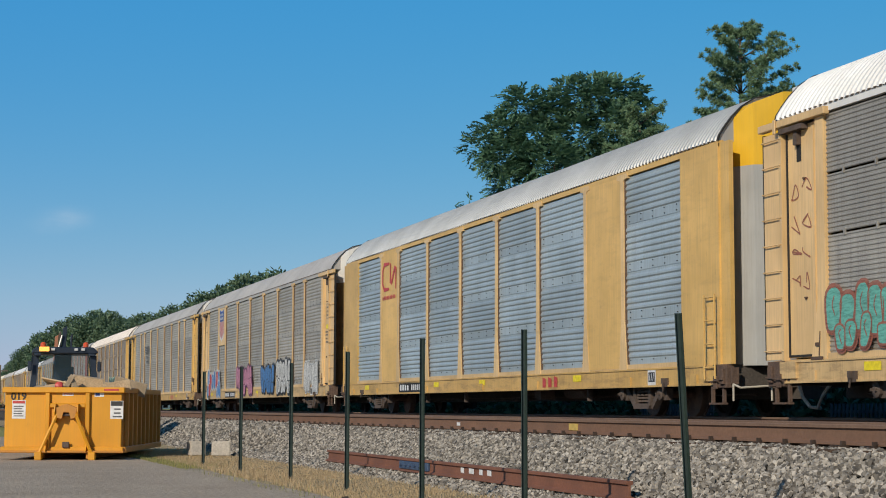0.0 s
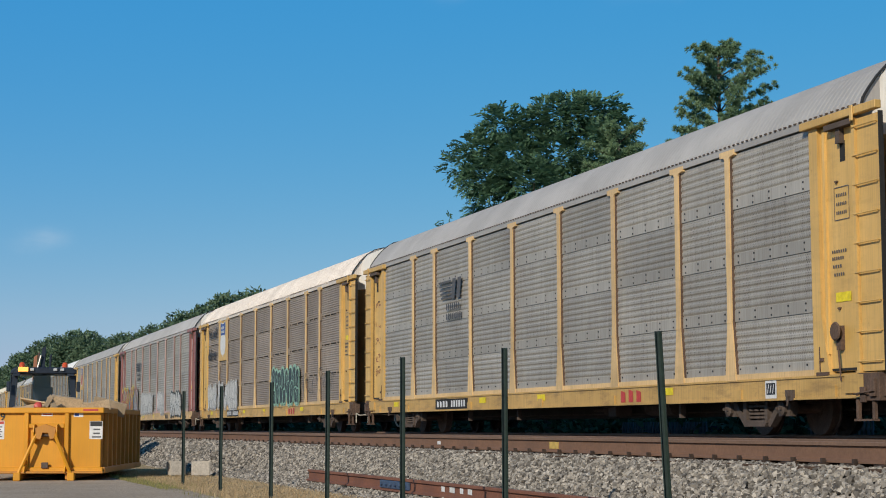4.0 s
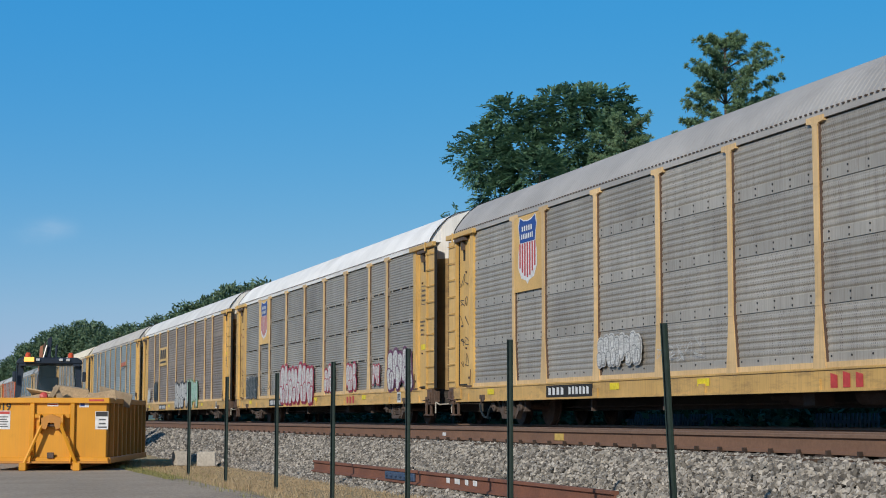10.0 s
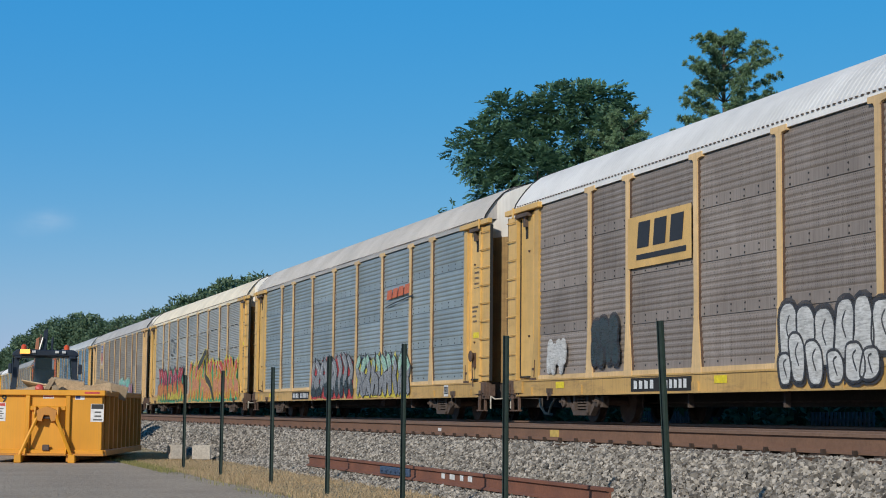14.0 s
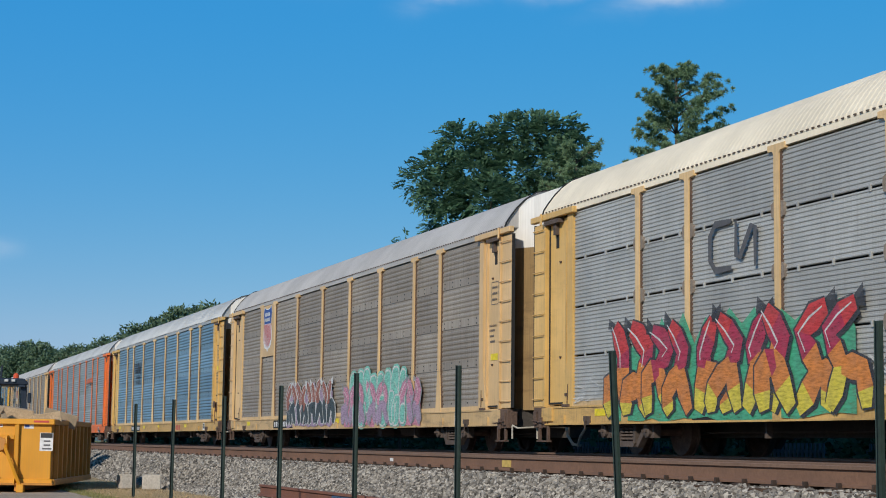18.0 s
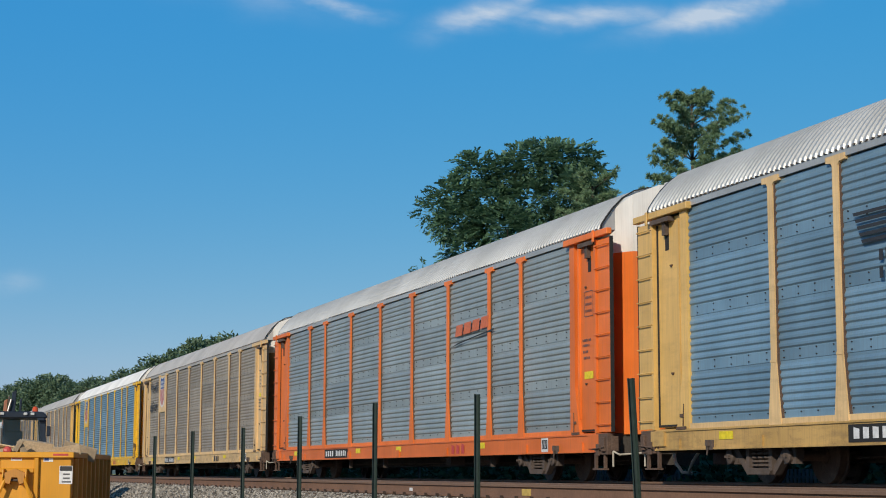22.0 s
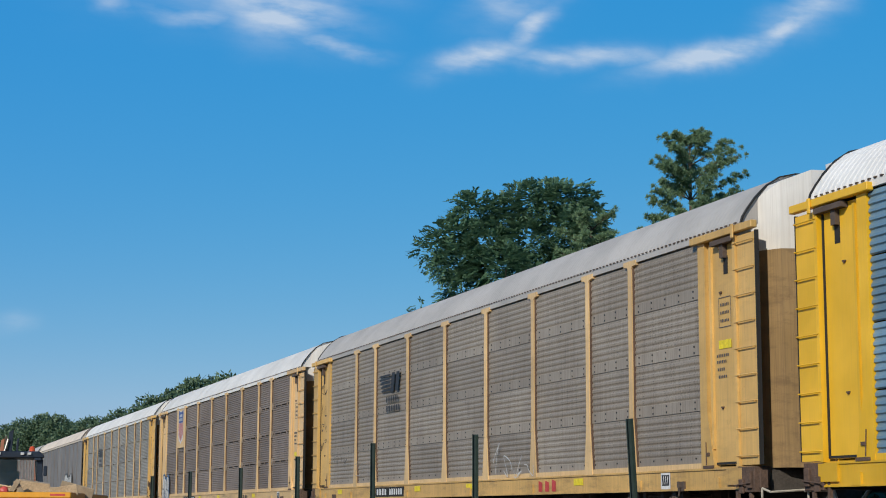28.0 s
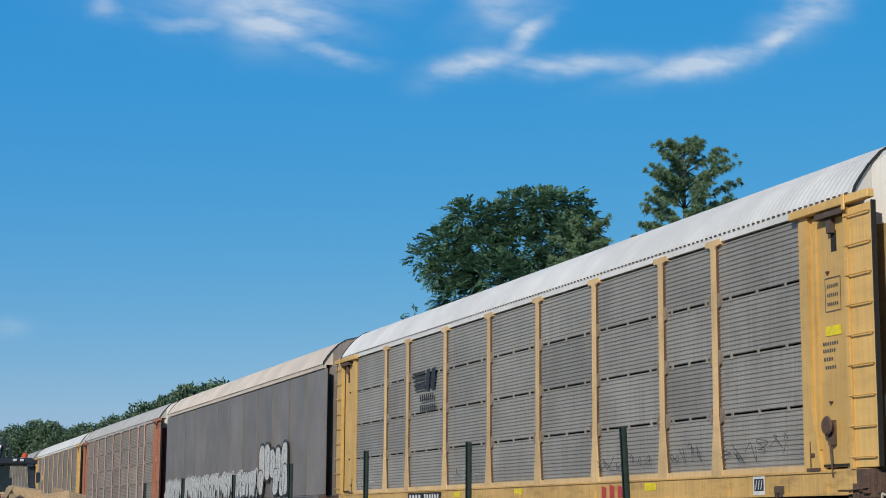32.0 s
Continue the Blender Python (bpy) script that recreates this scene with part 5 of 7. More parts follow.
G(c, 20.9, 19.2, 0.66, 2.6, "wild", ("grey", "green", "brown"), 38)
G(c, 19.0, 18.0, 1.0, 2.05, "tag", ("grey",), 32)
G(c, 17.8, 13.4, 0.95, 2.15, "bubble", ("white", "grey"), 33)
G(c, 11.7, 9.4, 0.88, 2.1, "bubble", ("white", "grey"), 34)
G(c, 7.2, 3.9, 0.75, 2.05, "bubble", ("white", "dark"), 35)
G(c, 26.5, 25.75, 2.5, 4.45, "oval", ("grey", "black"), 36)
G(c, 26.2, 25.7, 1.5, 2.4, "tag", ("white",), 37)
c = add("yellow car carrier with grey sheets and striped shield", trim=YELLOW, panel=P_GREY, style="grid", roof=R_GREY)
shield(c, 21.69, 3.96, 1.1, 1.42, YELLOW)
G(c, 17.7, 15.7, 1.25, 1.88, "bubble", ("white", "grey"), 41)
G(c, 15.0, 13.1, 1.2, 1.8, "tag", ("white",), 42)
G(c, 26.6, 25.9, 1.4, 3.9, "tag", ("black",), 43)
c = add("yellow car carrier with grey sheets, white roof and faded graffiti", trim=YELLOW, panel=P_GREY, style="fine", roof=R_WHITE)
shield(c, 21.69, 3.96, 1.1, 1.42, YELLOW)
G(c, 25.3, 19.3, 0.95, 2.0, "tag", ("black", "dark", "grey"), 51)
G(c, 24.9, 22.9, 1.0, 1.9, "bubble", ("dark", "grey", "black"), 55)
G(c, 18.6, 13.4, 0.72, 2.15, "bubble", ("white", "crimson", "crimson"), 52)
G(c, 11.8, 10.6, 1.05, 1.95, "bubble", ("white", "crimson"), 57)
G(c, 9.0, 7.9, 1.05, 1.95, "bubble", ("white", "crimson"), 58)
G(c, 5.9, 5.2, 1.2, 1.8, "bubble", ("white", "crimson"), 59)
G(c, 4.3, 1.95, 1.0, 2.2, "bubble", ("white", "plum"), 53)
G(c, 26.6, 25.9, 1.4, 3.9, "tag", ("brown",), 54)
c = add("yellow car carrier with brown sheets, white roof and lettered plate", trim=YELLOW, panel=P_BROWN, style="grid", roof=R_WHITE)
emblem(c, "plate", INK)
G(c, 14.95, 11.2, 0.7, 2.05, "bubble", ("white", "black"), 61)
G(c, 11.2, 8.1, 0.72, 2.05, "bubble", ("mint", "white", "green"), 62)
G(c, 24.8, 23.8, 1.1, 1.8, "bubble", ("white", "white"), 63)
G(c, 22.4, 21.2, 1.2, 2.2, "bubble", ("dark", "black"), 64)
G(c, 8.0, 7.0, 1.2, 1.95, "tag", ("black",), 65)
G(c, 6.2, 4.9, 1.4, 2.0, "tag", ("black",), 66)
c = add("yellow car carrier with blue-grey sheets, silver roof and graffiti", trim=YELLOW, panel=P_STEEL, style="grid", roof=R_GREY, ribbed=True)
emblem(c, "swoosh", DECAL_ORANGE)
G(c, 17.7, 12.3, 0.66, 2.1, "wild", ("grey", "grey", "dark", "red", "black"), 71)
G(c, 11.9, 6.4, 0.66, 2.0, "wild", ("mint", "grey", "grey", "yellow", "black"), 72)
c = add("yellow car carrier with grey sheets, cream roof and large graffiti", trim=YELLOW, panel=P_ASH, style="fine", roof=R_CREAM)
emblem(c, "loops", FADED_INK, 19.95, 3.05)
G(c, 23.6, 15.8, 0.66, 2.5, "wild", ("red", "crimson", "orange", "yellow", "emerald", "black"), 81)
G(c, 25.4, 24.2, 0.9, 1.8, "tag", ("white",), 83)
G(c, 15.6, 14.2, 0.9, 1.9, "tag", ("white",), 84)
G(c, 14.0, 2.0, 0.66, 2.6, "wild", ("red", "orange", "salmon", "orange", "emerald", "yellow"), 82)
bm = bmesh.new()
ribbon(bm, spline([(0.0, 1.55), (1.1, 1.9), (2.1, 2.2), (2.0, 1.2), (3.2, 0.8), (4.2, 0.1)], 3), 0.42, 0.026, 1)
ribbon(bm, spline([(0.0, 1.55), (1.1, 1.9), (2.1, 2.2), (2.0, 1.2), (3.2, 0.8), (4.2, 0.1)], 3), 0.32, 0.029, 0)
part("graffiti", bm, [SPRAY["black"], SPRAY["yellow"]], c, "black sprayed arrow with a yellow edge", side_at(11.4, 0.66, 0.028))
c = add("tan car carrier with grey sheets, shield and teal graffiti", trim=TAN, panel=P_TAUPE, style="grid", roof=R_GREY)
shield(c, 21.69, 3.96, 1.1, 1.42, TAN)
G(c, 18.8, 13.6, 0.70, 2.1, "wild", ("brown", "dark", "lilac", "white"), 91)
G(c, 12.4, 5.8, 0.68, 1.9, "wild", ("pink", "lilac", "pink", "grey"), 94)
G(c, 11.8, 6.9, 0.66, 2.25, "bubble", ("aqua", "white", "aqua"), 92)
G(c, 25.2, 23.2, 1.0, 1.6, "tag", ("white",), 93)
c = add("yellow car carrier with blue ribbed sheets and silver roof", trim=YELLOW, panel=P_BLUE, style="rib", roof=R_SILVER, ribbed=True)
emblem(c, "stripes", INK)
c = add("orange car carrier with steel-grey ribbed sheets and silver roof", trim=ORANGE, panel=P_STEEL, style="rib", roof=R_SILVER, ribbed=True)
emblem(c, "swoosh", DECAL_ORANGE)
c = add("tan car carrier with taupe sheets, slogan and shield", trim=TAN, panel=P_TAUPE, style="grid", roof=R_GREY)
shield(c, 21.69, 3.96, 1.1, 1.42, TAN)
slogan(c)
c = add("bright yellow car carrier with blue sheets and white roof", trim=BRIGHT, panel=P_BLUE, style="ridge", roof=R_WHITE)
shield(c, 21.69, 3.96, 1.1, 1.42, BRIGHT)
c = add("yellow car carrier with grey sheets and outlined graffiti", trim=YELLOW, panel=P_TAUPE, style="grid", roof=R_GREY)
emblem(c, "stripes", INK)
G(c, 11.6, 9.2, 0.75, 2.0, "tag", ("white",), 101)
G(c, 25.4, 23.4, 1.5, 2.1, "tag", ("black",), 102)
G(c, 22.6, 21.0, 1.1, 1.9, "tag", ("grey",), 104)
G(c, 26.6, 25.9, 2.0, 4.2, "tag", ("black",), 103)
c = add("tan car carrier with brown sheets, white roof and shield", trim=TAN, panel=P_UMBER, style="fine", roof=R_WHITE)
shield(c, 21.69, 3.96, 1.1, 1.42, TAN)
G(c, 25.9, 24.3, 0.62, 1.95, "bubble", ("white", "black", "blue"), 111)
c = add("yellow car carrier with grey sheets, white roof and thin tags", trim=YELLOW, panel=P_GREY, style="fine", roof=R_WHITE)
emblem(c, "stripes", INK)
G(c, 9.2, 6.9, 1.15, 1.6, "tag", ("black",), 121)
G(c, 6.2, 4.9, 1.15, 1.6, "tag", ("black",), 122)
G(c, 4.4, 2.1, 1.15, 1.7, "tag", ("black",), 123)
G(c, 25.4, 23.2, 1.05, 1.6, "tag", ("white",), 124)
G(c, 17.4, 15.4, 1.05, 1.6, "tag", ("white", "black"), 125)
c = add("smooth dark grey car carrier with silver roof and white graffiti", trim=P_DARK, panel=P_DARK, roof=R_WARM, smooth=True, hood=P_DARK, lower=P_DARK)
G(c, 26.6, 8.6, 1.05, 2.0, "bubble", ("white", "grey"), 131)
G(c, 8.4, 4.5, 1.0, 2.8, "bubble", ("white", "black"), 132)
kinds = (dict(trim=MAROON, panel=P_BROWN, style="fine", roof=R_GREY, post=PINKISH, door=RUST_RED), dict(trim=YELLOW, panel=P_BROWN, style="grid", roof=R_WHITE), dict(trim=YELLOW, panel=P_TAUPE, style="rib", roof=R_GREY))
for i in range(10):
    c = add("weathered car carrier with brown and grey sheets", **kinds[i % 3])
    if i % 3:
        shield(c, 21.69, 3.96, 1.1, 1.42, YELLOW)


# ---- ballast stones and dry grass ----
def stone_base(r):
    """A rough eight-cornered lump."""
    vs = np.array([(x, y, z) for x in (-1, 1) for y in (-1, 1) for z in (-1, 1)], float)
    vs *= 0.62 + 0.42 * r.random((8, 1))
    vs += r.normal(0, 0.16, (8, 3))
    return vs


CUBE = ((0, 1, 3, 2), (4, 6, 7, 5), (0, 4, 5, 1), (2, 3, 7, 6), (0, 2, 6, 4), (1, 5, 7, 3))


def bed_height(x):
    return float(np.interp(x, (6.0, 6.3, 6.62, 7.0, 7.40, 8.0), (-0.06, 0.05, 0.11, 0.39, 0.60, 0.625)))


def turned(r):
    q = r.normal(size=4)
    q /= np.linalg.norm(q)
    w, x, y, z = q
    return np.array([[1 - 2 * (y * y + z * z), 2 * (x * y - z * w), 2 * (x * z + y * w)], [2 * (x * y + z * w), 1 - 2 * (x * x + z * z), 2 * (y * z - x * w)], [2 * (x * z - y * w), 2 * (y * z + x * w), 1 - 2 * (x * x + y * y)]])


def stones(spots, r, sizes):
    bases = [stone_base(r) for _ in range(24)]
    verts, faces = [], []
    for (x, y), s in zip(spots, sizes):
        v = (bases[r.integers(24)] * s * (1, 1.2, 0.9)) @ turned(r).T + (x, y, bed_height(x) + s * (0.5 + 1.5 * r.random()))
        k = len(verts) * 8
        verts.append(v)
        faces += [[k + i for i in f] for f in CUBE]
    me = bpy.data.meshes.new("ballast_stones")
    me.from_pydata(np.concatenate(verts).tolist(), [], faces)
    return me


rs = np.random.default_rng(4)
spots = [(6.05 + 1.75 * rs.random() ** 0.9, 9.0 + 25 * rs.random()) for _ in range(66000)]
tagged(part("ballast_stones", stones(spots, rs, 0.009 + 0.0125 * rs.random(66000) ** 1.4), STONE), "grey crushed-stone ballast on the bank", "ballast", "", "stuff")
spots = [(6.1 + 1.6 * rs.random(), 34.0 + 44 * rs.random()) for _ in range(22000)]
tagged(part("ballast_stones", stones(spots, rs, 0.015 + 0.017 * rs.random(22000)), STONE), "grey crushed-stone ballast farther up the line", "ballast", "", "stuff")
spots = [(5.2 + 1.0 * rs.random(), 10.0 + 12 * rs.random()) for _ in range(1500)]
tagged(part("ballast_stones", stones(spots, rs, 0.009 + 0.015 * rs.random(1500)), STONE), "loose stones spilled over the dry verge", "ballast", "", "stuff")
PIECE_STONE = by_piece("loose_stone", (0.080, 0.071, 0.060), (0.55, 0.50, 0.43), 0.9, island=False)
bed = bpy.data.objects["track_bed"]
lumps = [bpy.data.meshes.new("stone") for _ in range(10)]
for me in lumps:
    me.from_pydata((stone_base(rs) * 0.022 * np.array((1, 1.25, 0.8))).tolist(), [], [list(f) for f in CUBE])
    me.materials.append(PIECE_STONE)
for i in range(280):
    x, y = 6.35 + 1.05 * rs.random(), 10.6 + 5.5 * rs.random()
    part("stone", lumps[i % 10], PIECE_STONE, bed, "", pose(x, y, bed_height(x) + 0.03, *(rs.random(3) * 360)))

GRASS_DRY = by_piece("dry_grass_blades", (0.42, 0.30, 0.165), (0.62, 0.48, 0.29), 0.9, trans=0.25)
GRASS_GREEN = by_piece("green_grass_blades", (0.20, 0.21, 0.065), (0.42, 0.37, 0.15), 0.9, trans=0.25)


def blades(name, n, where, height, width, material, label, r):
    verts, faces = [], []
    for i in range(n):
        x, y = where(r)
        a, h, w = r.random() * 6.3, height * (0.45 + 0.75 * r.random()), width * (0.7 + 0.6 * r.random())
        lx, ly = r.normal(0, 0.30) * h, r.normal(0, 0.30) * h
        cx, cy = math.cos(a) * w, math.sin(a) * w
        k = len(verts)
        verts += [(x - cx, y - cy, -0.02), (x + cx, y + cy, -0.02), (x + lx * 0.4 + cx * 0.7, y + ly * 0.4 + cy * 0.7, h * 0.6), (x + lx * 0.4 - cx * 0.7, y + ly * 0.4 - cy * 0.7, h * 0.6), (x + lx, y + ly, h)]
        faces += [(k, k + 1, k + 2, k + 3), (k + 3, k + 2, k + 4)]
    me = bpy.data.meshes.new(name)
    me.from_pydata(verts, [], faces)
    return tagged(part(name, me, material), label, "grass", "", "stuff")


def dry_spot(r):
    while True:
        x, y = 4.5 + 1.75 * r.random(), 9 + 31 * r.random()
        edge = 0.55 + 0.5 * noise.noise((x * 1.1, y * 0.35, 8.0)) + (0.25 if y > 19 else -0.05)
        if r.random() < edge and x > 4.45 + 0.25 * noise.noise((y * 0.5, 0, 2)):
            return x, y


def green_spot(r):
    while True:
        x, y = 4.15 + 1.6 * r.random() ** 1.6, 15 + 27 * r.random()
        if r.random() < (0.06 if y < 28 else 0.9) * (1.2 if x < 4.9 else 0.4) + 0.4 * max(0, noise.noise((x, y * 0.4, 5))):
            return x, y


rg = np.random.default_rng(9)
blades("dry_grass", 40000, dry_spot, 0.062, 0.0035, GRASS_DRY, "straw-coloured dry grass along the fence", rg)
blades("green_grass", 7000, green_spot, 0.05, 0.004, GRASS_GREEN, "patchy green grass at the edge of the lot", rg)

# ---- things on the ground ----
RUSTY = mottled("rust_brown_rail", (0.24, 0.10, 0.06), (0.17, 0.075, 0.05), 2.5, 0.85, 0.3, 0.004, fine=35)
BLUE_BAR = mottled("faded_blue_paint", (0.045, 0.075, 0.14), (0.07, 0.11, 0.18), 4.0, 0.6, 0.2)
loose = tagged(new("loose_rail"), "rust-brown length of spare rail lying on the verge", "rail")
for a, b in ((15.04, 22.3), (22.32, 27.45)):
    bm = bmesh.new()
    extrude(bm, [(u + 6.5, v + 0.135) for u, v in rail_section(0.18)], "y", a, b)
    part("rail_length", bm, RUSTY, loose)
for x in (6.448, 6.512):
    bm = bmesh.new()
    box(bm, x, x + 0.04, 21.62, 23.0, 0.165, 0.272)
    part("joint_bar", bevel(bm, 0.008), BLUE_BAR, loose, "faded blue joint bar")
for i in range(6):
    bm = bmesh.new()
    lathe(bm, [(6.418, 0.012), (6.422, 0.026), (6.45, 0.026)], "x", 6, (0, 21.74 + 0.226 * i, 0.22))
    part("bolt", bm, BLUE_BAR, loose)
for y, w in ((20.28, 0.14), (19.95, 0.20), (19.55, 0.13), (19.25, 0.16)):
    bm = bmesh.new()
    flat_y = [(6.483, y, 0.205), (6.483, y - w, 0.20), (6.483, y - w, 0.265), (6.483, y, 0.27)]
    bm.faces.new([bm.verts.new(p) for p in flat_y])
    part("chalk_mark", bm, PAPER, loose, "white paint mark")
bm = bmesh.new()
bm.faces.new([bm.verts.new(p) for p in ((6.487, 22.62, 0.20), (6.487, 22.56, 0.20), (6.487, 22.56, 0.225), (6.487, 22.62, 0.225))])
part("paint_spot", bm, PAPER, loose)
bm = bmesh.new()
box(bm, 7.976, 7.990, 20.10, 20.40, 0.725, 0.81)
part("paint_mark", bm, plain("chalky_yellow_paint", (0.60, 0.42, 0.11), 0.8), bpy.data.objects["side_track"], "yellow paint mark on the web")
bm = bmesh.new()
box(bm, 7.976, 7.990, 25.0, 25.15, 0.735, 0.785)
part("paint_mark", bm, PAPER, bpy.data.objects["side_track"], "white paint dot on the web")

CONCRETE = mottled("pale_concrete", (0.52, 0.47, 0.40), (0.60, 0.55, 0.48), 4.0, 0.95, 0.4)
for x, y, w, turn in ((5.42, 34.6, 0.32, 6), (5.86, 34.2, 0.38, -10)):
    bm = bmesh.new()
    box(bm, -w / 2, w / 2, -0.17, 0.17, -0.02, 0.28)
    box(bm, -w * 0.12, w * 0.12, -0.06, 0.06, 0.28, 0.32)
    bevel(bm, 0.02, 2)
    ob = part("concrete_block", bm, CONCRETE)
    ob.matrix_basis = pose(x, y, 0.05, 0, 0, turn)
    tagged(ob, "pale concrete block lying in the grass", "concrete block", "pair of concrete blocks")
CLOD = plain("dark_dirt", (0.06, 0.045, 0.035), 0.95)
for x, y, s in ((4.36, 16.8, 0.07), (4.50, 18.2, 0.05), (4.22, 16.95, 0.035)):
    bm = bmesh.new()
    bmesh.ops.create_icosphere(bm, subdivisions=2, radius=s)
    for v in bm.verts:
        v.co *= 1 + 0.35 * noise.noise(v.co * 25)
        v.co.z *= 0.5
    ob = part("dirt_clod", bm, CLOD)
    ob.matrix_basis = pose(x, y, s * 0.3)
    tagged(ob, "dark clod of dirt on the grey lot", "dirt", "dirt clods")

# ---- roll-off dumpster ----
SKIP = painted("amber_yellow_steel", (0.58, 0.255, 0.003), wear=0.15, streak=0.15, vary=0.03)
# worn amber, also darkened as shade for the side turned from the sun
SKIP_DARK = painted("worn_shade_darkened_amber_steel", (0.47, 0.195, 0.02), wear=0.5, streak=0.4, vary=0.03)
CARD = mottled("brown_cardboard", (0.52, 0.37, 0.22), (0.60, 0.45, 0.28), 3.0, 0.9, 0.2)
STAKE = mottled("weathered_board", (0.45, 0.36, 0.25), (0.35, 0.27, 0.18), 5.0, 0.9, 0.2)


def dumpster():
    ob = tagged(new("dumpster"), "amber yellow roll-off dumpster filled with cardboard, on the lot", "dumpster")
    W, L, H, B = 2.32, 5.6, 1.36, 0.17

    def bx(name, *dims, m=SKIP, label="", bev=0.012):
        bm = bmesh.new()
        box(bm, *dims)
        if bev:
            bevel(bm, bev)
        return part(name, bm, m, ob, label)
    bx("front_wall", 0, W, 0, 0.04, B, H)
    bx("rear_wall", 0, W, L - 0.05, L, B, H)
    bx("side_wall", 0, 0.04, 0.04, L - 0.05, B, H)
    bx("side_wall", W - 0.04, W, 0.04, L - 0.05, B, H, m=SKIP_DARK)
    bx("floor_plate", 0.04, W - 0.04, 0.04, L - 0.05, B, B + 0.04)
    bx("front_rim", -0.06, W + 0.06, -0.08, 0.06, H - 0.02, H + 0.09)
    for x in (-0.06, W - 0.02):
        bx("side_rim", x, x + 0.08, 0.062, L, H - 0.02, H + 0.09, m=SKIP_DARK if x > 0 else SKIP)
    for x in (0.80, 1.60):
        bx("front_rib", x, x + 0.09, -0.07, 0, B, H - 0.02)
    bx("cross_bar", 0.892, 1.598, -0.06, 0, 1.04, 1.13)
    bx("bottom_beam", -0.05, W + 0.05, -0.06, 0.0, B - 0.03, B + 0.09)
    for i in range(9):
        y = 0.35 + 0.62 * i
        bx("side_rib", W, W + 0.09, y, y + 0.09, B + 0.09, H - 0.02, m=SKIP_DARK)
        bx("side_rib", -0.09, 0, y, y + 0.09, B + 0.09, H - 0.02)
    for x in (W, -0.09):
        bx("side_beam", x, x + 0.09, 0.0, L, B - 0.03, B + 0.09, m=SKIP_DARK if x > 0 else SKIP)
    for x in (0.72, 1.70):
        bx("skid", x - 0.06, x + 0.06, -0.12, L, 0.02, B, m=SKIP_DARK)
    for s in (-1, 1):
        bm = bmesh.new()
        rod(bm, (1.245 + s * 0.13, -0.16, 1.04), (1.245 + s * 0.53, -0.20, 0.10), 0.036, 6)
        part("hook_brace", bm, SKIP, ob)
        bx("brace_foot", 1.245 + s * 0.53 - 0.07, 1.245 + s * 0.53 + 0.07, -0.28, -0.08, 0.0, 0.16)
    bm = bmesh.new()
    pr = [(1.04, 1.04), (1.245, 1.12), (1.45, 1.04), (1.42, 0.84), (1.34, 0.82), (1.30, 0.95), (1.19, 0.95), (1.15, 0.82), (1.07, 0.84)]
    a, b = [bm.verts.new((x, -0.20, z)) for x, z in pr], [bm.verts.new((x, 0.0, z)) for x, z in pr]
    bm.faces.new(a)
    bm.faces.new(b[::-1])
    for i in range(len(pr)):
        bm.faces.new((a[i], a[(i + 1) % 9], b[(i + 1) % 9], b[i]))
    part("hook_plate", fixed(bm), SKIP_DARK, ob)
    bm = bmesh.new()
    rod(bm, (1.06, -0.12, 0.90), (1.43, -0.12, 0.90), 0.03, 8)
    part("hook_bar", bm, TRUCK, ob)
    for x in (1.02, 1.47):
        bm = bmesh.new()
        extrude(bm, [(-0.22, 1.10), (0.0, 1.13), (0.0, 0.74), (-0.10, 0.74), (-0.24, 0.96)], "x", x - 0.012, x + 0.012)
        part("hook_cheek", bm, SKIP, ob)
    for x in (0.845, 1.645):
        bm = bmesh.new()
        extrude(bm, [(-0.26, B), (-0.05, B), (-0.05, B + 0.32)], "x", x - 0.01, x + 0.01)
        part("gusset", bm, SKIP, ob)
    bx("bottom_lip", -0.08, W + 0.08, -0.20, -0.062, B - 0.03, B + 0.015, m=SKIP_DARK)
    bx("latch_plate", 1.16, 1.30, -0.10, -0.06, 0.24, 0.36, m=TRUCK)

    def sticker(name, x, z, w, h, mats, bands, label):
        first = None
        for k, (z0, z1, x0, x1, mi) in enumerate(((0, 1, 0, 1, 0), *bands)):
            bm = bmesh.new()
            bm.faces.new([bm.verts.new((x + w * q, -0.004 - 0.003 * (k > 0), z + h * v)) for q, v in ((x0, z0), (x1, z0), (x1, z1), (x0, z1))])
            band = part("printed_band" if first else name, bm, mats[mi], first or ob, "" if first else label)
            first = first or band
    lines = [(0.12 + 0.13 * i, 0.17 + 0.13 * i, 0.12, 0.85 - 0.1 * (i % 2), 2) for i in range(5)]
    sticker("sticker", 0.13, 0.82, 0.27, 0.37, [PAPER, DECAL_RED, FADED_INK], [(0.82, 0.96, 0.05, 0.95, 1)] + lines, "white sticker with red head")
    sticker("sticker", 2.09, 0.82, 0.26, 0.36, [PAPER, INK, FADED_INK], [(0.72, 0.98, 0.05, 0.95, 1), (0.5, 0.58, 0.3, 0.8, 2), (0.28, 0.36, 0.3, 0.8, 2), (0.08, 0.16, 0.2, 0.9, 2)], "white sticker with black head")
    sticker("sticker", 1.13, 1.28, 0.22, 0.09, [PAPER, DECAL_RED], [(0.25, 0.5, 0.1, 0.9, 1)], "small pinkish sticker")
    sticker("sticker", 1.77, 1.26, 0.19, 0.11, [PAPER, DECAL_BLUE], [(0.2, 0.8, 0.1, 0.55, 1)], "small blue and white sticker")
    lettering("unit_number", "019", 0.21, INK, ob, Matrix(((1, 0, 0, 0.10), (0, 0, -1, -0.006), (0, 1, 0, 1.20), (0, 0, 0, 1))), bold=0.004)
    for x in (W - 0.35,):
        bm = bmesh.new()
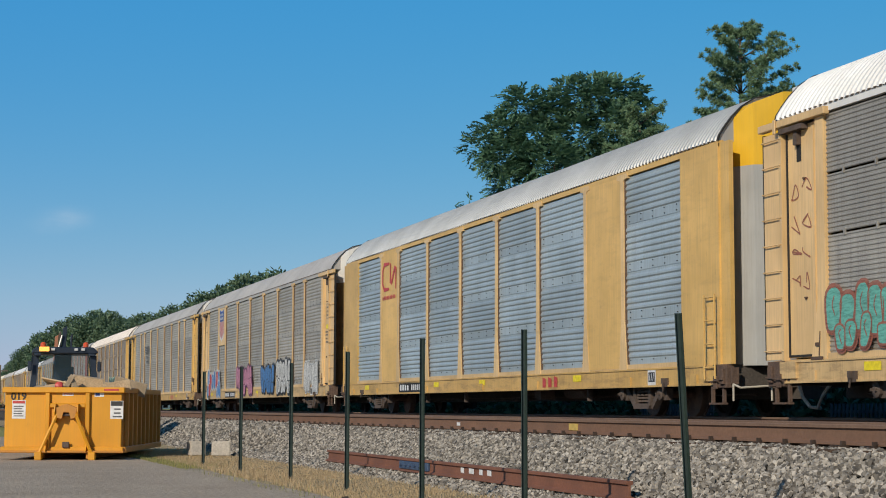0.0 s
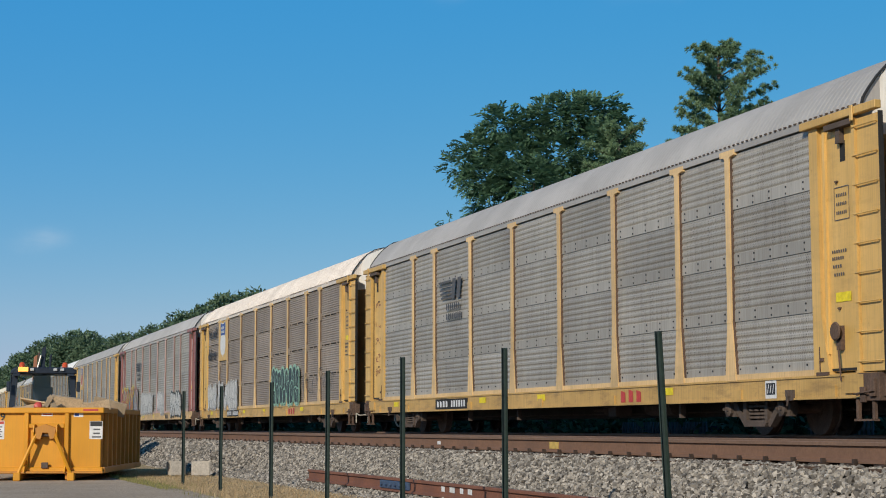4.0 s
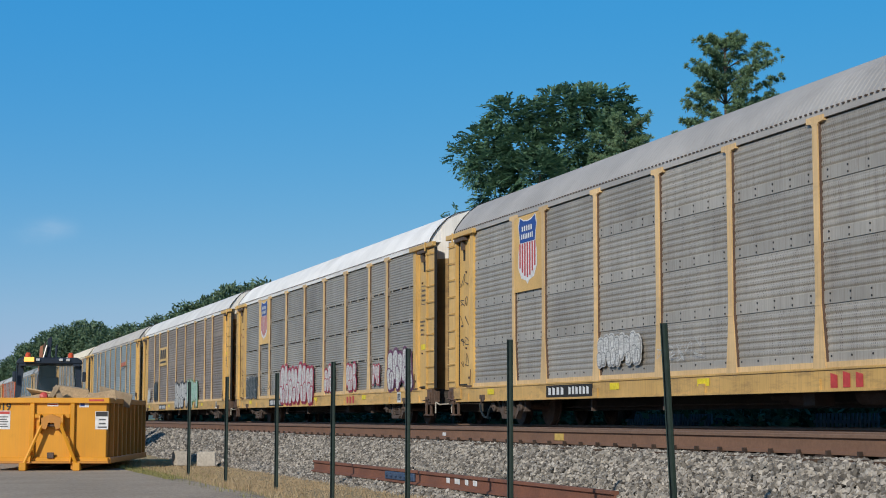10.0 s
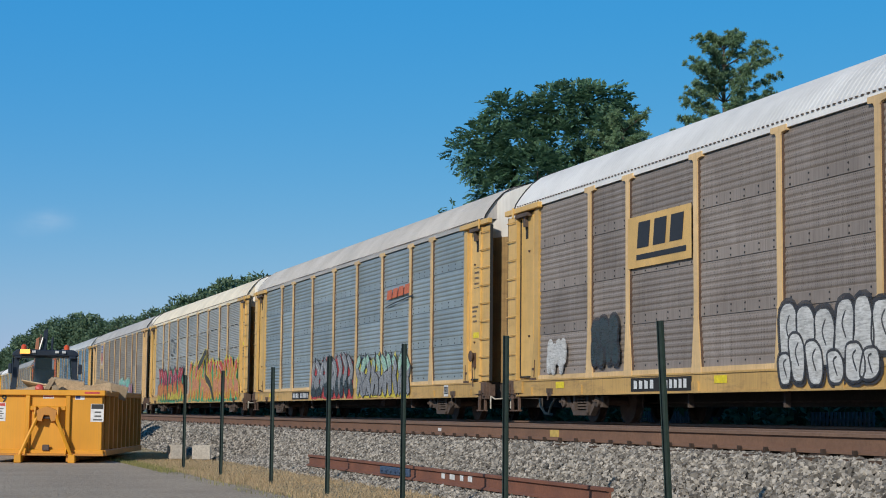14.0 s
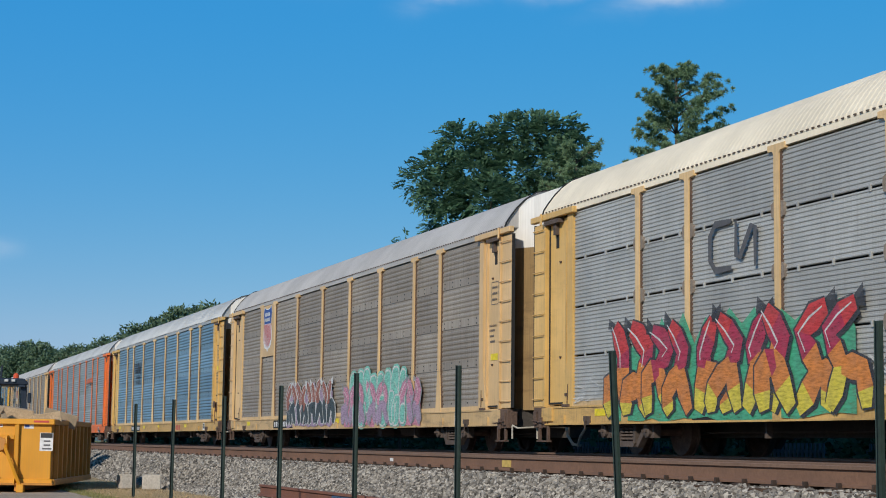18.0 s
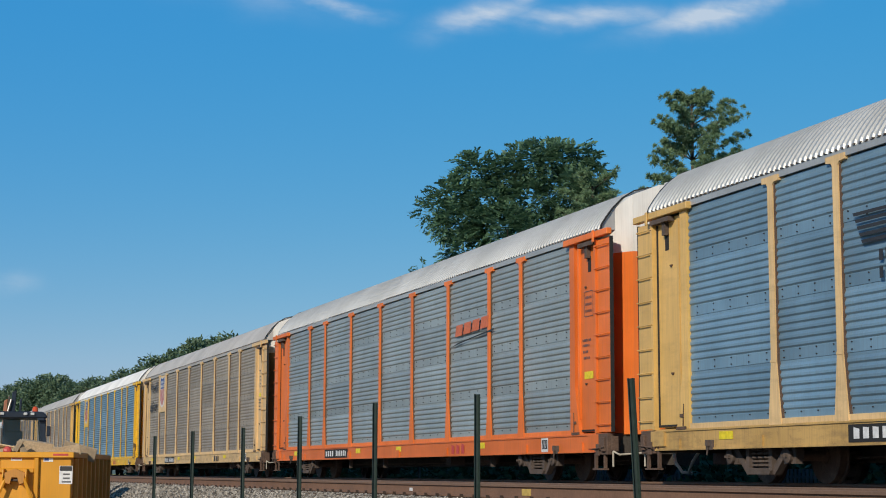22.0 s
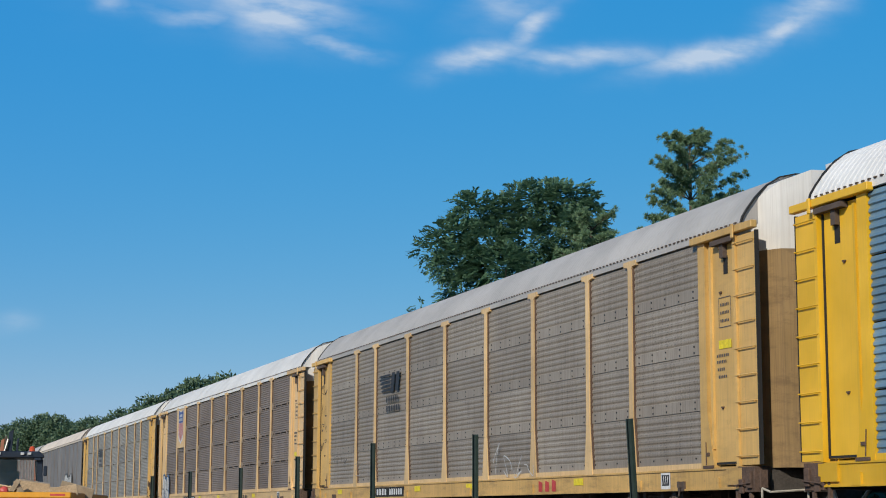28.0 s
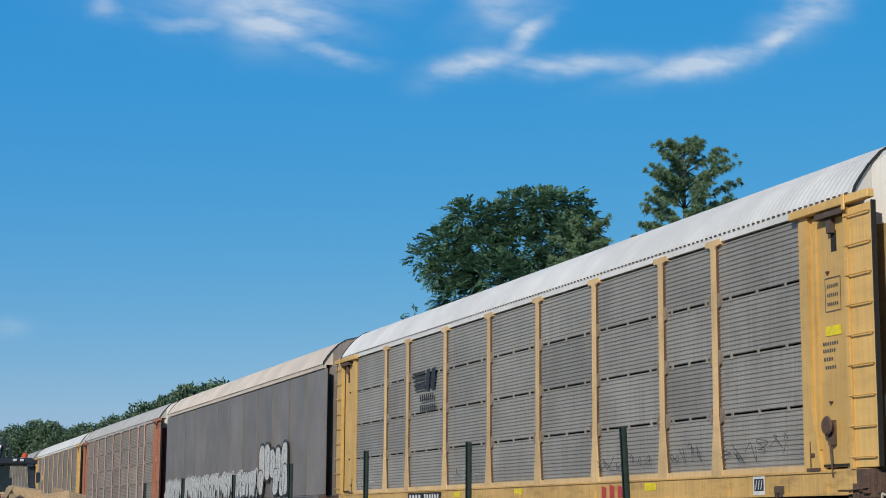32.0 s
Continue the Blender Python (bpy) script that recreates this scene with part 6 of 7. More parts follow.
        vs = [bm.verts.new(p) for p in ((x, -0.084, H + 0.02), (x + 0.30, -0.084, H + 0.02), (x + 0.30, -0.084, H + 0.06), (x, -0.084, H + 0.06))]
        bm.faces.new(vs)
        part("reflector", bm, DECAL_RED, ob, "red reflective strip")
    return ob


skip = dumpster()
SKIP_AT = pose(1.58, 33.7, 0.0, 0, 0, -15.0) @ Matrix.Translation((1.21, 0, 0)) @ Matrix.Scale(0.955, 4) @ Matrix.Translation((-1.245, 0, 0))
skip.matrix_basis = SKIP_AT
# flattened boxes and boards that stick out of it
for i, (x, y, z, sx, sy, sz, rx, ry, rz, m) in enumerate((
        (0.55, 0.9, 1.52, 1.0, 0.8, 0.03, 12, -14, 10, CARD), (0.95, 1.4, 1.60, 0.9, 0.7, 0.03, -20, 10, -15, CARD), (1.45, 1.0, 1.66, 0.62, 0.5, 0.30, 4, 8, 12, CARD),
        (1.75, 1.6, 1.55, 0.8, 0.9, 0.03, 18, 6, -8, CARD), (2.05, 0.8, 1.56, 0.55, 0.6, 0.22, -8, -10, 20, CARD), (2.2, 1.9, 1.62, 0.7, 0.05, 0.30, 20, 15, 5, STAKE),
        (1.12, 0.5, 1.62, 0.10, 0.03, 0.55, 25, 35, 0, STAKE), (1.30, 0.5, 1.60, 0.10, 0.03, 0.5, 10, -30, 10, STAKE), (0.25, 2.6, 1.55, 0.5, 1.2, 0.03, 5, 12, 0, CARD), (1.5, 3.2, 1.58, 1.4, 1.0, 0.05, -6, 4, 10, CARD), (1.16, 2.4, 1.35, 2.1, 4.2, 0.20, 0, 0, 0, CARD))):
    bm = bmesh.new()
    box(bm, -sx / 2, sx / 2, -sy / 2, sy / 2, -sz / 2, sz / 2)
    ob = part("cardboard_box" if m is CARD else "board", bevel(bm, 0.006), m)
    ob.matrix_basis = SKIP_AT @ pose(x, y, z - 0.13, rx, ry, rz)
    tagged(ob, "crumpled brown cardboard heaped in the dumpster" if m is CARD else "pale wooden board poking out of the dumpster", "cardboard" if m is CARD else "board", "rubbish in the dumpster")
bm = bmesh.new()
bmesh.ops.create_icosphere(bm, subdivisions=2, radius=0.11)
for v in bm.verts:
    v.co *= 1 + 0.3 * noise.noise(v.co * 12)
ob = part("red_bag", bm, DECAL_RED)
ob.matrix_basis = SKIP_AT @ pose(1.0, 0.35, 1.47) @ Matrix.Diagonal((0.9, 0.7, 0.9, 1))
tagged(ob, "crumpled red plastic bag among cardboard", "bag", "rubbish in the dumpster")

# ---- backhoe ----
NAVY = mottled("dark_machine_paint", (0.018, 0.026, 0.042), (0.03, 0.045, 0.068), 3.0, 0.45, 0.1)
AMBER = plain("amber_lamp", (0.9, 0.40, 0.08), 0.3, 0.0, 1.4)
BEACON = plain("red_orange_lens", (0.62, 0.09, 0.03), 0.3, 0.0, 0.06)
LAMP_WHITE = plain("clear_lamp_lens", (0.6, 0.62, 0.62), 0.2)
MACHINE = painted("machine_yellow", (0.55, 0.30, 0.03), wear=0.3)
glass, n, l, p = shader("cab_glass")
p.inputs["Base Color"].default_value, p.inputs["Alpha"].default_value, p.inputs["Roughness"].default_value = (0.10, 0.17, 0.20, 1), 0.16, 0.05


def backhoe():
    ob = tagged(new("backhoe_loader"), "dark backhoe loader with lit beacons behind the dumpster", "backhoe")

    def bx(name, *dims, m=NAVY, bev=0.02, label=""):
        bm = bmesh.new()
        box(bm, *dims)
        bevel(bm, bev)
        return part(name, bm, m, ob, label)
    bm = bmesh.new()
    extrude(bm, [(-0.86, 2.42), (-0.86, 2.50), (-0.74, 2.60), (0.74, 2.60), (0.86, 2.50), (0.86, 2.42)], "y", -0.85, 0.85)
    part("cab_roof", bevel(bm, 0.03), NAVY, ob)
    for s in (-1, 1):
        for y in (-0.75, 0.75):
            bm = bmesh.new()
            extrude(bm, [(s * 0.66, 2.40), (s * 0.80, 2.40), (s * 0.93, 1.1), (s * 0.78, 1.1)], "y", y - 0.07, y + 0.07)
            part("cab_pillar", fixed(bm), NAVY, ob)
        bm = bmesh.new()
        bm.faces.new([bm.verts.new(q) for q in ((s * 0.78, -0.69, 2.44), (s * 0.78, 0.69, 2.44), (s * 0.87, 0.69, 1.12), (s * 0.87, -0.69, 1.12))])
        part("side_window", bm, glass, ob).visible_shadow = False
    for y in (-0.76, 0.76):
        bm = bmesh.new()
        bm.faces.new([bm.verts.new(q) for q in ((-0.69, y, 2.44), (0.69, y, 2.44), (0.79, y, 1.12), (-0.79, y, 1.12))])
        part("windscreen", bm, glass, ob).visible_shadow = False
    bx("cab_floor", -0.92, 0.92, -0.85, 0.85, 0.62, 1.1)
    bx("seat_back", -0.26, 0.26, 0.1, 0.25, 1.15, 2.1)
    bx("rear_column", -0.26, 0.20, 0.55, 0.72, 1.1, 2.45)
    bx("dash", -0.75, 0.75, -0.72, -0.45, 1.1, 1.55)
    bx("seat_base", -0.27, 0.27, -0.35, 0.15, 1.1, 1.35)
    bx("console", 0.35, 0.6, -0.3, 0.4, 1.1, 1.75)
    bx("hood", -0.48, 0.48, -2.6, -0.87, 0.75, 1.42, m=MACHINE)
    for s in (-1, 1):
        for y, r in ((-2.2, 0.42), (0.35, 0.66)):
            bm = bmesh.new()
            lathe(bm, [(s * 0.60, r * 0.6), (s * 0.60, r * 0.94), (s * 0.66, r), (s * 0.94, r), (s * 1.0, r * 0.94), (s * 1.0, r * 0.6)], "x", 24, (0, y, r))
            w = part("wheel", fixed(bm), SHADOW_GAP, ob, "black rubber tyre")
            bm = bmesh.new()
            lathe(bm, [(s * 0.70, 0.05), (s * 0.72, r * 0.6), (s * 0.92, r * 0.6), (s * 0.90, r * 0.3), (s * 0.96, 0.08)], "x", 18, (0, y, r))
            part("rim", fixed(bm), MACHINE, w)
        bm = bmesh.new()
        lathe(bm, [(2.60, 0.06), (2.62, 0.075), (2.71, 0.075), (2.75, 0.04)], "z", 12, (s * 0.56, -0.2, 0))
        part("beacon", bm, BEACON, ob, "red and orange beacon on the roof")
        for x in (0.30, 0.48):
            bx("work_lamp", s * x - 0.05, s * x + 0.05, -0.90, -0.84, 2.50, 2.57, m=LAMP_WHITE, bev=0.01)
        bx("mirror", s * 0.90 - 0.05, s * 0.90 + 0.05, -0.98, -0.94, 1.95, 2.22)
    bx("turn_lamp", -0.66, -0.40, -0.93, -0.86, 2.48, 2.60, m=AMBER, bev=0.01, label="lit amber lamp under the roof")
    for (x0, x1, z1, w), m in zip(((-0.30, -0.20, 3.02, 0.10), (-0.10, 0.02, 3.26, 0.12), (0.14, 0.20, 3.05, 0.06), (0.02, -0.12, 3.12, 0.05)), (RUST_RED, NAVY, NAVY, TRUCK)):
        bm = bmesh.new()
        extrude(bm, [(x0 - w / 2, 1.0), (x0 + w / 2, 1.0), (x1 + w / 2, z1), (x1 - w / 2, z1 - 0.06)], "y", 1.25, 1.5)
        part("boom_arm", bevel(fixed(bm), 0.012), m, ob)
    bm = bmesh.new()
    rod(bm, (-0.26, 1.2, 2.2), (-0.06, 1.2, 3.0), 0.03, 8)
    part("boom_cylinder", bm, TREAD, ob, "bright hydraulic cylinder")
    bm = bmesh.new()
    lathe(bm, [(1.60, 0.17), (1.62, 0.19), (1.64, 0.17)], "z", 16, (-0.12, -0.42, 0))
    part("steering_wheel", bm, SHADOW_GAP, ob)
    for s in (-1, 1):
        bx("door_bar", s * 0.84 - 0.02, s * 0.84 + 0.02, -0.1, 0.0, 1.12, 2.42)
        bx("visor_lamp", s * 0.70 - 0.09, s * 0.70 + 0.09, -0.95, -0.86, 2.36, 2.43, m=NAVY, bev=0.01)
    bx("boom_base", -0.4, 0.4, 0.9, 1.5, 0.5, 1.1)
    for s in (-1, 1):
        bx("loader_arm", s * 0.62 - 0.07, s * 0.62 + 0.07, -3.0, -0.7, 0.95, 1.2, m=MACHINE)
    bx("bucket", -1.1, 1.1, -3.6, -3.0, 0.15, 0.85, m=TRUCK)
    return ob


hoe = backhoe()
hoe.matrix_basis = pose(3.74, 47.0, 0.0, 0, 0, -4.0)

# ---- at the far end of the lot ----
trailer = tagged(new("flatbed_trailer"), "small rusty flatbed trailer parked on the lot", "trailer")
bm = bmesh.new()
box(bm, -1.9, 0.0, -1.6, 1.6, 0.66, 0.82)
part("bed", bevel(bm, 0.01), mottled("rusty_orange_bed", (0.34, 0.14, 0.05), (0.2, 0.09, 0.05), 4.0), trailer)
for y in (-0.45, 0.45):
    bm = bmesh.new()
    lathe(bm, [(-0.22, 0.18), (-0.22, 0.31), (-0.02, 0.31), (-0.02, 0.18)], "x", 18, (0, y, 0.31))
    part("wheel", fixed(bm), SHADOW_GAP, trailer, "black tyre")
bm = bmesh.new()
box(bm, -1.6, -0.25, -0.06, 0.06, 0.28, 0.66)
part("axle", bm, UNDER, trailer)
trailer.matrix_basis = pose(0.86, 44.6, 0, 0, 0, 4)
bm = bmesh.new()
box(bm, -0.15, 0.15, -0.1, 0.1, -0.06, 1.22)
box(bm, -0.17, 0.17, -0.12, 0.12, 1.22, 1.30)
ob = part("marker_post", bevel(bm, 0.01), PAPER)
ob.matrix_basis = pose(3.55, 115, 0)
tagged(ob, "white marker post in green grass", "marker post")
POLE = mottled("grey_timber_pole", (0.16, 0.13, 0.10), (0.22, 0.19, 0.16), 2.0, 0.95)
for x, y, h in ((11.0, 250, 7.0), (9.6, 320, 6.6)):
    pole = tagged(new("utility_pole"), "grey timber utility pole with a crossarm", "utility pole", "utility poles")
    bm = bmesh.new()
    rod(bm, (0, 0, -0.5), (0, 0, h), 0.16, 8, r2=0.10)
    part("pole", bm, POLE, pole)
    bm = bmesh.new()
    box(bm, -1.0, 1.0, -0.06, 0.06, h - 0.9, h - 0.75)
    part("crossarm", bm, POLE, pole)
    pole.matrix_basis = pose(x, y, 0)

# ---- behind the train ----
PICKET = plain("pale_grey_picket", (0.13, 0.14, 0.15), 0.7)
yard = tagged(new("picket_fence"), "low pale picket fence in shade behind the train", "fence")
picket = bmesh.new()
box(picket, -0.015, 0.015, -0.035, 0.035, 0.0, 1.06)
picket = mesh_of("picket", picket)
for a, b in ((28.0, 28.5), (30.0, 32.6), (37.4, 42.6)):
    for j in range(int((b - a) / 0.16)):
        part("picket", picket, PICKET, yard, "", (18.7, a + 0.16 * j, 0.06))
    for z in (0.35, 0.92):
        bm = bmesh.new()
        box(bm, 18.72, 18.75, a, b, z, z + 0.06)
        part("picket_rail", bm, PICKET, yard)
bm = bmesh.new()
box(bm, 19.2, 20.2, 39.6, 42.4, 0.0, 1.02)
ob = part("blue_tarp_stack", bevel(bm, 0.06, 2), mottled("blue_tarpaulin", (0.018, 0.03, 0.06), (0.025, 0.04, 0.07), 2.0, 0.6))
tagged(ob, "low stack under a blue tarpaulin", "stack")


# ---- trees ----
BARK = mottled("grey_brown_bark", (0.11, 0.085, 0.065), (0.16, 0.13, 0.10), 4.0, 0.95, 0.6)
LEAF_DARK = by_piece("dark_green_leaves", (0.065, 0.15, 0.092), (0.17, 0.30, 0.165), 0.55, trans=0.35)
LEAF_WOOD = by_piece("far_woodland_leaves", (0.06, 0.115, 0.065), (0.16, 0.235, 0.125), 0.6, trans=0.2)
NEEDLE = by_piece("pine_needles", (0.10, 0.185, 0.10), (0.25, 0.37, 0.19), 0.6, trans=0.2)


def limbs(bm, r, h, spread, n, base=0.35, girth=0.16):
    rod(bm, (0, 0, -0.3), (0, 0, h * 0.55), girth, 9, r2=girth * 0.7)
    rod(bm, (0, 0, h * 0.55), (0.1, 0.05, h * 0.92), girth * 0.7, 8, r2=0.02)
    for i in range(n):
        z = h * (base + (0.9 - base) * i / n)
        a = i * 2.4 + r.random()
        p = Vector((0, 0, z))
        q = p + Vector((math.cos(a) * spread * 0.5, math.sin(a) * spread * 0.5, h * 0.10))
        e = q + Vector((math.cos(a + 0.4) * spread * 0.45, math.sin(a + 0.4) * spread * 0.45, h * 0.07))
        rod(bm, p, q, girth * 0.4, 6, r2=girth * 0.25)
        rod(bm, q, e, girth * 0.25, 6, r2=0.012)


def quads(name, centres, dirs, sides, lengths, widths):
    """Pointed leaves: each a kite from its stalk along dir."""
    c, d, s = np.array(centres), np.array(dirs), np.array(sides)
    L, w = np.array(lengths)[:, None], np.array(widths)[:, None]
    v = np.stack([c, c + d * L * 0.45 + s * w, c + d * L, c + d * L * 0.45 - s * w], 1).reshape(-1, 3)
    me = bpy.data.meshes.new(name)
    me.from_pydata(v.tolist(), [], [[4 * i, 4 * i + 1, 4 * i + 2, 4 * i + 3] for i in range(len(c))])
    return me


def unit(v):
    return v / (np.linalg.norm(v, axis=-1, keepdims=True) + 1e-9)


def feathered_crown(r, lobes, per, leaf, leaflets, size):
    """Compound leaves that arch out of lobes (x, y, z, radius)."""
    C, D, S, L, W = [], [], [], [], []
    for x, y, z, rad in lobes:
        for _ in range(int(per * rad * rad)):
            o = unit(r.normal(size=3))
            o[2] = o[2] * 0.8 + 0.1
            p = np.array((x, y, z)) + o * rad * (0.55 + 0.5 * r.random())
            d = unit(o + r.normal(0, 0.45, 3) + (0, 0, 0.15))
            side = unit(np.cross(d, (0, 0, 1)) + r.normal(0, 0.2, 3))
            for k in range(leaflets):
                t = (k // 2 + 1) / (leaflets / 2)
                q = p + d * leaf * t + np.array((0, 0, -0.35 * leaf * t * t))
                sg = 1 if k % 2 else -1
                C.append(q)
                D.append(unit(side * sg * 0.9 + d * 0.6 + np.array((0, 0, -0.25)) + r.normal(0, 0.12, 3)))
                S.append(unit(d + r.normal(0, 0.2, 3)))
                L.append(size * (0.8 + 0.4 * r.random()))
                W.append(size * 0.26)
    return quads("crown", C, D, S, L, W)


def clump_crown(r, lobes, per, size):
    """Plain broad leaves on the lobes of a far tree."""
    C, D, S, L, W = [], [], [], [], []
    for x, y, z, rad in lobes:
        n = int(per * rad * rad)
        o = unit(r.normal(size=(n, 3)))
        p = np.array((x, y, z)) + o * (rad * (0.55 + 0.5 * r.random((n, 1)))) * np.array((1, 1, 0.85))
        d = unit(o * 0.7 + r.normal(0, 0.6, (n, 3)))
        C += list(p)
        D += list(d)
        S += list(unit(np.cross(d, r.normal(size=(n, 3)))))
        L += list(size * (0.6 + 0.8 * r.random(n)))
        W += list(size * (0.22 + 0.15 * r.random(n)))
    return quads("crown", C, D, S, L, W)


def tree(name, label, category, crown, material, trunk, at, group=""):
    ob = tagged(new(name), label, category, group)
    part("trunk", trunk, BARK, ob)
    part("crown", crown, material, ob)
    ob.matrix_basis = at
    return ob


rt = np.random.default_rng(21)
# walnut-like tree: lobes in its own space, x across the view from the lot, z up
lobes = [(-2.75, 0, 9.55, 0.50), (-2.2, 0.2, 10.1, 0.70), (-2.05, 0, 9.2, 0.85), (-1.75, 0.2, 8.3, 0.85), (-1.35, 0, 10.85, 0.70), (-1.05, 0, 9.8, 0.95), (-0.45, 0.3, 10.85, 0.80),
         (0.25, 0, 11.15, 0.75), (-0.6, -0.3, 8.8, 1.1), (0.3, 0.3, 9.9, 1.0), (1.0, 0, 11.25, 0.70), (1.75, 0, 11.2, 0.75), (2.2, 0.2, 10.65, 0.65), (2.3, 0, 9.9, 0.65), (1.5, 0, 10.1, 0.95),
         (0.4, -0.4, 8.3, 1.1), (1.6, 0.5, 8.9, 1.0), (0.5, 0.5, 7.2, 1.4), (-0.9, 0, 7.5, 1.0), (2.1, 0.2, 11.55, 0.30), (-1.75, 0.1, 11.15, 0.30)]
tr = bmesh.new()
limbs(tr, rt, 9.0, 2.2, 9, 0.4, 0.14)
way21 = radians(21.3)
tree("walnut_tree", "dark green broadleaf tree with long feathery leaves", "tree", feathered_crown(rt, [(x, y, z, 0.86 * q) for x, y, z, q in lobes], 300, 0.40, 11, 0.19), LEAF_DARK, tr, pose(55 * math.sin(way21), 55 * math.cos(way21), 0, 0, 0, -21.3))
tr = bmesh.new()
limbs(tr, rt, 7.2, 0.3, 6, 0.6, 0.05)
w2 = radians(17.92)
tree("sapling", "slender sapling whose leafy top shows over the train", "tree", feathered_crown(rt, [(0.05, 0, 7.60, 0.13), (-0.02, 0, 7.25, 0.22), (0, 0.1, 6.7, 0.35)], 160, 0.24, 9, 0.13), LEAF_DARK, tr, pose(54 * math.sin(w2), 54 * math.cos(w2), 0))


def pine(r, h, low, reach, tufts, lean=0.0):
    """White pine: tiers of rising branches that end in needle tufts."""
    bm = bmesh.new()
    rod(bm, (0, 0, -0.3), (lean, 0, h - 0.3), 0.2, 8, r2=0.03)
    C, D, S, L, W = [], [], [], [], []
    tiers = int((h - low) / 0.62)
    for i in range(tiers):
        f = i / tiers
        z = low + (h - low) * f
        rr = reach * (1 - f) ** 0.74 * (0.72 + 0.38 * r.random()) + 0.30
        n = 6 if f < 0.8 else 4
        for j in range(n):
            a = i * 1.9 + j * math.tau / n + r.normal(0, 0.25)
            m = rr * (0.62 + 0.45 * r.random())
            p0 = np.array((lean * f, 0, z))
            e = p0 + (math.cos(a) * m, math.sin(a) * m, m * (0.22 + 0.40 * f) + 0.1)
            rod(bm, p0, e, 0.03, 5, r2=0.008)
            for k in range(tufts):
                t = 0.30 + 0.72 * (k + 0.5 * r.random()) / tufts
                c = p0 + (e - p0) * t + r.normal(0, 0.07 + 0.03 * m, 3) * (1, 1, 0.5)
                up = unit((e - p0) * 0.5 + np.array((0, 0, 0.8)))
                for _ in range(60):
                    d = unit(up * 0.75 + r.normal(0, 0.6, 3))
                    C.append(c + d * 0.03)
                    D.append(d)
                    S.append(unit(np.cross(d, r.normal(size=3))))
                    L.append(0.09 + 0.08 * r.random())
                    W.append(0.012)
    return bm, quads("crown", C, D, S, L, W)


w3 = radians(27.2)
tb, cr = pine(rt, 14.6, 7.0, 4.0, 30)
tree("pine_tree", "tall green white pine with rising tufted branches", "tree", cr, NEEDLE, tb, pose(60 * math.sin(w3), 60 * math.cos(w3), 0, 0, 0, -27))
w4 = radians(23.8)
tb, cr = pine(rt, 10.6, 5.0, 2.5, 20)
tree("pine_tree", "smaller green pine beside a broadleaf tree", "tree", cr, NEEDLE, tb, pose(53.6 * math.sin(w4), 53.6 * math.cos(w4), 0, 0, 0, -10))
w5 = radians(29.2)
tb, cr = pine(rt, 12.6, 6.5, 1.5, 15)
tree("pine_tree", "narrow green pine beside a taller one", "tree", cr, NEEDLE, tb, pose(61 * math.sin(w5), 61 * math.cos(w5), 0, 0, 0, 30))

# far woods: a few kinds, repeated
woods = []
for k in range(4):
    lb = []
    for j in range(16):
        a, q = j * 2.4, rt.random()
        lb.append((math.cos(a) * 3.2 * q, math.sin(a) * 3.2 * q, 3.5 + 7.5 * (1 - q * 0.6) * rt.random() + 1.2, 1.4 + 1.0 * rt.random()))
    lb.append((0, 0, 11.0, 1.3))
    tb = bmesh.new()
    limbs(tb, rt, 11, 3.0, 10, 0.25, 0.2)
    woods.append(tree("woodland_tree", "dark green woodland tree in a far row beyond the train", "tree", clump_crown(rt, lb, 210, 0.36), LEAF_WOOD, tb, pose(0, 0, -50), "far woods"))
far = 0
for b, el in ((2.9, 0.026), (3.4, 0.036), (3.9, 0.043), (4.4, 0.051), (4.9, 0.053), (5.5, 0.057), (6.0, 0.056), (6.5, 0.053), (7.0, 0.055), (7.6, 0.056), (8.1, 0.060), (8.7, 0.064), (9.2, 0.068), (9.8, 0.074), (10.4, 0.079), (11.0, 0.080), (11.6, 0.081), (12.2, 0.080), (13.0, 0.078), (14.0, 0.074), (15.0, 0.07)):
    for row in range(2):
        d = max(205 - 5 * b, 20 / math.tan(radians(b)) + 25) + 22 * row + rt.normal(0, 4)
        hgt = 1 + el * d * (1.0 if row == 0 else 0.96)
        a = radians(b + 0.22 * row + rt.normal(0, 0.05))
        m = pose(d * math.sin(a), d * math.cos(a), -0.1, 0, 0, rt.random() * 360)
        s = hgt / 12.3
        src = woods[far % 4]
        if far < 4:
            src.scale = (s, s, s)
            src.matrix_basis = m @ Matrix.Scale(s, 4)
        else:
            src = copy_thing(src, m)
            src.scale = (s * (0.9 + 0.3 * rt.random()), s, s)
        far += 1
# tree at the far left edge of the lot
tb = bmesh.new()
limbs(tb, rt, 3.4, 1.2, 8, 0.25, 0.14)
tree("roadside_tree", "dark low tree beside the green field", "tree", clump_crown(rt, [(0, 0, 2.9, 0.9), (0.4, 0, 3.5, 0.6), (-0.5, 0.3, 3.2, 0.8), (0.8, 0, 2.4, 0.6), (0.2, 0, 1.9, 0.9), (1.2, 0.1, 2.9, 0.35), (-0.9, 0, 2.2, 0.9), (0, 0, 1.2, 0.8)], 320, 0.22), LEAF_DARK, tb, pose(0.7, 92, 0))
# undergrowth behind the train
SHRUB = by_piece("undergrowth_leaves", (0.04, 0.075, 0.03), (0.09, 0.14, 0.055), 0.7, trans=0.15)
lb = [(20.5 + rt.normal(0, 0.5), 8 + 0.55 * i, 0.6 + 0.5 * rt.random(), 0.9 + 0.4 * rt.random()) for i in range(230)]
tagged(part("undergrowth", clump_crown(rt, lb, 130, 0.24), SHRUB), "dark thicket of shrubs in the shade behind the train", "undergrowth", "", "stuff")
bm = bmesh.new()
box(bm, 21.0, 22.4, 4, 135, -0.1, 1.75)
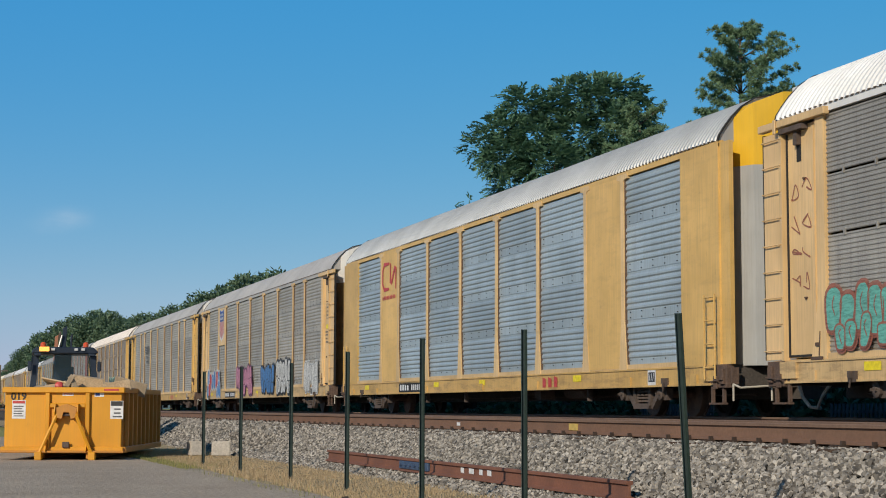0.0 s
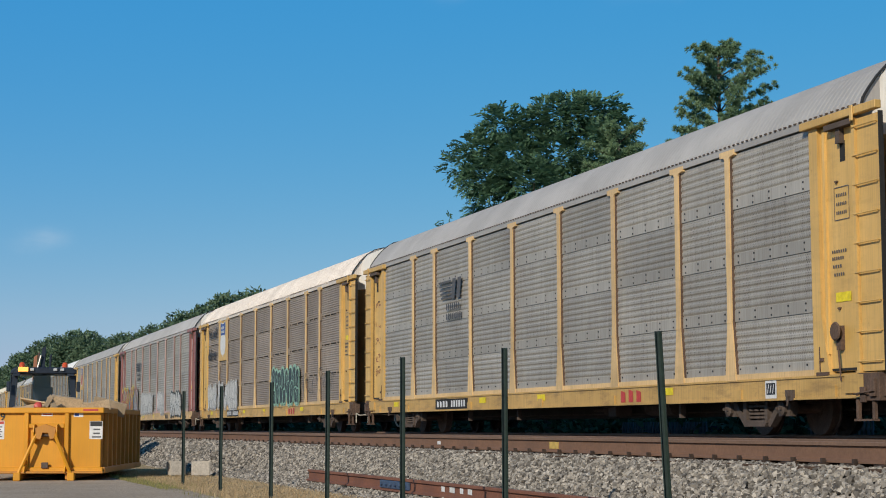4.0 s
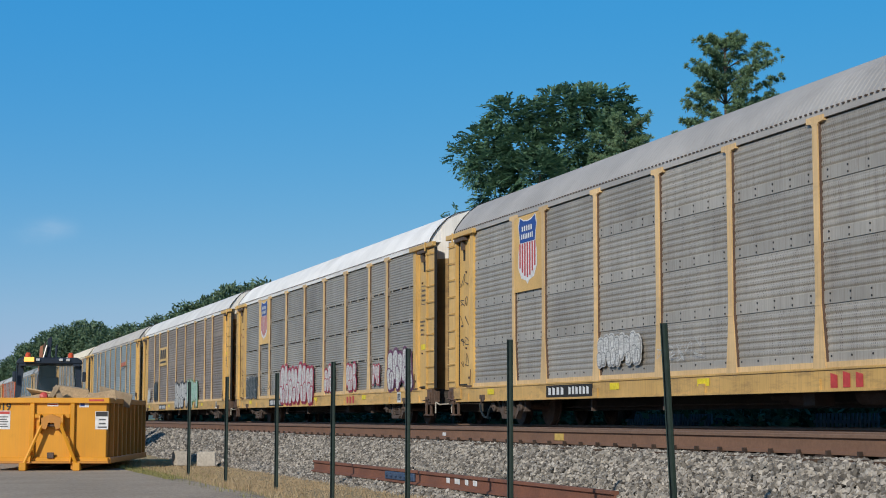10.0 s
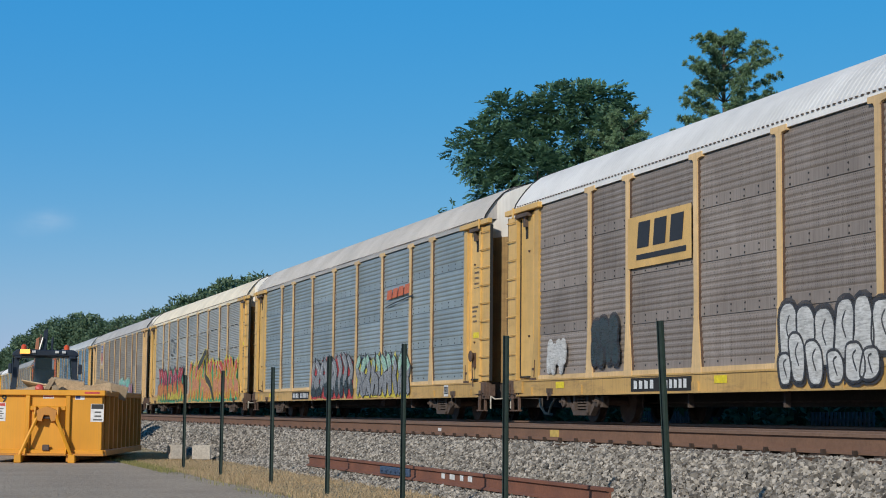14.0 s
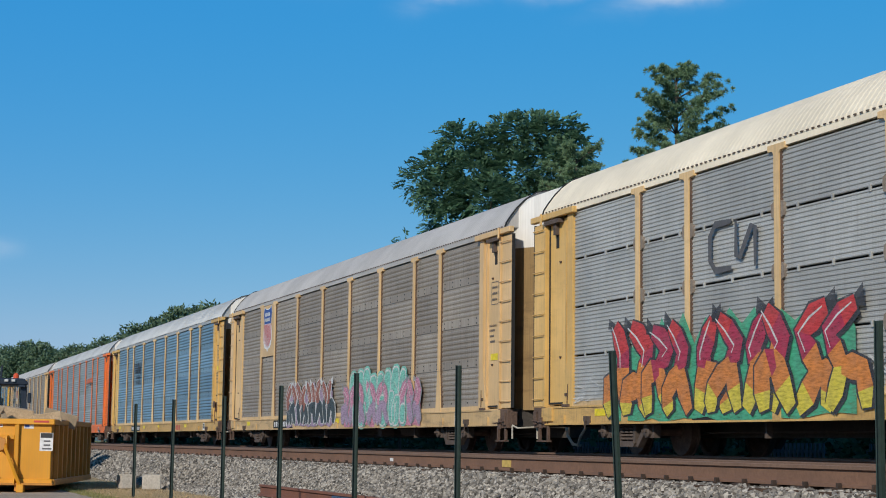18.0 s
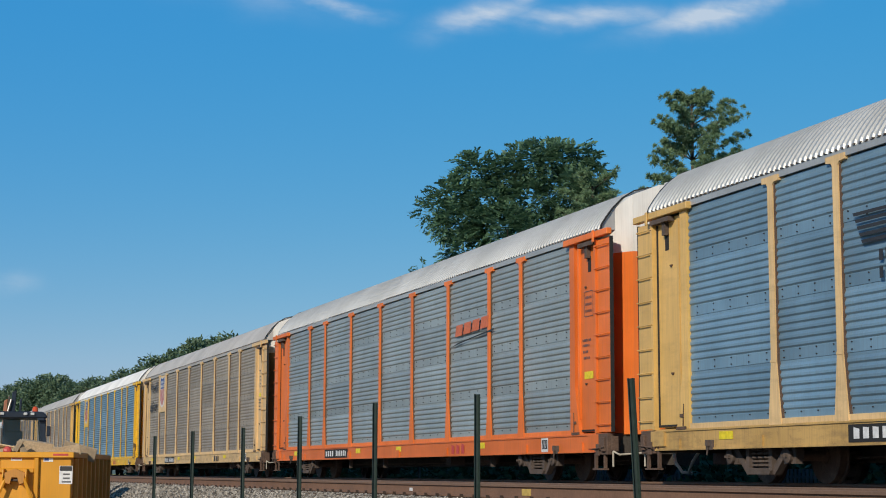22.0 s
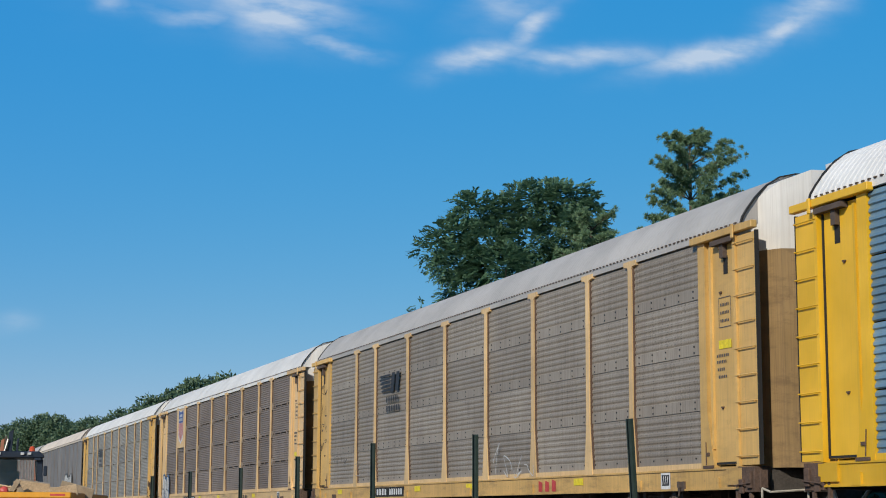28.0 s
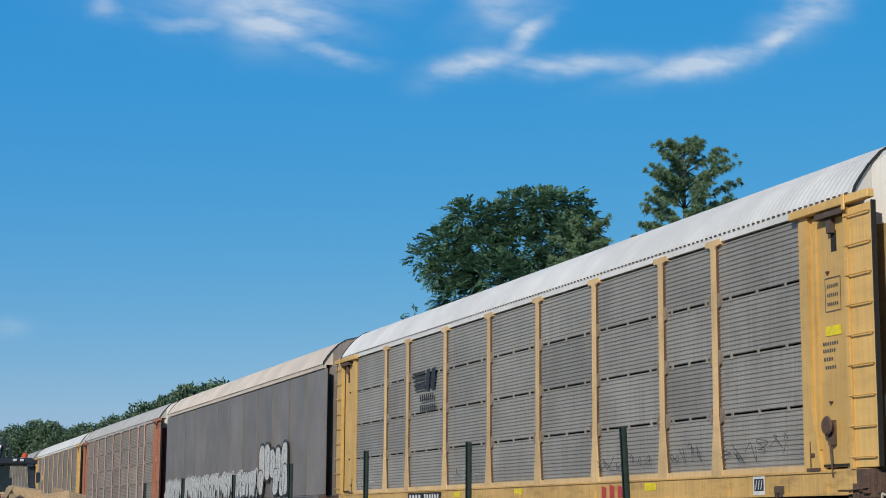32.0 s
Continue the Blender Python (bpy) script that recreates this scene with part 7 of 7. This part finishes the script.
bmesh.ops.subdivide_edges(bm, edges=bm.edges[:], cuts=6)
tagged(part("bank", bm, mottled("dark_earth_bank", (0.05, 0.055, 0.03), (0.03, 0.04, 0.02), 1.0, 1.0)), "dark overgrown earth bank behind the train", "bank", "", "structure")
# distant hills, with the bluish haze of the air mixed into their colour
HILL = mottled("hazy_wooded_hill", (0.10, 0.16, 0.19), (0.12, 0.18, 0.20), 0.02, 1.0, 0.2, 0.5, fine=0.3, own=False)
bm = bmesh.new()
top = []
for i in range(61):
    a = radians(-30 + 60 * i / 60)
    top.append((1400 * math.sin(a), 1400 * math.cos(a), 12 + 3.0 * noise.noise((i * 0.35, 0, 0)) + 1.2 * noise.noise((i * 1.7, 3, 0))))
lo = [bm.verts.new((x, y, -2)) for x, y, z in top]
hi = [bm.verts.new((x, y, z)) for x, y, z in top]
bk = [bm.verts.new((x * 1.2, y * 1.2, z * 0.8)) for x, y, z in top]
for i in range(60):
    bm.faces.new((lo[i], lo[i + 1], hi[i + 1], hi[i]))
    bm.faces.new((hi[i], hi[i + 1], bk[i + 1], bk[i]))
tagged(part("backdrop_hills", bm, HILL), "hazy blue-green wooded hills far away", "hills", "", "structure")


# ---- what moves ----
TRACK_X, CAR_Z, BEND, RADIUS = 14.6, 0.755, 290.0, 2600.0


def along(s):
    """Place and heading on the main track, s metres up the line: straight, then a curve to the right."""
    if s < BEND:
        return TRACK_X, s, 0.0
    a = (s - BEND) / RADIUS
    return TRACK_X + RADIUS * (1 - math.cos(a)), BEND + RADIUS * math.sin(a), -math.degrees(a)


SLACK_AT, SLACK = (0, 20, 21, 22, 23, 24, 29, 30, 31, 32), (0, 0, 0.96, 0, -0.46, 0, 0.05, -0.42, -0.5, 0)


def head(t):
    """Where the leading car's head end stands on the line at t seconds: it slows a little, and its slack runs in and out."""
    return -2.84 - 15.6526 * t + 0.008463 * t * t + float(np.interp(t, SLACK_AT, SLACK))


def motions():
    seconds = list(range(0, 33))
    for i, car in enumerate(CARS):
        rows = []
        for t in seconds:
            x, y, turn = along(head(t) + PITCH * i + LEN / 2)
            rows.append((t, pose(x, y, CAR_Z, 0, 0, turn) @ Matrix.Translation((0, -LEN / 2, 0))))
        walk(car, rows)
    # All wheels roll alike: the two axle places of a truck are keyed once, and every other truck takes over the same keys.
    first = {}
    for car in CARS:
        for tr in [o for o in car.children if o.name.startswith("truck")]:
            for w in [o for o in tr.children if o.name.startswith("wheelset")]:
                place = round(w.matrix_basis.translation.y, 2)
                if place not in first:
                    first[place] = w
                    walk(w, [(k / FPS, pose(0, place, 0.42) @ Matrix.Rotation(-(head(k / FPS) - head(0)) / -0.42, 4, "X")) for k in range(32 * FPS + 1)])
                else:
                    w.rotation_mode = "QUATERNION"
                    a = w.animation_data_create()
                    a.action = first[place].animation_data.action
                    a.action_slot = first[place].animation_data.action_slot


motions()
